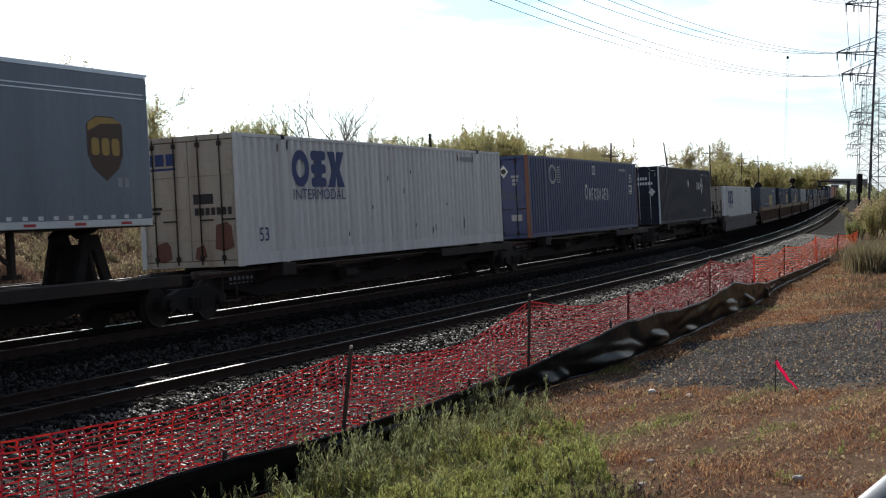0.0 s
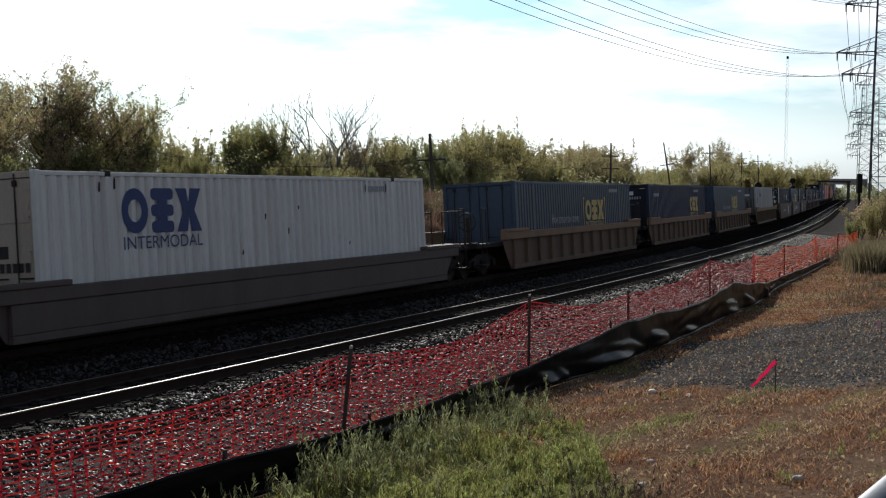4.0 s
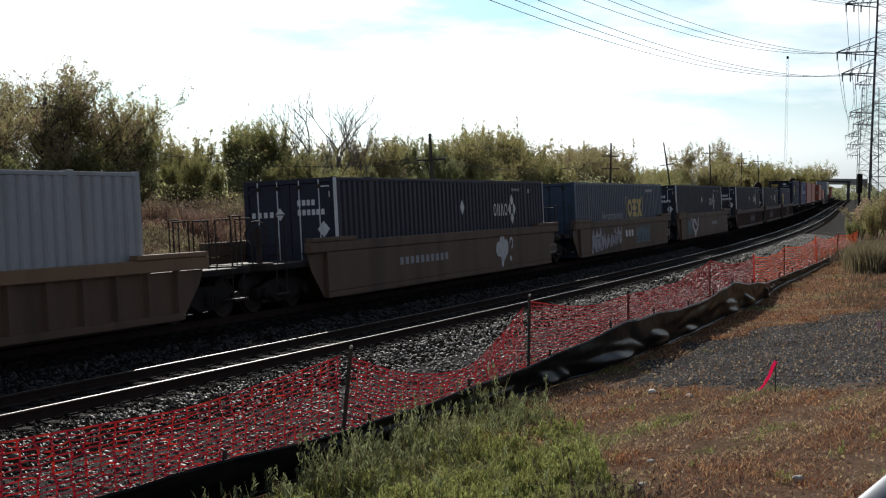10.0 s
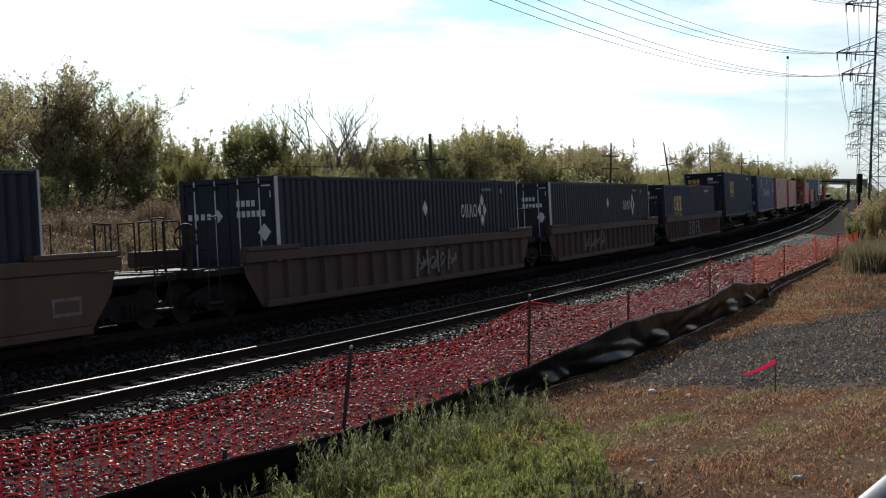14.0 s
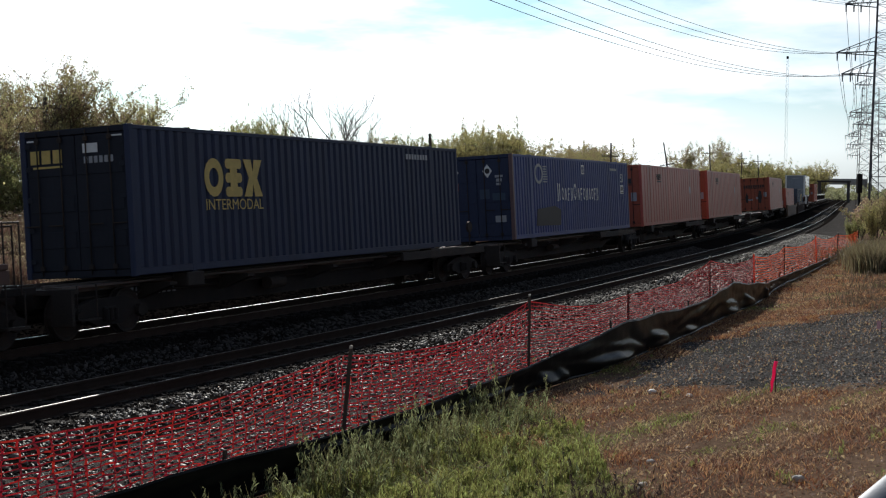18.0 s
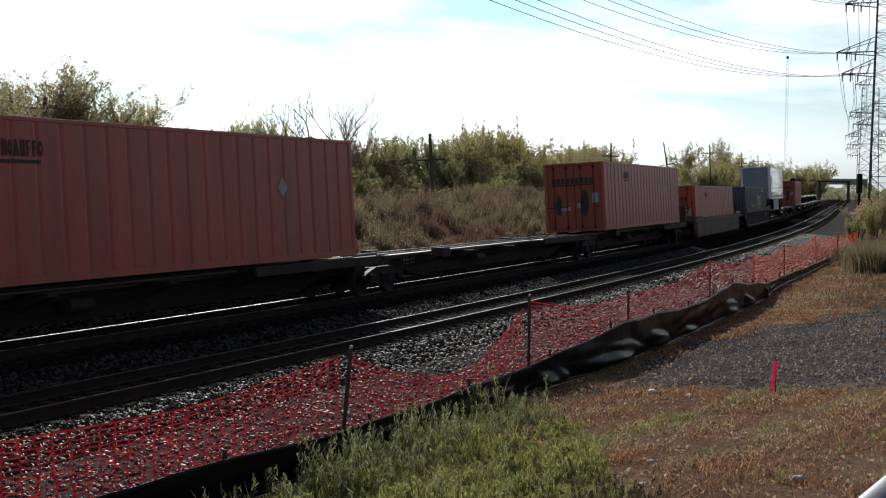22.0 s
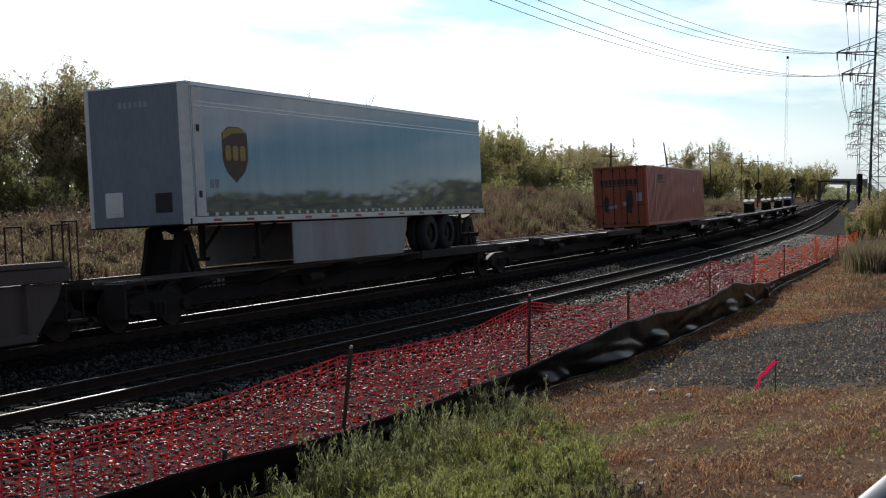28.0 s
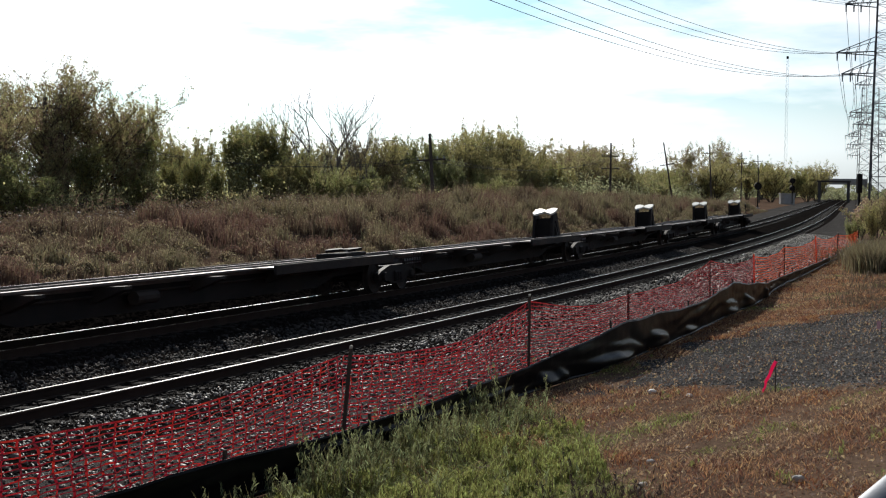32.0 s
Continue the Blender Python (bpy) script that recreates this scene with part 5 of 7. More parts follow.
def graffiti(car, kind):
    """Sprayed shapes on the near side of a well car."""
    x = 1.494 if kind < 3 else 1.484
    g = Shape()
    r = random.Random(kind + 11)
    if kind == 0:
        for dy, dz, ry, rz in ((0.0, 0.12, 0.26, 0.24), (0.34, 0.3, 0.24, 0.28), (0.68, 0.16, 0.22, 0.26), (0.4, -0.05, 0.3, 0.2)):
            ringed(g, 2.75 + dy, 0.72 + dz, ry, rz, 0.96, x + 0.0005 * dy, n=18)
        outline_slab(g, [(2.95, 0.3), (3.1, 0.26), (3.3, 0.6), (3.0, 0.62)], x)
        ringed(g, 3.95, 1.0, 0.17, 0.2, 0.4, x, n=12, a0=-1.6, a1=3.2)
        ringed(g, 3.85, 0.5, 0.1, 0.09, 0.95, x, n=12)
    elif kind == 1:
        n = 26
        top = [(-6.5 + 0.2 * i, 0.9 + 0.12 * math.sin(i * 0.35) + (0.24 if i % 3 == 1 else -0.08) * r.uniform(0.5, 1.2)) for i in range(n)]
        low = [(-6.6 + 0.2 * i, 0.2 + 0.012 * i + (0.22 if i % 4 == 2 else 0.0) * r.uniform(0.6, 1.3)) for i in range(n)]
        for p, q, v, w in zip(top, top[1:], low, low[1:]):
            outline_slab(g, [p, q, w, v][::-1], x)
        ink = Shape()
        y = -6.4
        while y < -1.7:
            z0, tall, lean = 0.3 + r.uniform(-0.04, 0.12), r.uniform(0.35, 0.6), r.uniform(-0.25, 0.35)
            mid = (y + lean * 0.2 + r.uniform(-0.16, 0.16), z0 + tall * r.uniform(0.4, 0.6))
            for (a, b), (c, d) in (((y, z0), mid), (mid, (y + lean, z0 + tall))):
                outline_slab(ink, [(a - 0.03, b), (a + 0.035, b - 0.02), (c + 0.03, d), (c - 0.02, d + 0.02)], x + 0.003)
            ringed(ink, y + 0.2, z0 - 0.02, r.uniform(0.14, 0.26), r.uniform(0.08, 0.16), 0.3, x + 0.002, n=10, a0=r.uniform(2.6, 3.6), a1=r.uniform(5.6, 6.6))
            if r.random() < 0.6:
                ringed(ink, y + 0.1, z0 + tall, r.uniform(0.12, 0.24), r.uniform(0.06, 0.14), 0.3, x + 0.0025, n=10, a0=r.uniform(0.0, 0.6), a1=r.uniform(2.4, 3.3))
            y += r.uniform(0.2, 0.36)
        tagged(part("graffiti", ink, M_BLACKMARK, car, "black sprayed graffiti strokes"), kind="stuff")
    elif kind == 2:
        ringed(g, -3.95, 0.86, 0.48, 0.34, 0.5, x, n=18, a0=0.9, a1=4.6)
        ringed(g, -3.4, 0.72, 0.42, 0.28, 0.5, x + 0.0005, n=18, a0=-2.2, a1=1.6)
        outline_slab(g, [(-4.35, 0.75), (-3.75, 0.12), (-3.5, 0.3), (-3.75, 0.62), (-4.0, 0.62)], x + 0.001)
        outline_slab(g, [(-3.5, 0.3), (-3.62, 0.16), (-3.1, 0.5), (-3.0, 0.75), (-3.2, 0.62)], x + 0.0015)
        outline_slab(g, [(-3.9, 1.18), (-3.7, 0.84), (-3.45, 0.98), (-3.3, 1.2), (-3.62, 1.02)], x + 0.002)
        for side in (-1, 1):
            for i in range(4):
                y = -3.68 + side * (0.75 + 0.1 * i)
                outline_slab(g, [(y, 0.5 + 0.08 * i), (y + 0.04, 0.5 + 0.08 * i), (y + side * 0.14 + 0.04, 0.95 + 0.05 * i), (y + side * 0.14, 1.0 + 0.05 * i)][::side], x + 0.001)
                ringed(g, y + side * 0.2, 1.08 + 0.03 * i, 0.1, 0.09, 0.45, x, n=10, a0=0.2, a1=4.5)
    elif kind == 5:
        words(car, "E O F K", -2.3, 0.36, 0.72, M_GREYMARK, 3.6, x)
    elif kind < 5:
        y = (-1.0, -4.4)[kind - 3]
        for i in range(4):
            h0, h1 = 0.36 + 0.08 * r.random(), 1.0 + 0.1 * r.random()
            lean = r.uniform(-0.12, 0.2)
            outline_slab(g, [(y, h0), (y + 0.13, h0 - 0.03), (y + 0.16 + lean, h1), (y + 0.02 + lean, h1 - 0.04)], x)
            ringed(g, y + 0.4, (h0 + h1) / 2 + r.uniform(-0.1, 0.1), r.uniform(0.15, 0.3), r.uniform(0.12, 0.3), 0.4, x + 0.001, n=14, a0=r.uniform(0, 4), a1=r.uniform(5.5, 7.5))
            outline_slab(g, [(y + 0.2, h0 + 0.1), (y + 0.7, h0 + r.uniform(0.2, 0.4)), (y + 0.72, h0 + 0.45), (y + 0.25, h0 + 0.2)], x + 0.002)
            y += r.uniform(0.68, 0.85)
    else:
        for i in range(9):
            y = 4.6 + 0.28 * i
            outline_slab(g, [(y, 0.6), (y + 0.04, 0.6), (y + 0.14 * r.uniform(-1, 1), 1.0), (y - 0.05, 0.98)], x)
    if kind != 5:
        tagged(part("graffiti", g, M_LILAC if kind == 1 else M_GRAFFITI if kind < 3 else M_CHALK, car, "pale sprayed graffiti"), kind="stuff")
    if kind in (1, 2):
        g2, ink2 = Shape(), Shape()
        start, count = ((6.0, 2), (1.3, 5), (-6.1, 2))[kind]
        for i in range(count):
            y = start + 0.55 * i
            outline_slab(g2, [(y, 0.4), (y + 0.5, 0.36 + 0.06 * r.random()), (y + 0.54, 1.0), (y + 0.28, 1.14 + 0.05 * r.random()), (y + 0.02, 0.98)], x + 0.0015 * (i % 2))
            ringed(ink2, y + 0.27, 0.76, 0.22, 0.3 + 0.06 * r.random(), 0.2, x + 0.003, n=12, a0=r.uniform(0, 3), a1=6.5)
            outline_slab(ink2, [(y, 0.5), (y + 0.04, 0.48), (y + 0.5, 0.62 + 0.3 * r.random()), (y + 0.46, 0.66)], x + 0.003)
        tagged(part("graffiti", ink2, M_BLACKMARK, car, "black sprayed outlines"), kind="stuff")
        tagged(part("graffiti", g2, M_GRAFFITI2, car, "faded blue sprayed graffiti"), kind="stuff")
    if kind < 3:
        plate = part("data_plate", slab(Shape(), 8.0, 8.75, 0.5, 0.82, x), M_CHALK, car, "worn pale data plate")
        part("plate_field", slab(Shape(), 8.06, 8.69, 0.56, 0.76, x + 0.0045), P_TTX, plate)
        a, b, k = ((-4.9, -1.4, 10), (-0.75, 0.9, 3), (2.4, 4.6, 10))[kind]
        code_bars(car, a, b, 0.72, 0.92 + 0.08 * (kind == 1), M_WHITEMARK if kind == 1 else M_GREYMARK, k, x=x, gap=0.4)


build_train()


# ---- orange barrier fence along the track ----
M_NET = leaf_mat("orange_net", (0.45, 0.019, 0.031), 0.45, 0.4, 0.28, 0.6, 0.008)
M_NETBRIGHT = leaf_mat("bright_orange_net", (0.72, 0.10, 0.035), 0.2, 0.5, hue=0.008)
M_STAKE = mat("dark_stake", (0.06, 0.045, 0.035), 0.85, scale=4, fine=50, stretch=(1, 1, 0.2), bump=0.4)
M_SILT = mat("black_silt_cloth", (0.006, 0.006, 0.007), 0.3, scale=2.5, fine=70, spread=0.3, bump=0.06, dirt=(0.012, 0.012, 0.012), dirt_amount=0.3, spec=0.06)
POSTS = [-25.0, -18.2, -11.4, -4.9, 1.2, 9.4, 16.6, 23.5, 34.5, 43.6, 60.5]
POST_TOP = [0.85, 0.86, 0.86, 1.04, 0.72, 1.04, 0.82, 0.86, 0.85, 0.7, 0.5]
FENCE_U = [9.0, 9.0, 9.0, 9.0, 9.0, 9.0, 9.0, 9.0, 9.05, 9.25, 9.5]
fence = thing("safety_fence", "orange plastic barrier net on dark stakes, sagging between them", "fence")
rnd = random.Random(21)


def net_piece(s0, s1, i, name="net_panel"):
    """Net between s0 and s1 of span i; its origin at its foot, so that it can lean."""
    a, b = POSTS[i], POSTS[i + 1]
    step = 0.105 if b < 20 else 0.16
    n = max(2, round((s1 - s0) / step))
    rows = 22 if b < 20 else 12
    ss = np.linspace(s0, s1, n + 1)
    f = (ss - a) / (b - a)
    top = np.interp(ss, POSTS, POST_TOP) - 0.03 - 0.16 * np.sin(np.pi * f) ** 1.0
    u = np.interp(ss, POSTS, FENCE_U)
    foot = ground_z(ss, u) + 0.02
    r = np.arange(rows + 1) / rows
    Z = foot[:, None] + (top - foot)[:, None] * r[None]
    Sg = np.repeat(ss[:, None], rows + 1, 1) + 0.012 * np.sin(9 * r[None] + ss[:, None] * 3) - 0.04 * r[None] * np.sin(2.1 * ss[:, None])
    U = u[:, None] + 0.05 * np.sin(ss[:, None] * 1.9 + 4 * r[None]) * np.sin(np.pi * np.clip(f, 0, 1))[:, None]
    x, y, z = line(Sg, U, Z)
    mid = (s0 + s1) / 2
    m = at_line(mid, float(np.interp(mid, POSTS, FENCE_U)), float(np.interp(mid, ss, foot)))
    inv = np.array(m.inverted())
    P = np.stack([x, y, z, np.ones_like(x)], -1) @ inv.T
    P = P[..., :3]
    rr = np.random.RandomState(300 + i)
    P = P + rr.randn(*P.shape) * np.array([0.012, 0.012, 0.006]) * np.where(np.arange(rows + 1) < rows, 1.0, 0.15)[None, :, None]
    vs, fs = [], []
    th = 0.0

    def ribbon(p, q, wide, across):
        o = len(vs)
        d = np.array(across) * wide / 2
        vs.extend([p - d, p + d, q + d, q - d])
        fs.append((o, o + 1, o + 2, o + 3))
    wv = (0.036 if i < 3 else 0.014) if b < 20 else 0.035
    wh = (0.0125 if i < 3 else 0.012) if b < 20 else 0.022
    for k in range(n + 1):
        for j in range(rows):
            if (b < 20 and (i > 2 or k % 2 == 0)) or (b > 20 and (k * 7 + i) % 3):
                ribbon(P[k, j], P[k, j + 1], wv * (0.35 + 0.8 * rr.rand()), (0, 1, 0))
    for k in range(n):
        for j in range(rows + 1):
            ribbon(P[k, j], P[k + 1, j], wh * (1.5 if j == rows else 0.6 + 0.9 * rr.rand()), (0, 0.1, 1))
    me = fast_mesh(name, np.array(vs), np.array(fs), M_NETBRIGHT if b > 18 else M_NET)
    ob = part(name, me, None, fence, "bright orange net" if b > 18 else "red-orange net")
    ob.matrix_basis = m
    return ob


for i, s in enumerate(POSTS):
    z = float(ground_z(s, FENCE_U[i]))
    p = Shape().prism([(-0.022, -0.018), (0.022, -0.018), (0.026, 0.0), (0.006, 0.008), (0.004, 0.026), (-0.004, 0.026), (-0.006, 0.008), (-0.026, 0.0)], "z", -0.3, POST_TOP[i] - z + 0.06)
    ob = part("post", p, M_NETBRIGHT if i in (6, 8) else M_STAKE, fence, "post wrapped in bright orange net" if i in (6, 8) else "")
    ob.matrix_basis = at_line(s, FENCE_U[i], z) @ Euler((rnd.uniform(-0.05, 0.05), rnd.uniform(-0.05, 0.05) + (0.05 if i == 2 else 0), 0.3)).to_matrix().to_4x4()
    part("stake_top", Shape().box(-0.02, 0.02, -0.02, 0.02, POST_TOP[i] - z + 0.06, POST_TOP[i] - z + 0.1, 0.008), mat("stake_cap", (0.5, 0.45, 0.38), 0.7) if i == 0 else bpy.data.materials["stake_cap"], ob)
for i in range(len(POSTS) - 1):
    if i != 2:
        net_piece(POSTS[i], POSTS[i + 1], i)
SWAY = []
for k in range(13):
    SWAY.append((net_piece(-11.4 + 0.5 * k, -10.9 + 0.5 * k, 2, "net_strip"), (k + 0.5) / 13))

# low black sediment fence in front of it
siltfence = thing("silt_fence", "low black plastic sediment fence, creased and bulging, on short stakes", "fence")


def build_silt():
    """Taut cloth between stakes, folded sharply, with a loose flap lying on the ground before it."""
    ss = np.arange(-20, 62, 0.08)
    stakes = [-20, -17.2, -14.3, -11.2, -8.1, -5.0, -2.0, 1.0, 4.0, 6.8, 9.6, 12.6, 16.4, 20, 24, 29, 34.5, 40, 47, 54, 61]
    r = np.random.RandomState(5)
    d = np.abs(ss[:, None] - np.array(stakes)[None]).min(1)
    sag = smooth(0, 1.6, d)
    swell = smooth(-7, -2, ss) * (1 - smooth(12, 19, ss))
    u0 = 9.32 + 0.03 * np.sin(ss * 0.5) + np.interp(ss, [-20, 30, 62], [0, 0, 0.45]) + 0.34 * swell
    flap = 0.03 + 0.02 * np.sin(ss * 1.3) ** 2
    # places where the cloth bellies out: along, height where the belly ends below and above, reach, length
    belly = ((-5.2, 0.1, 0.6, 0.13, 0.4), (-4.6, 0.25, 0.5, 0.07, 0.25), (-2.3, 0.2, 0.34, 0.12, 1.2), (-1.3, 0.4, 0.5, 0.07, 1.1), (0.9, 0.34, 0.52, 0.15, 0.7), (4.0, 0.1, 0.22, 0.08, 0.7), (8.7, 0.4, 0.5, 0.1, 1.0), (9.3, 0.1, 0.18, 0.09, 1.2), (11.4, 0.3, 0.5, 0.14, 0.7), (14.6, 0.5, 0.7, 0.12, 0.3), (-9.5, 0.5, 0.62, 0.06, 3.0))
    foot = ground_z(ss, u0) - 0.02
    top0 = np.interp(ss, [-20, -15.3, -11.8, -5.2, -3.2, -1.3, 0.9, 4.3, 6.5, 9, 12, 15.5, 23, 33, 52, 62], [0.2, 0.16, 0.03, 0.08, 0.16, 0.26, 0.22, 0.14, 0.2, 0.34, 0.12, 0.0, -0.03, -0.1, -0.14, -0.14])
    top0 = top0 + 0.15 * swell
    high = np.maximum(top0 - foot, 0.28)
    top = foot + high * (1.03 - 0.05 * sag)
    V = []
    for q in (0, 0.08, 0.15, 0.2, 0.24, 0.28, 0.33, 0.38, 0.43, 0.48, 0.53, 0.58, 0.63, 0.68, 0.73, 0.78, 0.84, 0.9, 0.96, 1.0):
        fold = np.array([abs(noise.noise((a * 0.45 - 0.9 * q, q * 1.9 + 0.12 * a, 3.1))) + 0.4 * abs(noise.noise((a * 1.1 + 1.6 * q, q * 2.6 - 0.4 * a, 7.7))) + 0.08 * noise.noise((a * 4.1, q * 4.0, 1.7)) for a in ss])
        if q < 0.2:
            k = q / 0.2
            x, y, zz = line(ss, u0 + 0.04 + flap * (1 - k) * (1 + 0.25 * np.sin(ss * 1.7)), 0)
            zz = ground_z(ss, u0 + flap * (1 - k)) + 0.012 + 0.10 * fold * math.sin(math.pi * min(1, k + 0.1)) + 0.05 * k
        else:
            k = (q - 0.2) / 0.8
            out = 0.05 * k + 0.02 * sag * math.sin(math.pi * k) + 0.085 * (fold - 0.25) * math.sin(math.pi * (0.15 + 0.85 * (1 - k))) + 0.03 * max(0, 1 - 3 * k)
            for c, k1, k2, reach, length in belly:
                drift = 0.14 * (ss - c) / length + 0.16 * (fold - 0.3)
                out = out + reach * np.exp(-((ss - c) / length) ** 4) * (1 - smooth(k1, k2, k + drift)) * smooth(0, 0.12, k)
            x, y, zz = line(ss, u0 + out, foot + 0.05 * (1 - k) + (top - foot) * k)
        V.append(np.stack([x, y, zz], -1))
    V = np.stack(V, 1)
    n, k = V.shape[:2]
    i = (np.arange(n - 1)[:, None] * k + np.arange(k - 1)[None]).ravel()
    me = quick_mesh("cloth", V.reshape(-1, 3), np.stack([i, i + 1, i + k + 1, i + k], -1), M_SILT, True)
    ob = part("cloth", me, None, siltfence, "black creased plastic cloth")
    mod = ob.modifiers.new("thickness", "SOLIDIFY")
    mod.thickness = 0.005
    for s in stakes:
        j = int(np.argmin(abs(ss - s)))
        st = part("stake", Shape().box(-0.018, 0.018, -0.018, 0.018, -0.2, float(top[j] - foot[j]) + 0.07, 0.004), M_STAKE, siltfence)
        st.matrix_basis = at_line(s, float(u0[j]) - 0.05, float(foot[j])) @ Euler((r.uniform(-0.08, 0.08), r.uniform(-0.08, 0.08), 0)).to_matrix().to_4x4()
    hem = Shape().sweep(V[:, k - 2] + np.array([0, -0.008, 0]), 0.009)
    part("hem_cord", hem, M_SILT, siltfence)


build_silt()

# ---- survey stake with its ribbon ----
M_PINK = leaf_mat("pink_ribbon", (0.95, 0.07, 0.30), 0.1, 0.5)
marker = thing("survey_stake", "thin survey stake with a fluttering pink ribbon on the gravel", "survey stake")


def in_line(x, y):
    """s and u of a world point."""
    k = int(np.argmin((_X - x) ** 2 + (_Y - y) ** 2))
    th = _TH[k]
    dx, dy = x - _X[k], y - _Y[k]
    return _S[k] + dx * math.sin(th) + dy * math.cos(th), dx * math.cos(th) - dy * math.sin(th)


def ground_at(x, y):
    return float(ground_z(*in_line(x, y)))


STAKE = (5.02, 20.1)
_gz = ground_at(*STAKE)
marker.location = (STAKE[0], STAKE[1], _gz)
part("stake", Shape().box(-0.009, 0.009, -0.009, 0.009, -0.1, 0.5, 0.002), M_STAKE, marker)
ribbon = part("ribbon", Shape().prism([(0, -0.028), (0.1, -0.034), (0.24, -0.022), (0.34, -0.03), (0.34, 0.012), (0.24, 0.026), (0.1, 0.018), (0, 0.028)], "y", -0.003, 0.003), M_PINK, marker, "bright pink plastic ribbon")
ribbon.location = (0, -0.012, 0.47)
tail = part("ribbon_tail", Shape().prism([(0, -0.03), (0.08, -0.012), (0.2, -0.026), (0.2, 0.008), (0.08, 0.02), (0, 0.012)], "y", -0.003, 0.003), M_PINK, ribbon, "pink ribbon end")
tail.location = (0.335, 0, 0)

# ---- handrail beside the camera ----
M_GALV = mat("galvanised_pipe", (0.20, 0.21, 0.23), 0.6, 0.6, scale=5, fine=60, spread=0.12, bump=0.05)
rail_near = thing("pipe_railing", "galvanised steel pipe railing at the edge of the ground", "railing")
part("top_pipe", Shape().tube((0.438, 1.97, 2.25), (1.623, 4.01, 2.25), 0.042, n=20), M_GALV, rail_near, smooth=True)
for q in ((0.483, 2.05), (1.573, 3.92)):
    zt = 2.25
    part("post", Shape().tube((q[0], q[1], ground_at(*q) - 0.1), (q[0], q[1], zt - 0.03), 0.03, n=14), M_GALV, rail_near, smooth=True)


# ---- plants ----
def in_line_many(x, y):
    k = np.array([int(np.argmin((_X - a) ** 2 + (_Y - b) ** 2)) for a, b in zip(x, y)])
    th = _TH[k]
    dx, dy = x - _X[k], y - _Y[k]
    return _S[k] + dx * np.sin(th) + dy * np.cos(th), dx * np.cos(th) - dy * np.sin(th)


M_DRY = leaf_mat("dry_grass", (0.335, 0.17, 0.1), 0.8, 0.5)
M_REDGRASS = leaf_mat("reddish_grass", (0.31, 0.135, 0.07), 0.8, 0.5)
M_STRAW = leaf_mat("straw_grass", (0.41, 0.265, 0.16), 0.7, 0.5)
M_GREENGRASS = leaf_mat("green_grass", (0.29, 0.30, 0.10), 0.6, 0.5)
M_WEED = leaf_mat("grey_green_weed", (0.23, 0.245, 0.12), 0.65, 0.5)
M_STEM = leaf_mat("weed_stem", (0.19, 0.17, 0.085), 0.5, 0.4)
M_RUSTWEED = leaf_mat("rusty_weed", (0.185, 0.115, 0.084), 0.35, 0.4)
M_BROWNWEED = leaf_mat("brown_weed", (0.15, 0.11, 0.074), 0.35, 0.4)
M_DEADWEED = leaf_mat("dead_weed", (0.065, 0.045, 0.04), 0.5, 0.3)
M_PALEWEED = leaf_mat("pale_weed", (0.22, 0.185, 0.11), 0.4, 0.4)


def blades(name, x, y, z, h, w, material, label, seed, bend=0.35, category="grass", stems=False):
    """Many single blades, each a bent tapering strip."""
    r = np.random.RandomState(seed)
    n = len(x)
    a = r.rand(n) * 6.28318
    dx, dy = np.cos(a), np.sin(a)
    b = bend * (0.3 + r.rand(n)) * h
    c = r.rand(n) * 6.28318
    ex, ey = np.cos(c) * b, np.sin(c) * b
    P = np.zeros((n, 5, 3))
    for k, (t, ww) in enumerate(((0, 1), (0, -1), (0.5, 0.85), (0.5, -0.85), (1, 0))):
        P[:, k, 0] = x + dx * w * ww / 2 + ex * t * t
        P[:, k, 1] = y + dy * w * ww / 2 + ey * t * t
        P[:, k, 2] = z + h * t * (1 - 0.2 * t * bend)
    f = (np.arange(n)[:, None, None] * 5 + np.array([(0, 1, 3), (0, 3, 2), (2, 3, 4)])[None]).reshape(-1, 3)
    return mesh_thing(name, fast_mesh(name, P.reshape(-1, 3), f, material), label, category, kind="stuff")


def leaves(name, P, size, material, seed, parent=None, label="", squash=0.55, upright=0.0, corners=3):
    """Small leaves at the points P, three- or four-cornered."""
    r = np.random.RandomState(seed)
    n = len(P)
    d = r.randn(n, 3)
    d[:, 2] += upright * 2
    d /= np.linalg.norm(d, axis=1)[:, None]
    e = np.cross(d, r.randn(n, 3))
    e /= np.linalg.norm(e, axis=1)[:, None]
    sz = size * (0.6 + 0.8 * r.rand(n))[:, None]
    if corners == 3:
        V = np.stack([P - d * sz - e * sz * squash * 0.8, P - d * sz * 0.2 + e * sz * squash * 1.3, P + d * sz], 1)
    else:
        V = np.stack([P - d * sz, P + e * sz * squash, P + d * sz, P - e * sz * squash], 1)
    f = np.arange(n * corners).reshape(n, corners)
    me = fast_mesh(name, V.reshape(-1, 3), f, material)
    return me


def seen(x, y, pad=0.02):
    """Within the wedge that the camera looks along."""
    return (y > 4) & (abs(x) < y * (0.3296 + pad) + 0.4)


WEEDS = [(-2.1, 10.6), (-1.9, 13.0), (-0.9, 16.3), (0.9, 19.6), (1.95, 18.6), (1.75, 14.6), (1.75, 10.6)]


def inside(poly, x, y):
    c = np.zeros(np.shape(x), bool)
    for (ax, ay), (bx, by) in zip(poly, poly[1:] + poly[:1]):
        c ^= ((ay > y) != (by > y)) & (x < (bx - ax) * (y - ay) / (by - ay + 1e-9) + ax)
    return c


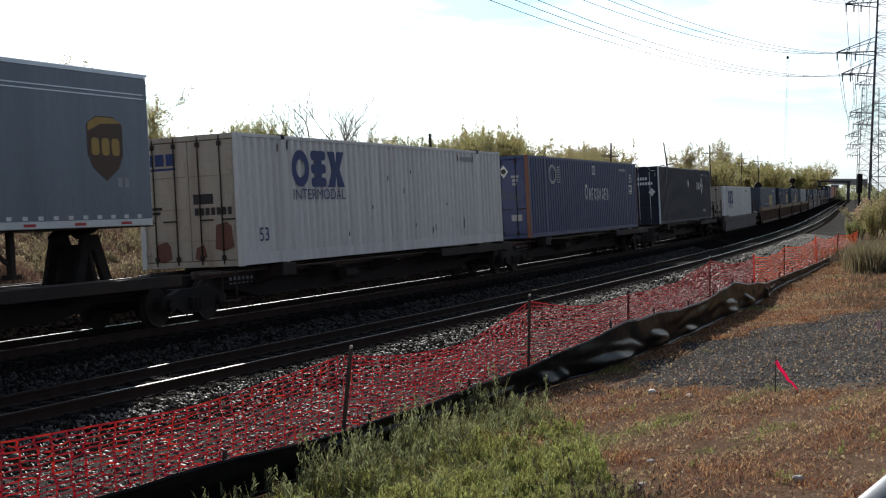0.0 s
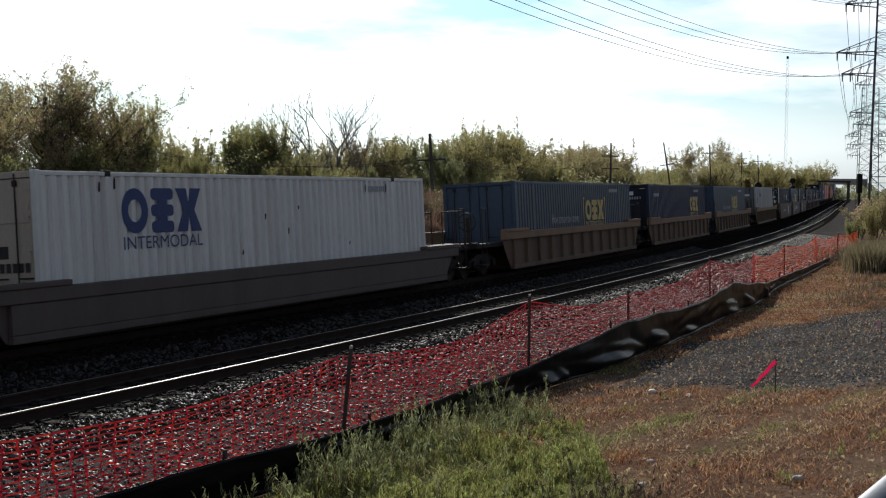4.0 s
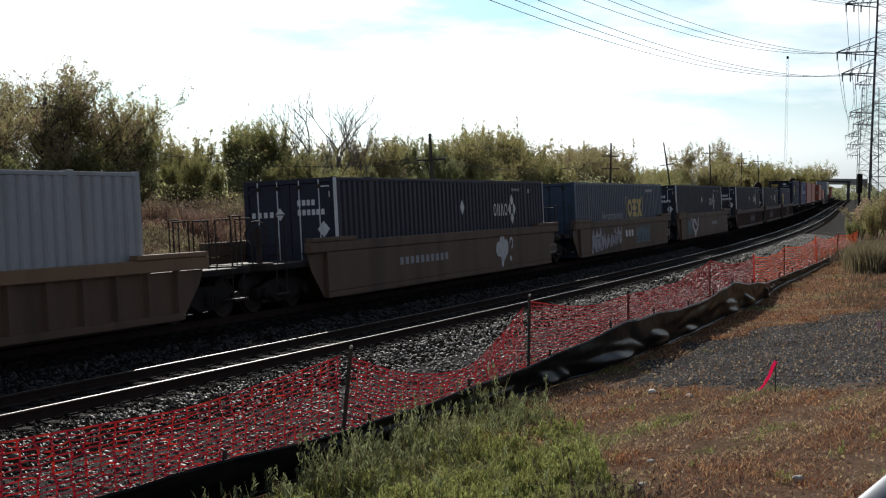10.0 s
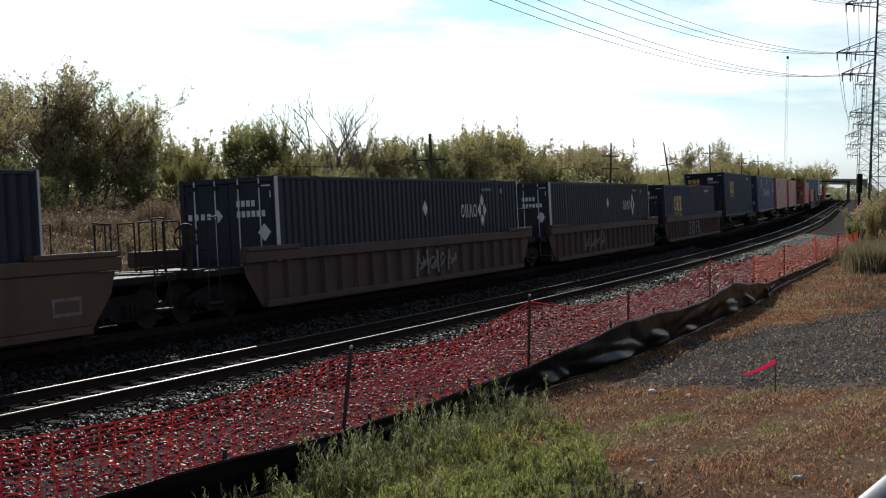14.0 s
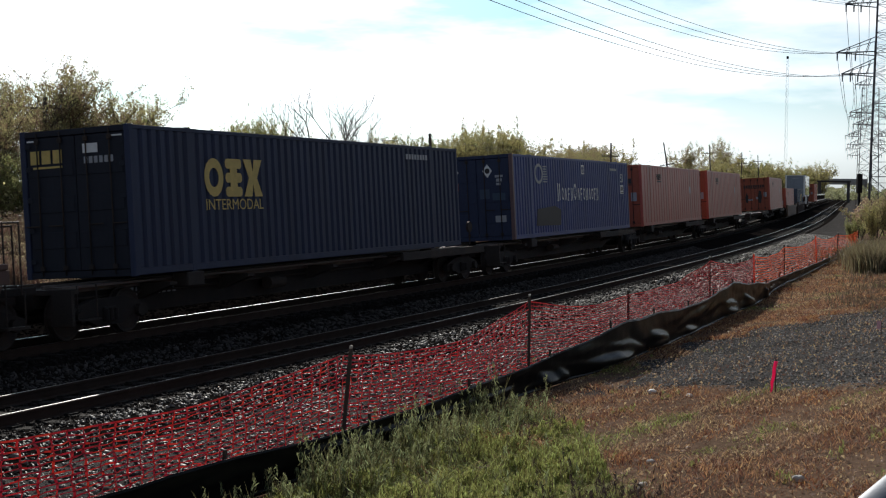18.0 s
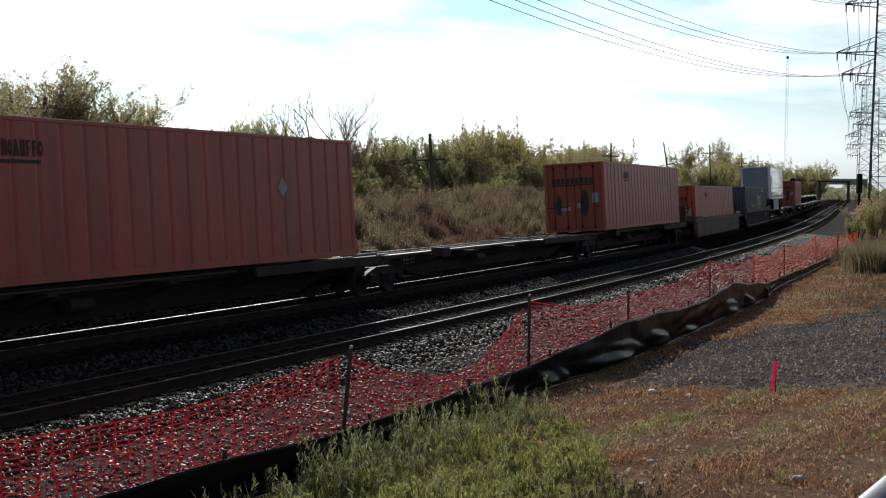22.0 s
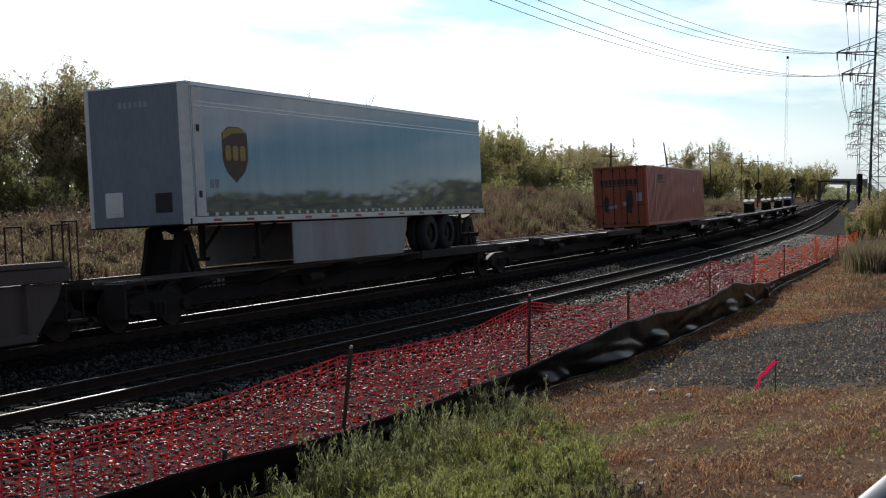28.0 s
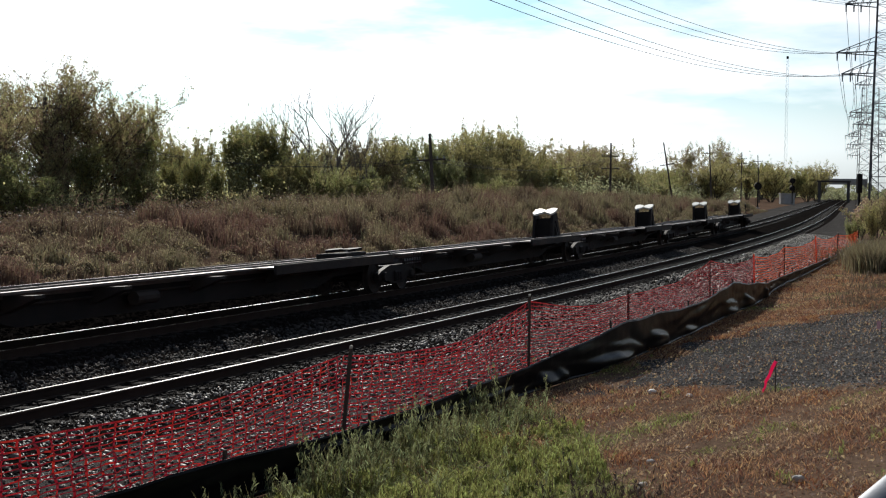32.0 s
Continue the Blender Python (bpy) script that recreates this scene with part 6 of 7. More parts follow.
def spread_points(n, s_range, u_range, seed, power=1.6):
    r = np.random.RandomState(seed)
    s = s_range[0] + (s_range[1] - s_range[0]) * r.rand(n) ** power
    u = u_range[0] + (u_range[1] - u_range[0]) * r.rand(n)
    x, y, _ = line(s, u)
    z = ground_z(s, u)
    return s, u, x, y, z, r


def near_grass():
    s, u, x, y, z, r = spread_points(420000, (-24, 60), (9.45, 18.5), 31, 1.5)
    ok = seen(x, y) & (y > 8.5)
    gr = in_gravel(x + 0.3 * np.sin(y * 2.3), y + 0.25 * np.sin(x * 3.1))
    wd = inside(WEEDS, x + 0.2 * r.randn(len(x)), y + 0.3 * r.randn(len(x)))
    patch = wave(x, y, 1.1) + 0.6 * wave(x + 5, y, 2.7) + 0.22 * r.randn(len(x)) + 0.3 * smooth(4.5, 6.0, x) * smooth(22, 19, y)
    mound = np.clip(0.75 + 0.45 * wave(x + 3, y, 2.1) + 0.3 * wave(x, y + 8, 5.3), 0.25, 1.9)
    red = wave(x + 2, y + 7, 1.7) + 0.3 * r.randn(len(x)) > 0.55
    green = (patch > 1.1) | (wd & (patch > -0.6))
    keep = ok & (~gr | (r.rand(len(x)) < 0.03))
    for nm, m, sel, hh, lb in (("dry_grass", M_DRY, keep & ~green & ~red & (patch < 0.2), 0.11, "short brown autumn grass on the bank"),
                               ("reddish_grass", M_REDGRASS, keep & ~green & red & (patch < 0.2), 0.12, "short reddish-brown autumn grass"),
                               ("straw_grass", M_STRAW, keep & ~green & (patch >= 0.2), 0.10, "pale straw-coloured autumn grass"),
                               ("green_grass", M_GREENGRASS, keep & green, 0.10, "fresh green grass in patches")):
        n = int(sel.sum())
        far = 1 + np.clip((y[sel] - 14) / 25, 0, 2)
        blades(nm, x[sel], y[sel], z[sel] - 0.01, hh * (0.35 + r.rand(n)) * mound[sel] * (1 + 0.9 * wd[sel]), (0.007 + 0.005 * r.rand(n)) * far, m, lb, 40 + len(nm), 1.3)


near_grass()


def weed_patch(name, n, pick, height, material, seed, label, leaf=0.03, per=26, box=(-3, 14, 9, 34)):
    """Upright weeds: stems with many small leaves, one object for the patch."""
    r = np.random.RandomState(seed)
    x = box[0] + (box[1] - box[0]) * r.rand(n)
    y = box[2] + (box[3] - box[2]) * r.rand(n)
    ok = pick(x, y, r)
    x, y = x[ok], y[ok]
    n = len(x)
    z = np.array([ground_at(a, b) for a, b in zip(x, y)])
    h = height * (0.45 + 0.75 * r.rand(n)) * np.clip(0.75 + 0.55 * wave(x, y, 2.3) + 0.45 * wave(x + 4, y, 5.1), 0.2, 1.9)
    lean = r.randn(n, 2) * 0.16
    t = r.rand(n, per) ** 0.8
    P = np.stack([x[:, None] + lean[:, :1] * t * h[:, None] + r.randn(n, per) * 0.03 * (1.2 - t), y[:, None] + lean[:, 1:] * t * h[:, None] + r.randn(n, per) * 0.03 * (1.2 - t), z[:, None] + t * h[:, None]], -1).reshape(-1, 3)
    me = leaves(name, P, leaf * 0.85, material, seed + 1, squash=0.17, upright=1.1, corners=4)
    ob = mesh_thing(name, me, label, "weeds", kind="stuff")
    k = np.arange(n)
    blades(name + "_stems", np.repeat(x, 2), np.repeat(y, 2), np.repeat(z, 2) - 0.01, np.repeat(h, 2), np.full(2 * n, 0.010), M_STEM, "thin stems among the weeds", seed + 2, 0.3, "weeds")


weed_patch("green_weeds", 4200, lambda x, y, r: inside(WEEDS, x + 0.2 * r.randn(len(x)), y + 0.3 * r.randn(len(x))) & (r.rand(len(x)) < np.clip(1.25 - 1.3 * (in_line_many(x, y)[1] - 9.75), 0.03, 1)), 0.44, M_WEED, 61, "grey-green weeds growing against the black sediment fence", 0.042, 34, (-2.4, 2.6, 10.6, 19.8))
weed_patch("yellow_green_weeds", 6000, lambda x, y, r: inside(WEEDS, x, y) & (y < 17.5) & (wave(x, y + 3, 1.9) + 0.4 * r.randn(len(x)) > -0.7), 0.17, M_GREENGRASS, 64, "low bright green weeds among grass", 0.04, 26, (-1.9, 1.9, 10.6, 17.5))
weed_patch("green_tufts", 5200, lambda x, y, r: (~in_gravel(x, y)) & (wave(x * 1.0, y * 0.9, 3.7) > 0.98) & (r.rand(len(x)) < 0.8), 0.10, M_GREENGRASS, 75, "small fresh green tufts in the dry grass", 0.035, 14, (1.6, 9.5, 11, 27))
weed_patch("dead_weeds", 330, lambda x, y, r: inside(WEEDS, x, y) & (wave(x, y, 2.9) > 0.25), 0.36, M_DEADWEED, 73, "dead brown stalks among the green weeds", 0.03, 34, (-2.2, 2.6, 10.8, 18))
weed_patch("brown_weeds", 320, lambda x, y, r: (np.hypot(x - 1.62, (y - 12.2) * 0.5) < 0.42 * r.rand(len(x)) + 0.1), 0.46, M_DEADWEED, 67, "dead brown weed clump standing in the grass", 0.03, 40, (1.0, 2.3, 11, 14))
weed_patch("fence_weeds", 420, lambda x, y, r: (lambda q: (q > 9.4) & (q < 9.9) & (r.rand(len(x)) < 0.5))(np.array([in_line(a, b)[1] for a, b in zip(x, y)])), 0.42, M_WEED, 70, "straggling weeds along the foot of the black fence", 0.035, 26, (-4.6, 4, 9, 26))

# stones and scraps lying about
M_PALESTONE = mat("pale_stone", (0.42, 0.40, 0.37), 0.85, scale=8, fine=40, bump=0.5)
M_LITTER = mat("white_scrap", (0.75, 0.75, 0.74), 0.6, spread=0.1, bump=0.1)


def lump(name, x, y, size, m, label, category, flat=0.6, seed=1):
    r = random.Random(seed)
    bm = bmesh.new()
    bmesh.ops.create_icosphere(bm, subdivisions=2, radius=size)
    for v in bm.verts:
        v.co *= 1 + r.uniform(-0.22, 0.22)
        v.co.z *= flat
    me = bpy.data.meshes.new(name)
    bm.to_mesh(me)
    bm.free()
    me.materials.append(m)
    ob = mesh_thing(name, me, label, category)
    ob.location = (x, y, ground_at(x, y) + size * flat * 0.55)
    ob.rotation_euler = (0, 0, r.uniform(0, 6))


for i, (x, y, sz) in enumerate(((3.3, 20.9, 0.07), (3.75, 20.2, 0.05), (3.6, 13.4, 0.065), (2.05, 13.5, 0.05), (2.35, 14.9, 0.05))):
    lump("scrap" if i < 2 else "stone", x, y, sz, M_LITTER if i < 2 else M_PALESTONE, "white scrap of litter on the grass" if i < 2 else "pale stone lying in the short grass", "litter" if i < 2 else "stone", 0.6, i)
def gravel_stones():
    r = np.random.RandomState(77)
    n = 45000
    x, y = 1.5 + 16 * r.rand(n), 19 + 18 * r.rand(n)
    ok = in_gravel(x + 0.3 * np.sin(y * 2.3), y + 0.25 * np.sin(x * 3.1)) & seen(x, y)
    s, u = in_line_many(x[ok], y[ok])
    scatter_stones("gravel_stones", int(ok.sum()), None, None, 0.02, 78, "small grey and brown stones of the gravel patch", stone=M_PEBBLE, at=(s, u))


gravel_stones()
M_LATH = mat("pale_lath", (0.6, 0.55, 0.47), 0.8, scale=6, fine=40, stretch=(1, 1, 4), bump=0.2)
for x, y, turn, long in ((-1.64, 18.65, -0.55, 0.35), (1.43, 25.87, 0.5, 0.42)):
    lath = mesh_thing("lath", Shape().box(-long / 2, long / 2, -0.016, 0.016, -0.006, 0.006, 0.002).mesh("lath", M_LATH), "pale broken wooden lath lying on the ballast", "lath")
    lath.matrix_basis = Matrix.Translation((x, y, ground_at(x, y) + 0.05)) @ Euler((0, 0.05, turn)).to_matrix().to_4x4()


def fallen_leaves():
    r = np.random.RandomState(55)
    n = 15000
    s, u = -16 + 50 * r.rand(n) ** 1.5, 9.6 + 8 * r.rand(n)
    x, y, _ = line(s, u)
    ok = seen(x, y) & (y > 8.5)
    P = np.stack([x, y, ground_z(s, u) + 0.015 + 0.05 * r.rand(n)], -1)[ok]
    mesh_thing("fallen_leaves", leaves("fallen_leaves", P, 0.022, M_RUSTLEAF, 56, squash=0.7), "small brown and pale fallen leaves in the grass", "leaves", kind="stuff")


M_RUSTLEAF = leaf_mat("fallen_leaf", (0.42, 0.28, 0.18), 0.75, 0.3)
fallen_leaves()
flag = thing("marker_flag", "small pink and white marker flag at the gravel's edge", "marker flag")
flag.location = (8.82, 26.9, ground_at(8.82, 26.9))
part("wire", Shape().tube((0, 0, -0.1), (0, 0, 0.36), 0.006), M_STAKE, flag)
part("flag", Shape().box(-0.09, 0.0, -0.003, 0.003, 0.2, 0.36), mat("pale_pink_flag", (0.75, 0.4, 0.42), 0.7), flag)


# ---- far bank: tall dry weeds ----
def bank_weeds():
    """Clumps of stalks, highest in their middle, with feathery tops."""
    s, u, x, y, z, r = spread_points(1500, (-16, 190), (-17.5, -5.8), 81, 1.35)
    ok = seen(x, y, 0.05)
    s, u, x, y, z = s[ok], u[ok], x[ok], y[ok], z[ok]
    n = len(s)
    patch = wave(x, y, 0.33) + 0.7 * wave(x + 9, y, 0.9) + 0.5 * r.randn(n) - 0.55 * smooth(45, 80, s)
    tall = (0.4 + 0.85 * r.rand(n) ** 1.3) * np.clip((-u - 5.0) / 3.5, 0.35, 1.15) * np.clip(1 + 0.25 * wave(x, y, 0.7), 0.6, 1.4) * np.clip(0.42 + s / 75, 0.42, 1.08)
    wide = (0.45 + 0.5 * r.rand(n)) * (0.6 + 0.6 * tall)
    for nm, m, sel, lb in (("rusty_weeds", M_RUSTWEED, patch > 0.45, "tall rust-brown dry weeds on the railway bank"),
                           ("brown_bank_weeds", M_BROWNWEED, (patch <= 0.45) & (patch > -0.35), "tall brown dry weeds on the railway bank"),
                           ("pale_bank_weeds", M_PALEWEED, patch <= -0.35, "pale green-grey weeds on the railway bank")):
        per = 120
        c = np.repeat(np.where(sel)[0], per)
        k = len(c)
        a, d = r.rand(k) * 6.283, r.rand(k) ** 0.6
        px, py = x[c] + np.cos(a) * d * wide[c], y[c] + np.sin(a) * d * wide[c]
        h = tall[c] * (1.1 - 0.9 * d * d) * (0.75 + 0.4 * r.rand(k))
        far = 1 + np.clip(py / 60, 0, 3)
        blades(nm, px, py, z[c] - 0.04, h, 0.022 * far * (0.6 + 0.8 * r.rand(k)), m, lb, 90 + len(nm), 0.3, "weeds")
        q = np.repeat(np.arange(k), 2)
        f = 0.5 + 0.55 * r.rand(len(q))
        P = np.stack([px[q] + r.randn(len(q)) * 0.05, py[q] + r.randn(len(q)) * 0.05, z[c][q] + h[q] * f], -1)
        hi = f > 0.8
        mesh_thing(nm + "_leaves", leaves(nm, P[~hi], 0.04, m, 95 + len(nm), squash=0.4, upright=0.5), lb.replace("tall ", "leaves of "), "weeds", kind="stuff")
        mesh_thing(nm + "_tops", leaves(nm, P[hi], 0.042, M_PLUME if nm != "rusty_weeds" else M_RUSTPLUME, 97 + len(nm), squash=0.4, upright=0.6), lb.replace("weeds", "seed heads"), "weeds", kind="stuff")


def bank_litter():
    s, u, x, y, z, r = spread_points(90000, (-16, 190), (-19, -5.2), 83, 1.4)
    ok = seen(x, y, 0.03)
    n = int(ok.sum())
    blades("low_bank_grass", x[ok], y[ok], z[ok] - 0.02, 0.08 + 0.16 * r.rand(n), 0.02 * (1 + np.clip(y[ok] / 60, 0, 3)), M_BROWNWEED, "low brown grass between the weeds on the bank", 84, 0.5, "grass")


M_PLUME = leaf_mat("feathery_tops", (0.31, 0.245, 0.155), 0.35, 0.5)
M_RUSTPLUME = leaf_mat("rusty_tops", (0.22, 0.14, 0.105), 0.35, 0.5)
bank_weeds()
bank_litter()

# ---- trees ----
M_BARK = mat("bark", (0.075, 0.06, 0.048), 0.95, scale=3, fine=30, stretch=(1, 1, 0.25), bump=0.6)
M_PALEBARK = mat("grey_bark", (0.16, 0.14, 0.12), 0.95, scale=3, fine=30, stretch=(1, 1, 0.25), bump=0.4)
L_OLIVE = leaf_mat("olive_leaves", (0.37, 0.335, 0.165), 0.6, 0.68)
L_GREEN = leaf_mat("mid_green_leaves", (0.30, 0.31, 0.125), 0.6, 0.66)
L_YELLOW = leaf_mat("yellowing_leaves", (0.42, 0.36, 0.155), 0.5, 0.66)
L_RUST = leaf_mat("rusty_leaves", (0.33, 0.23, 0.155), 0.5, 0.64)
L_DARK = leaf_mat("dark_leaves", (0.27, 0.275, 0.15), 0.5, 0.66)


def grow(seed, height, wide, levels=4, trunk=0.14, forks=2, stems=1, spread=0.6, tilt=0.5, low=0.5, lift=0.35):
    """Branch segments (from, to, radii, level) and twig tips of a tree of that height and half width."""
    r = random.Random(seed)
    segs, tips = [], []

    def branch(p, d, length, rad, lv):
        q = p.copy()
        for i in range(3):
            d = (d + Vector((r.uniform(-1, 1), r.uniform(-1, 1), r.uniform(lift - 0.45, lift + 0.25))) * 0.16).normalized()
            e = q + d * length / 3
            segs.append((q.copy(), e.copy(), rad * (1 - 0.22 * i), rad * (1 - 0.22 * (i + 1)), lv))
            q = e
            if lv < levels and (lv > 0 or i >= 1 or stems > 1):
                for _ in range(forks if lv == 0 else (1 if r.random() < 0.7 else 2)):
                    a = r.uniform(0, 6.283)
                    side = Vector((math.cos(a), math.sin(a), r.uniform(0.0, 0.8)))
                    branch(q, (d * r.uniform(0.5, 0.9) + side * spread).normalized(), length * r.uniform(0.5, 0.75), rad * 0.52, lv + 1)
        tips.append(q.copy())
    for k in range(stems):
        a = 6.283 * k / stems + r.uniform(-0.5, 0.5)
        t = 0 if stems == 1 else tilt * r.uniform(0.3, 1)
        d = Vector((math.cos(a) * t, math.sin(a) * t, 1)).normalized()
        branch(Vector((math.cos(a) * 0.12 * (stems > 1), math.sin(a) * 0.12 * (stems > 1), -0.2)), d, height * low * r.uniform(0.8, 1.1), trunk, 0)
    hs = sorted(t.z for t in tips)
    k = height / hs[int(len(hs) * 0.985)]
    rad = sorted(math.hypot(t.x, t.y) for t in tips)
    w = wide * height / rad[int(len(rad) * 0.93)]
    sc = lambda p: Vector((p.x * w, p.y * w, p.z * k))
    return [(sc(a), sc(b), ra, rb, lv) for a, b, ra, rb, lv in segs], np.array([tuple(sc(t)) for t in tips])


def bare_tree(seed, height, wide, label):
    tree = thing("tree", label, "tree", "trees behind the railway bank")
    segs, tips = grow(seed, height, wide, 3, 0.13, 2, 2, 0.5, 0.3, 0.5, 0.6)
    sh = Shape()
    for a, b, ra, rb, lv in segs:
        sh.tube(a, b, max(ra, 0.022), max(rb, 0.016), n=6 if ra > 0.05 else 3)
    part("trunk", sh, M_PALEBARK, tree, "grey trunk with spreading limbs")
    tw, r = Shape(), random.Random(seed)
    for t in tips:
        for _ in range(2):
            d = Vector((r.uniform(-1, 1), r.uniform(-1, 1), r.uniform(0.4, 2.0))).normalized() * r.uniform(0.25, 0.7)
            tw.tube(t, Vector(t) + d, 0.011, 0.006, n=3)
    part("twig_crown", tw, M_PALEBARK, tree, "bare fine twigs")
    return tree


def make_tree(seed, height, wide, m, label, count, leaf, m2=None, share=0.4, stems=1, spread=0.6, tuft=0.16, lift=0.35, levels=3, from_level=1, tilt=0.5, low=0.5, category="tree", floor=0.0):
    """A leafy tree: stems that fork into limbs and shoots, with small leaves strewn along the outer ones."""
    tree = thing("tree" if category == "tree" else "bush", label, category, "trees behind the railway bank")
    segs, tips = grow(seed, height, wide, levels, 0.02 * height if stems == 1 else 0.0125 * height, 3 if stems == 1 else 2, stems, spread, tilt, low, lift)
    sh = Shape()
    for a, b, ra, rb, lv in segs:
        if ra > 0.008:
            sh.tube(a, b, max(ra, 0.012), max(rb, 0.010), n=6 if ra > 0.05 else 3)
    part("trunk", sh, M_BARK, tree, "dark trunk with spreading limbs")
    q = np.random.RandomState(seed)
    A = np.array([tuple(a) for a, b, ra, rb, lv in segs if lv >= from_level])
    B = np.array([tuple(b) for a, b, ra, rb, lv in segs if lv >= from_level])
    lev = np.array([lv for a, b, ra, rb, lv in segs if lv >= from_level])
    wt = np.linalg.norm(B - A, axis=1) * np.where(lev == from_level, 0.5, 1.0) * (0.25 + q.rand(len(A)) ** 1.5) * (A[:, 2] > floor)
    bunch = 20
    k = q.choice(len(A), count // bunch, p=wt / wt.sum())
    f = q.rand(len(k), 1)
    C = A[k] * (1 - f) + B[k] * f + np.clip(q.randn(len(k), 3), -1.8, 1.8) * tuft * np.where(lev[k] == levels, 0.7, 1.2)[:, None]
    k = np.repeat(k, bunch)
    count = len(k)
    P = np.repeat(C, bunch, 0) + np.clip(q.randn(count, 3), -1.9, 1.9) * tuft * np.array([0.42, 0.42, 0.5])
    P[:, 2] = np.clip(P[:, 2], 0.05, None)
    if m2:
        tone = q.rand(len(A)) < share
        half = tone[k] ^ (q.rand(count) < 0.15)
        part("crown", leaves("crown", P[~half], leaf, m, seed + 1), None, tree)
        part("crown", leaves("crown", P[half], leaf, m2, seed + 2), None, tree)
    else:
        part("crown", leaves("crown", P, leaf, m, seed + 1), None, tree)
    return tree


KINDS = [make_tree(133, 8.0, 0.46, L_OLIVE, "broad oak with thin olive and rust autumn leaves", 27000, 0.055, L_RUST, 0.3, 4, 0.7, 0.24, 0.3, 3, 1, 0.45, 0.5, floor=0.8),
         make_tree(102, 7.0, 0.32, L_GREEN, "leafy green young tree with upright shoots", 32000, 0.052, L_YELLOW, 0.4, 5, 0.42, 0.17, 0.7, 3, 1, 0.35),
         make_tree(103, 7.0, 0.44, L_OLIVE, "rounded tree with yellow-green autumn leaves", 40000, 0.052, L_YELLOW, 0.45, 8, 0.45, 0.18, 0.55, 3, 1, 0.75),
         make_tree(114, 7.0, 0.28, L_DARK, "slender dark green tree with a ragged top", 26000, 0.052, L_GREEN, 0.5, 3, 0.5, 0.16, 0.8, 3, 1, 0.2),
         bare_tree(121, 8.0, 0.5, "bare leafless tree with many fine branches"),
         make_tree(106, 3.2, 0.62, L_OLIVE, "low dense bush below the trees", 18000, 0.05, L_GREEN, 0.5, 9, 0.5, 0.13, 0.4, 2, 0, 0.9, 0.6, "bush"),
         make_tree(107, 7.0, 0.36, L_OLIVE, "thin tree with sparse rusty leaves", 26000, 0.05, L_RUST, 0.4, 3, 0.6, 0.16, 0.5, 3, 1, 0.4)]
HEIGHTS = [8.0, 7.0, 7.0, 7.0, 8.0, 3.2, 7.0]
USED = set()
trnd = random.Random(9)


def plant(kind, x, y, top, wide=1.0):
    """A tree of that kind at x, y, whose top reaches that height over the rails."""
    z = ground_at(x, y)
    k = (top - z) / HEIGHTS[kind]
    m = Matrix.Translation((x, y, z - 0.05)) @ Euler((0, 0, trnd.uniform(0, 6.28))).to_matrix().to_4x4() @ Matrix.Diagonal((k * wide, k * wide, k, 1))
    if kind in USED:
        o = KINDS[kind].scale
        copy_thing(KINDS[kind], m @ Matrix.Diagonal((1 / o.x, 1 / o.y, 1 / o.z, 1)))
    else:
        USED.add(kind)
        KINDS[kind].matrix_basis = m


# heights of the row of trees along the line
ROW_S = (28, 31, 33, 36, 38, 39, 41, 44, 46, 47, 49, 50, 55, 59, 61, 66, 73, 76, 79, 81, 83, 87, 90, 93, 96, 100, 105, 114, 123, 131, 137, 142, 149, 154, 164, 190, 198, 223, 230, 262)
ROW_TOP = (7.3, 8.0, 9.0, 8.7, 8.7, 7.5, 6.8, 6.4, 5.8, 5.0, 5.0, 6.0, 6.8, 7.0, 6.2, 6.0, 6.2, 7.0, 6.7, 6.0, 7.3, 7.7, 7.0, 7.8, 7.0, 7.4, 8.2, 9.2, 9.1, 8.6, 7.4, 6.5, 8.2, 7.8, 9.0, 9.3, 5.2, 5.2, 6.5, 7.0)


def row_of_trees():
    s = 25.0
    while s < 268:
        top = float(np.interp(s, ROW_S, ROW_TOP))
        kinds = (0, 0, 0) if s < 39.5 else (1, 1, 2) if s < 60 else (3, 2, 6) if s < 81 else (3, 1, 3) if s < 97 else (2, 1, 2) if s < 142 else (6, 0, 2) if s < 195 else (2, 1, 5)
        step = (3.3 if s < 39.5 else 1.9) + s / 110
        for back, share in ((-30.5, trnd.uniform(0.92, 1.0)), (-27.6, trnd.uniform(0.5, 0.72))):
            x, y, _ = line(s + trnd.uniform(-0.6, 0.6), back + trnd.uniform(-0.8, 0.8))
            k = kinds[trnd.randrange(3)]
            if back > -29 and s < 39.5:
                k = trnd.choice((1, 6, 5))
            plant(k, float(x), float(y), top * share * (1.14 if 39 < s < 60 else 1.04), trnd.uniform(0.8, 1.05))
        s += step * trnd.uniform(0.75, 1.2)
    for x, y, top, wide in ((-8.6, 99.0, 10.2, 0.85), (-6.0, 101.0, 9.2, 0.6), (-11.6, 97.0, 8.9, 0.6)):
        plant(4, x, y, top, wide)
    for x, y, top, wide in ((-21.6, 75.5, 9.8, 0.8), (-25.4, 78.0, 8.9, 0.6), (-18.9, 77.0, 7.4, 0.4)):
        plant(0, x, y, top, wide)


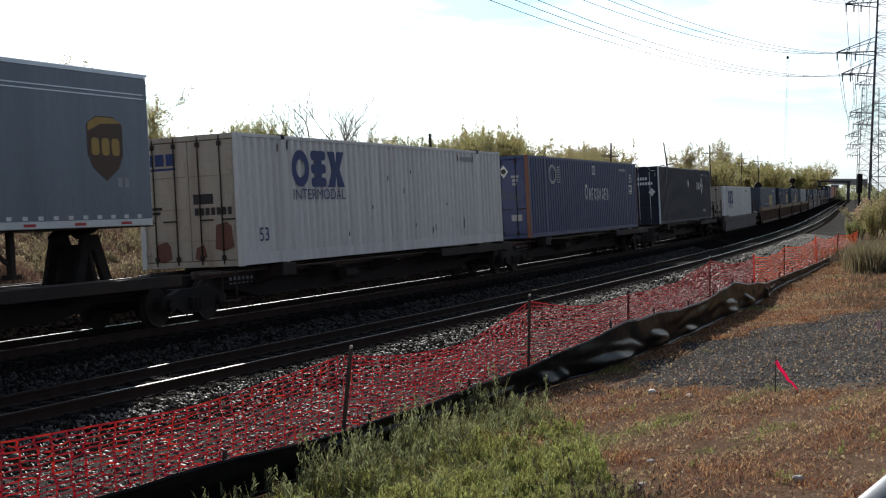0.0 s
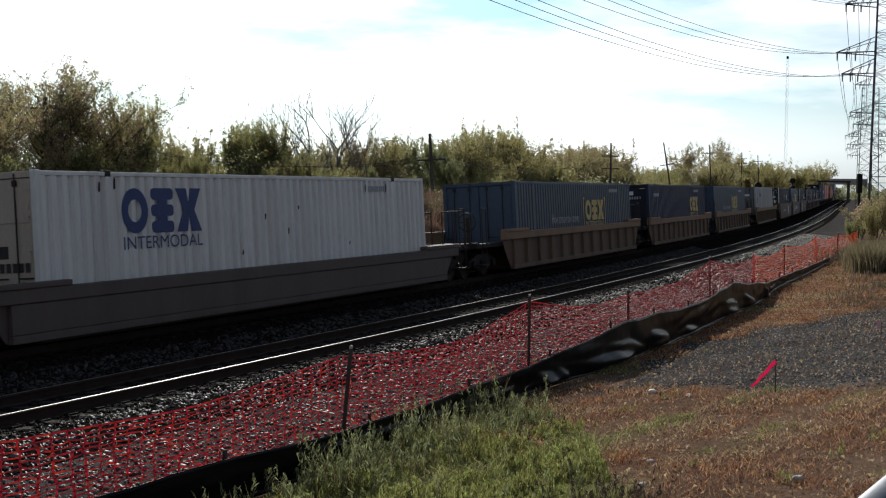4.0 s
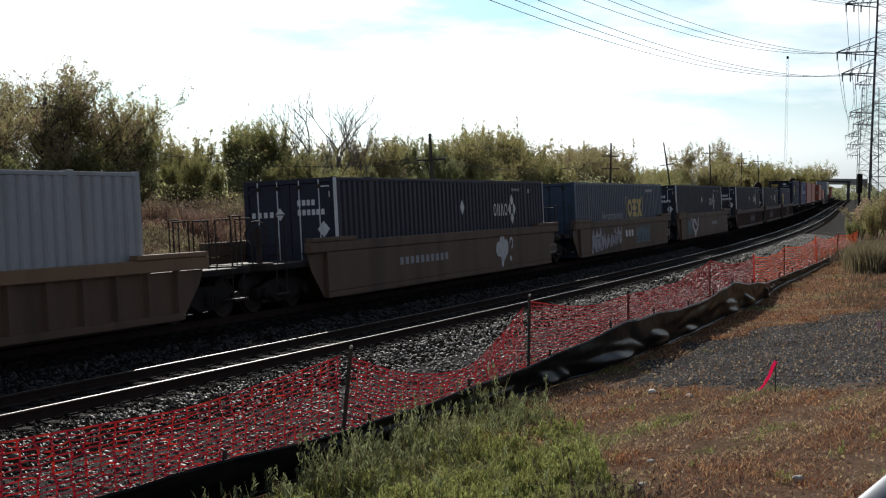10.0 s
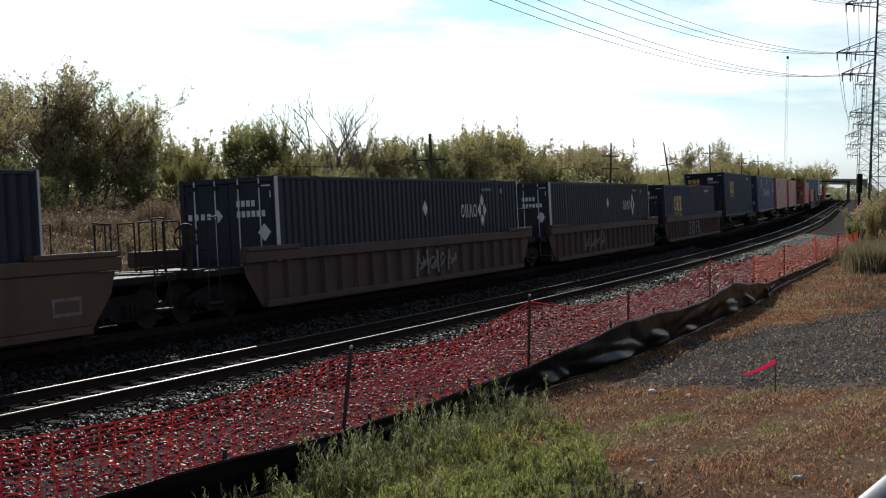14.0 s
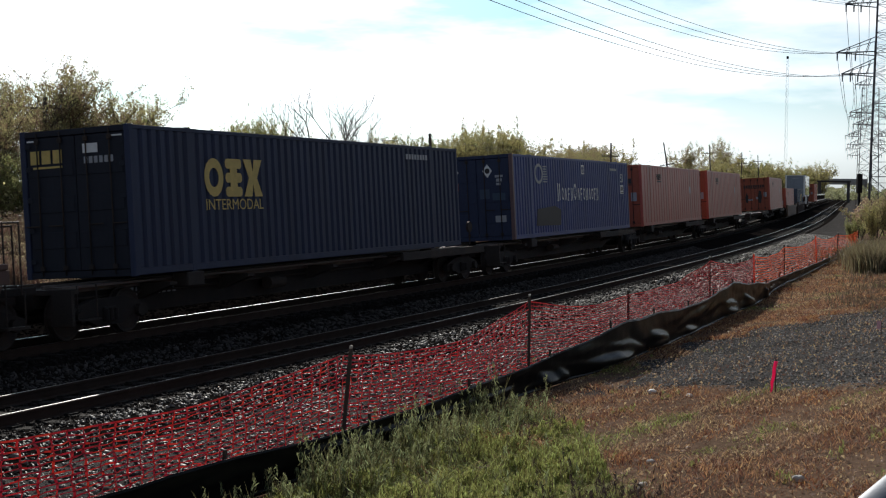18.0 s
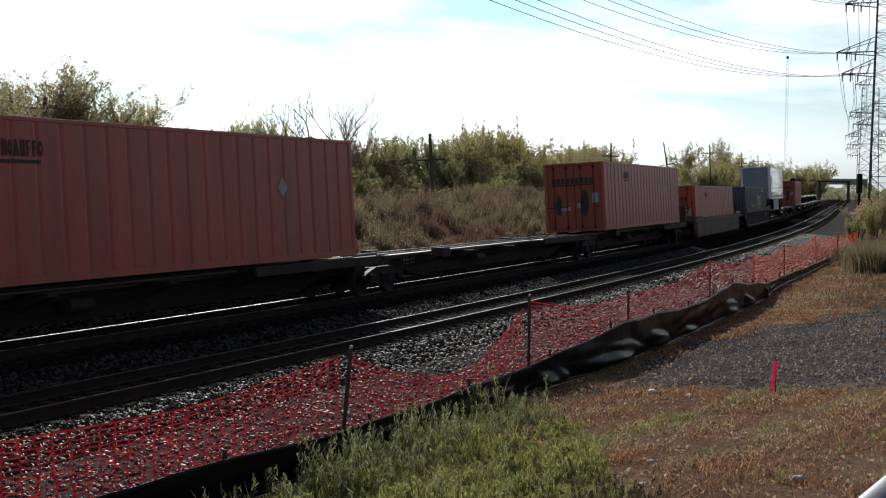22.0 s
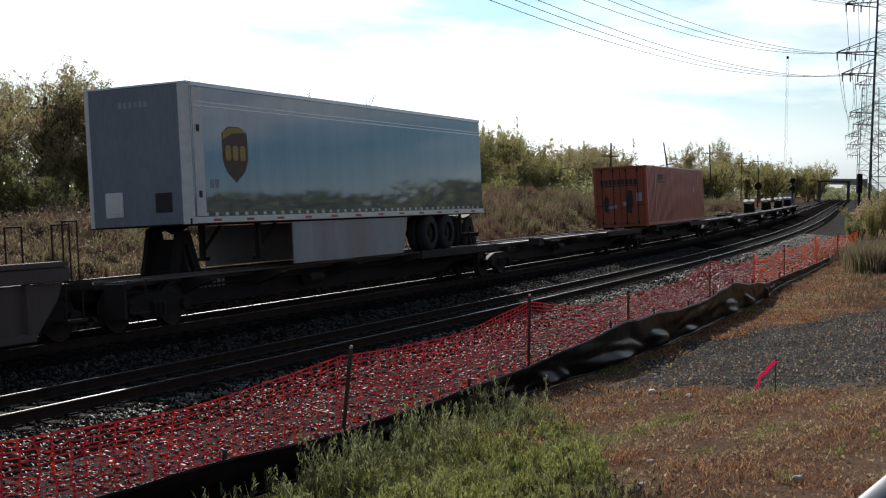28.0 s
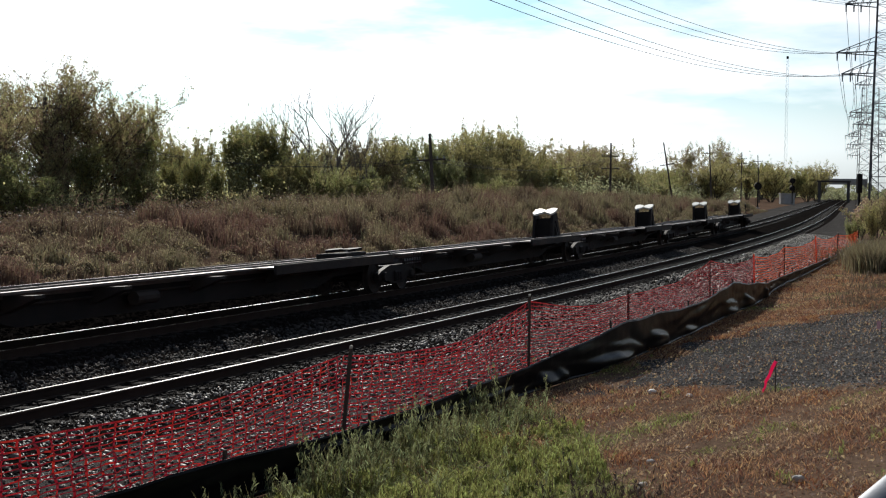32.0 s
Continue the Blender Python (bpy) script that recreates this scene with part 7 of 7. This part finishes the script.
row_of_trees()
for row in ((2, 28.0, 208, 5.4, 1.4), (5, 32.0, 215, 4.6, 1.6), (2, 36.0, 232, 4.8, 1.6), (0, 52.5, 290, 12.6, 0.8), (2, 56.0, 280, 8.6, 1.5), (0, 71.0, 345, 15.6, 0.7), (2, 66.0, 330, 11.0, 1.2), (2, 78.0, 372, 10.6, 1.3), (1, 88.0, 390, 11.8, 1.2), (1, 99.0, 420, 11.6, 1.3), (3, 112.0, 470, 12.6, 1.5), (1, 122.0, 480, 11.0, 1.5), (0, 148.0, 540, 12.4, 1.1), (1, 140.0, 520, 9.0, 1.6), (2, 104.0, 385, 9.6, 1.2), (2, 112.0, 404, 10.6, 1.1), (1, 95.0, 366, 9.0, 1.4), (2, 84.0, 345, 9.6, 1.2)):
    plant(*row)
# bushes that close the foot of the trees
brnd = random.Random(4)
for k in range(18):
    s = 18 + 8.7 * k + brnd.uniform(-2, 2)
    x, y, _ = line(s, -25.5 + brnd.uniform(-3, 3))
    plant(5, float(x), float(y), ground_at(float(x), float(y)) + brnd.uniform(1.2, 2.3) * (1 + s / 400), brnd.uniform(0.9, 1.3))
# the near side, past the fence
for row in ((6, 28.6, 92, 2.4, 1.2), (6, 30.4, 94, 2.8, 1.2), (5, 29.6, 95, 1.5, 0.5), (0, 43.0, 122, 7.4, 0.5), (3, 41.0, 122, 6.0, 0.5), (5, 25.6, 84, 1.3, 0.5), (2, 26.2, 82, 2.2, 0.4), (3, 47.0, 130, 7.6, 0.8), (5, 32.0, 97, 2.6, 0.7)):
    plant(*row)


def dry_clump(name, pts, height, m, label, seed):
    r = np.random.RandomState(seed)
    n = 9000
    k = r.randint(0, len(pts), n)
    c = np.array(pts)[k]
    x = c[:, 0] + r.randn(n) * c[:, 2]
    y = c[:, 1] + r.randn(n) * c[:, 2] * 2
    z = np.array([ground_at(a, b) for a, b in zip(x[:400], y[:400])]).mean() - 0.05
    h = height * (0.5 + 0.6 * r.rand(n))
    blades(name, x, y, np.full(n, z), h, 0.02 + 0.025 * r.rand(n), m, label, seed, 0.5)


dry_clump("tall_dry_grass", [(17.6, 54, 0.5), (18.8, 56, 0.6), (20.2, 60, 0.7), (16.6, 52, 0.3)], 1.25, M_PALEWEED, "tall grey-brown grass standing at the end of the fence", 12)
dry_clump("bank_grass", [(19.5, 60, 1.2), (16.5, 45, 1.3), (14.5, 40, 1.0), (12.5, 36, 0.8), (21, 66, 1.2)], 0.22, M_BROWNWEED, "brown grass beyond the gravel", 13)


# ---- thicket that closes the foot of the trees ----
def thicket(name, n, s_range, u_range, low, high, m, label, seed, size):
    r = np.random.RandomState(seed)
    s = s_range[0] + (s_range[1] - s_range[0]) * r.rand(n) ** 1.2
    u = u_range[0] + (u_range[1] - u_range[0]) * r.rand(n)
    x, y, _ = line(s, u)
    ok = seen(x, y, 0.05)
    top = low + (high - low) * np.clip(0.5 + 0.3 * wave(x, y, 0.42) + 0.2 * wave(x, y + 4, 1.3), 0, 1.2)
    z = ground_z(s, u) + top * r.rand(n) ** 0.75
    P = np.stack([x, y, z], -1)[ok]
    mesh_thing(name, leaves(name, P, size, m, seed + 1), label, "thicket", kind="stuff")


thicket("dark_thicket", 110000, (5, 240), (-36, -27), 1.2, 4.0, L_DARK, "dense green thicket under the row of trees", 301, 0.08)
thicket("edge_thicket", 20000, (5, 200), (-29, -25), 0.5, 1.8, L_OLIVE, "olive undergrowth at the edge of the trees", 303, 0.08)
thicket("brown_thicket", 40000, (5, 220), (-24, -17), 0.25, 0.7, M_BROWNWEED, "brown undergrowth on top of the bank", 305, 0.07)


thicket("far_thicket", 45000, (120, 340), (-44, -21), 1.2, 4.6, L_DARK, "dark undergrowth below the distant trees", 307, 0.15)


# ---- distant woods ----
def far_woods(name, x0, y0, x1, y1, height, n, m, label, seed, size=0.9):
    r = np.random.RandomState(seed)
    t = r.rand(n)
    d = r.randn(n)
    hill = height * (0.6 + 0.25 * np.sin(t * 23 + seed) + 0.15 * np.sin(t * 61))
    P = np.stack([x0 + (x1 - x0) * t + d * 3, y0 + (y1 - y0) * t + d * 9, hill * r.rand(n) ** 0.7], -1)
    mesh_thing(name, leaves(name, P, size, m, seed, squash=0.7), label, "woods", kind="stuff")


far_woods("far_woods", 95, 430, 215, 760, 11, 20000, L_DARK, "distant hazy woods beside the curve", 201, 0.4)
far_woods("far_woods_behind", -90, 170, 60, 330, 6.5, 60000, L_OLIVE, "woods behind the row of trees", 202, 0.16)
far_woods("far_woods_end", 215, 800, 330, 800, 10, 9000, L_DARK, "distant woods beyond the signal gantry", 203, 0.5)
far_woods("woods_by_the_power_line", 40, 5, 90, 160, 9.0, 60000, L_DARK, "woods on the power line side of the tracks", 204, 0.45)

far_woods("brush_beyond", 118, 425, 150, 425, 4.6, 9000, L_DARK, "low brush where the tracks bend out of sight", 205, 0.22)
far_woods("brush_by_the_fence_end", 38, 124, 47, 130, 2.4, 7000, L_RUST, "low brown brush past the end of the fence", 206, 0.09)

# ---- telegraph poles and wires ----
M_POLE = mat("weathered_pole", (0.085, 0.07, 0.06), 0.9, scale=3, fine=40, stretch=(1, 1, 0.15), bump=0.4)
M_WIRE = mat("dark_wire", (0.06, 0.06, 0.065), 0.6, 0.3, bump=0.0)
M_GLASS = mat("grey_insulator", (0.3, 0.32, 0.33), 0.3, bump=0.0)


def pole(x, y, top, lean, arms):
    z = ground_at(x, y)
    p = thing("utility_pole", "leaning weathered wooden telegraph pole with crossarms" if abs(lean) > 0.05 else "weathered wooden telegraph pole with crossarms", "utility pole", "telegraph poles")
    h = top - z
    part("shaft", Shape().tube((0, 0, -0.5), (0, 0, h), 0.15, 0.10, n=10), M_POLE, p)
    for d in arms:
        a = part("crossarm", Shape().box(-1.1, 1.1, -0.06, 0.06, h - d - 0.06, h - d + 0.06, 0.01), M_POLE, p)
        for q in (-1.0, -0.5, 0.5, 1.0):
            part("insulator", Shape().tube((q, 0, h - d + 0.06), (q, 0, h - d + 0.24), 0.05, 0.03, n=8), M_GLASS, a)
    p.matrix_basis = Matrix.Translation((x, y, z)) @ Euler((0, lean, 0)).to_matrix().to_4x4() @ Euler((0, 0, -0.35)).to_matrix().to_4x4()
    return Vector((x, y, z)) + Euler((0, lean, 0)).to_matrix() @ Vector((0, 0, h))


TOPS = [pole(-21.4, 71.5, 7.4, 0.04, (0.6,)), pole(-0.75, 97, 6.7, -0.06, (1.9,)), pole(19.8, 160, 8.3, 0.0, (1.6, 3.1)), pole(36.6, 214, 10.4, -0.17, (3.6,)),
        pole(49.8, 250, 11.1, -0.05, (1.5,)), pole(64.1, 290, 11.0, 0.0, (1.5, 2.5)), pole(73.7, 314, 11.0, -0.05, (1.5,))]


def wire(name, a, b, sag, r, label, n=14, group=""):
    a, b = Vector(a), Vector(b)
    pts = [a.lerp(b, i / n) - Vector((0, 0, sag * 4 * (i / n) * (1 - i / n))) for i in range(n + 1)]
    sh = Shape().sweep(pts, r, 4)
    return mesh_thing(name, sh.mesh(name, M_WIRE), label, "wire", group)


for a, b in zip(TOPS, TOPS[1:]):
    for k, (dz, sg) in enumerate(((-0.35, 1.4), (-1.6, 1.7), (-2.0, 1.2))):
        wire("telegraph_wire", a + Vector((0, 0, dz)), b + Vector((0, 0, dz)), sg * (0.8 if k else 0.6), 0.013, "thin dark wire slung between telegraph poles", 12, "telegraph wires")

# ---- lattice towers of the power line ----
M_TOWER = mat("tower_steel", (0.10, 0.10, 0.11), 0.6, 0.5, scale=3, fine=30, spread=0.2, bump=0.1)


def tower(label):
    t = thing("transmission_tower", label, "transmission tower", "towers of the power line")
    H = 29.5

    def half(z):
        return 2.55 * (1 - z / H) + 2.05 * (z / H)
    levels = [0, 4.2, 8.0, 11.6, 14.9, 17.2, 18.8, 20.5, 22.2, 23.8, 25.6, 27.5, 29.5]
    corner = lambda z, i: Vector((half(z) * (1, 1, -1, -1)[i], half(z) * (1, -1, -1, 1)[i], z))
    for i in range(4):
        part("leg", Shape().beam(corner(0, i), corner(H, i), 0.2 if i in (1, 2) else 0.13), M_TOWER, t)
    for a, b in zip(levels, levels[1:]):
        for i in range(4):
            j = (i + 1) % 4
            br = Shape().beam(corner(a, i), corner(b, j), 0.042).beam(corner(a, j), corner(b, i), 0.042).beam(corner(b, i), corner(b, j), 0.042)
            part("brace", br, M_TOWER, t)
    for z, reach in ((14.7, 5.6), (16.9, 6.2), (21.9, 5.4)):
        for sg in (1, -1):
            arm = Shape()
            tip = Vector((sg * reach, 0, z + 0.15))
            for y in (-1, 1):
                arm.beam(Vector((sg * half(z), y * half(z), z)), tip, 0.1)
                arm.beam(Vector((sg * half(z + 1.4), y * half(z + 1.4), z + 1.5)), tip, 0.07)
                for f in (0.25, 0.5, 0.75):
                    arm.beam(Vector((sg * half(z), y * half(z), z)).lerp(tip, f), Vector((sg * half(z + 1.4), y * half(z + 1.4), z + 1.5)).lerp(tip, max(0, f - 0.12)), 0.05)
            for f in (0.3, 0.6):
                arm.beam(Vector((sg * half(z), -half(z), z)).lerp(tip, f), Vector((sg * half(z), half(z), z)).lerp(tip, f), 0.06)
            a = part("crossarm", arm, M_TOWER, t)
            for f in (0.96, 0.72, 0.5):
                p = Vector((sg * half(z), 0, z)).lerp(tip, f)
                part("insulator", Shape().tube(p, p - Vector((0, 0, 0.8)), 0.09, 0.07, n=8), M_GLASS, a)
    return t


TW = tower("tall grey lattice steel power line tower with three pairs of arms")
TPOS = []
for i, (x, y) in enumerate(((46.6, 139.0), (80.0, 245.0), (111.0, 352.0), (143.0, 458.0))):
    m = Matrix.Translation((x, y, 0.2)) @ Euler((0, 0, -0.30)).to_matrix().to_4x4()
    TPOS.append(m)
    if i == 0:
        TW.matrix_basis = m
    else:
        copy_thing(TW, m)
BACK = Matrix.Translation((-3.99, 47.3, -0.78)) @ Euler((0, 0, -0.637)).to_matrix().to_4x4()
CHAIN = [BACK] + TPOS
for k, (a, b) in enumerate(zip(CHAIN, CHAIN[1:])):
    for z, reach in ((14.7, 5.6), (16.9, 6.2), (21.9, 5.4)):
        for f in (0.98, 0.75, 0.55):
            p = Vector((-reach * f, 0, z + 0.14))
            wire("power_line", a @ p, b @ p, 2.58, 0.026 if k else 0.018, "thin power line cable between the lattice towers", 24, "power line cables")

# ---- distant radio mast ----
mast = thing("radio_mast", "very thin lattice radio mast far beyond the trees, paled for haze", "radio mast")
mast.location = (152.0, 600.0, 0.0)
# pale colour puts the haze of distance into the steel
M_PALE = mat("hazed_mast", (0.62, 0.6, 0.6), 0.6, bump=0.0)
for i in range(3):
    a = 2.094 * i
    part("leg", Shape().beam((0.8 * math.cos(a), 0.8 * math.sin(a), 0), (0.5 * math.cos(a), 0.5 * math.sin(a), 61), 0.05), M_PALE, mast)
for i in range(20):
    z = i * 3.05
    part("brace", Shape().beam((-0.7, 0, z), (0.7, 0, z + 3), 0.035).beam((0.7, 0, z), (-0.7, 0, z + 3), 0.035), M_PALE, mast)
part("top_light", Shape().tube((0, 0, 61), (0, 0, 62.2), 0.5, n=8), M_BLACKSTEEL, mast)

# ---- signals, cabinet and gantry down the line ----
M_CONCRETE = mat("pale_concrete", (0.38, 0.37, 0.35), 0.9, scale=2, fine=20, bump=0.3)


def signal(x, y, top, label, heads=2):
    z = ground_at(x, y)
    s = thing("railway_signal", label, "railway signal", "signals along the line")
    s.location = (x, y, z)
    h = top - z
    part("mast", Shape().tube((0, 0, 0), (0, 0, h), 0.09, n=10), M_BLACKSTEEL, s)
    part("footing", Shape().box(-0.35, 0.35, -0.35, 0.35, -0.2, 0.25, 0.04), M_CONCRETE, s)
    for k in range(heads):
        zz = h - 0.7 - 1.7 * k
        hd = part("signal_head", Shape().tube((0, -0.25, zz), (0, 0.1, zz), 0.62, n=20).box(-0.2, 0.2, 0.1, 0.35, zz - 0.3, zz + 0.3, 0.03), M_BLACKSTEEL, s, "round black signal target")
        part("hood", Shape().tube((0, -0.26, zz + 0.2), (0, -0.6, zz + 0.2), 0.16, 0.14, n=12), M_BLACKSTEEL, hd)
    if not heads:
        part("signal_head", Shape().box(-0.24, 0.24, -0.2, 0.15, h - 1.7, h + 0.1, 0.05), M_BLACKSTEEL, s, "upright black signal head")
    part("ladder", Shape().beam((-0.2, 0.3, 0), (-0.2, 0.3, h - 0.5), 0.04).beam((0.2, 0.3, 0), (0.2, 0.3, h - 0.5), 0.04), M_BLACKSTEEL, s)


signal(79.0, 305.0, 5.7, "black two-headed railway signal beside the far track")
signal(53.2, 228.0, 4.2, "dark railway signal post by the bank", 1)
signal(38.6, 125.0, 4.4, "dark railway signal with an upright head beside the near track", 0)
cab = thing("relay_cabinet", "pale concrete relay cabinet beside the track", "cabinet")
cab.location = (78.6, 308.0, ground_at(78.6, 308.0))
part("body", Shape().box(-1.6, 1.6, -0.8, 0.8, 0, 2.4, 0.05), M_CONCRETE, cab)
part("door", Shape().box(-0.7, 0.7, -0.83, -0.81, 0.2, 2.1, 0.02), P_GREY, cab)
part("roof", Shape().box(-1.75, 1.75, -0.95, 0.95, 2.402, 2.55, 0.03), M_CONCRETE, cab)
M_GANTRY = mat("weathered_gantry_steel", (0.07, 0.066, 0.066), 0.7, 0.2, scale=1.5, fine=20, spread=0.3, bump=0.2)
gan = thing("signal_gantry", "dark steel gantry standing over both tracks", "gantry")
_g = at_line(335.0, 2.0, -0.2)
gan.matrix_basis = _g
for sx in (-3.6, 3.6):
    part("leg", Shape().box(sx - 0.38, sx + 0.38, -0.4, 0.4, -0.3, 5.2, 0.04), M_GANTRY, gan)
part("beam", Shape().box(-4.2, 4.2, -0.5, 0.5, 5.202, 5.68, 0.04), M_GANTRY, gan)
for k in range(8):
    part("lattice_bar", Shape().beam((-3.9 + k, -0.52, 5.24), (-2.9 + k, -0.52, 5.64), 0.1), M_GRIMY, gan)
bridge = thing("road_bridge", "grey road bridge far behind the gantry", "bridge")
bridge.matrix_basis = at_line(460.0, 2.0, -0.2)
part("deck", Shape().box(-7, 9, -4, 4, 5.2, 6.6, 0.1), M_CONCRETE, bridge)
part("parapet", Shape().box(-7, 9, -4.2, -4.002, 5.9, 7.2, 0.05), M_CONCRETE, bridge)
for sx in (-6, 8):
    part("pier", Shape().box(sx - 0.8, sx + 0.8, -3, 3, -0.3, 5.198, 0.05), M_CONCRETE, bridge)


# ---- what moves ----
def travelled(t):
    return 17.1462 * t - 0.0149527 * t * t - 1.54768e-5 * t ** 3


def motions():
    for ob, mid, z in MOVING:
        rows = []
        for t in range(0, 33):
            m = on_track(mid - travelled(t), 8.0)
            rows.append((float(t), m @ Matrix.Translation((0, 0, z))))
        walk(ob, rows)
    # the loose net between two posts sinks and rises in the wind
    sag = [(0, 0.3), (1, 0.2), (2, 0.25), (3, 0.15), (4.5, 0.2), (6, 0.2), (8, 0.25), (8.6, 0.45), (9, 0.7), (10, 0.95), (11, 0.92), (11.5, 0.75), (12, 0.4), (12.6, 0.15), (14, 0.1), (16, 0.15), (17, 0.1), (18, 0.2), (19, 0.15), (19.5, 0.5), (20, 0.85), (21, 1.0), (22, 1.0), (23, 1.0), (24, 0.9), (24.5, 0.65), (25, 0.3), (25.6, 0.12), (27, 0.1), (28, 0.0), (29, 0.05), (30, 0.15), (32, 0.22)]
    for ob, way in SWAY:
        home = ob.matrix_basis.copy()
        drop, slope = 0.5 * math.sin(math.pi * way) ** 0.8, 0.5 * math.pi * math.cos(math.pi * way) / 6.5
        walk(ob, [(t, Matrix.Translation((0, 0, -drop * a)) @ home @ Euler((-math.atan(slope * a), 0.12 * a * math.sin(math.pi * way), 0)).to_matrix().to_4x4()) for t, a in sag])
    # the ribbon swings on its stake
    swing = [(0, -35, -10), (0.5, 20, 20), (1, 10, 20), (1.5, 30, 10), (2, 52, 20), (2.5, 60, 5), (3, 55, 5), (4.2, 40, 0), (5.5, 30, -25), (6, 2, 8), (6.5, 12, 15), (7, 22, -15), (8, 32, 25), (9, 42, 0), (10, 24, 15), (11, 56, 20), (12, 62, 10), (13, 55, 5), (14, 62, 10), (14.5, 36, 0), (15.5, 25, 0), (16.5, 15, 5), (17, 8, 4), (18, 8, 0), (19, 10, 2), (20, 8, 5), (21, 4, 5), (22, 6, 5), (23, 4, -8), (24, 25, 30), (24.5, 55, 15), (25, 58, 15), (26.5, 45, 0), (27.5, 48, 0), (28, 44, -25), (29, 50, 20), (30, 24, 3), (31, 26, 0), (32, 24, -8)]
    base, end = ribbon.matrix_basis.copy(), tail.matrix_basis.copy()
    walk(ribbon, [(t, base @ Euler((0, radians(90 + a), 0)).to_matrix().to_4x4()) for t, a, b in swing])
    walk(tail, [(t, end @ Euler((0, radians(b), 0)).to_matrix().to_4x4()) for t, a, b in swing])


motions()
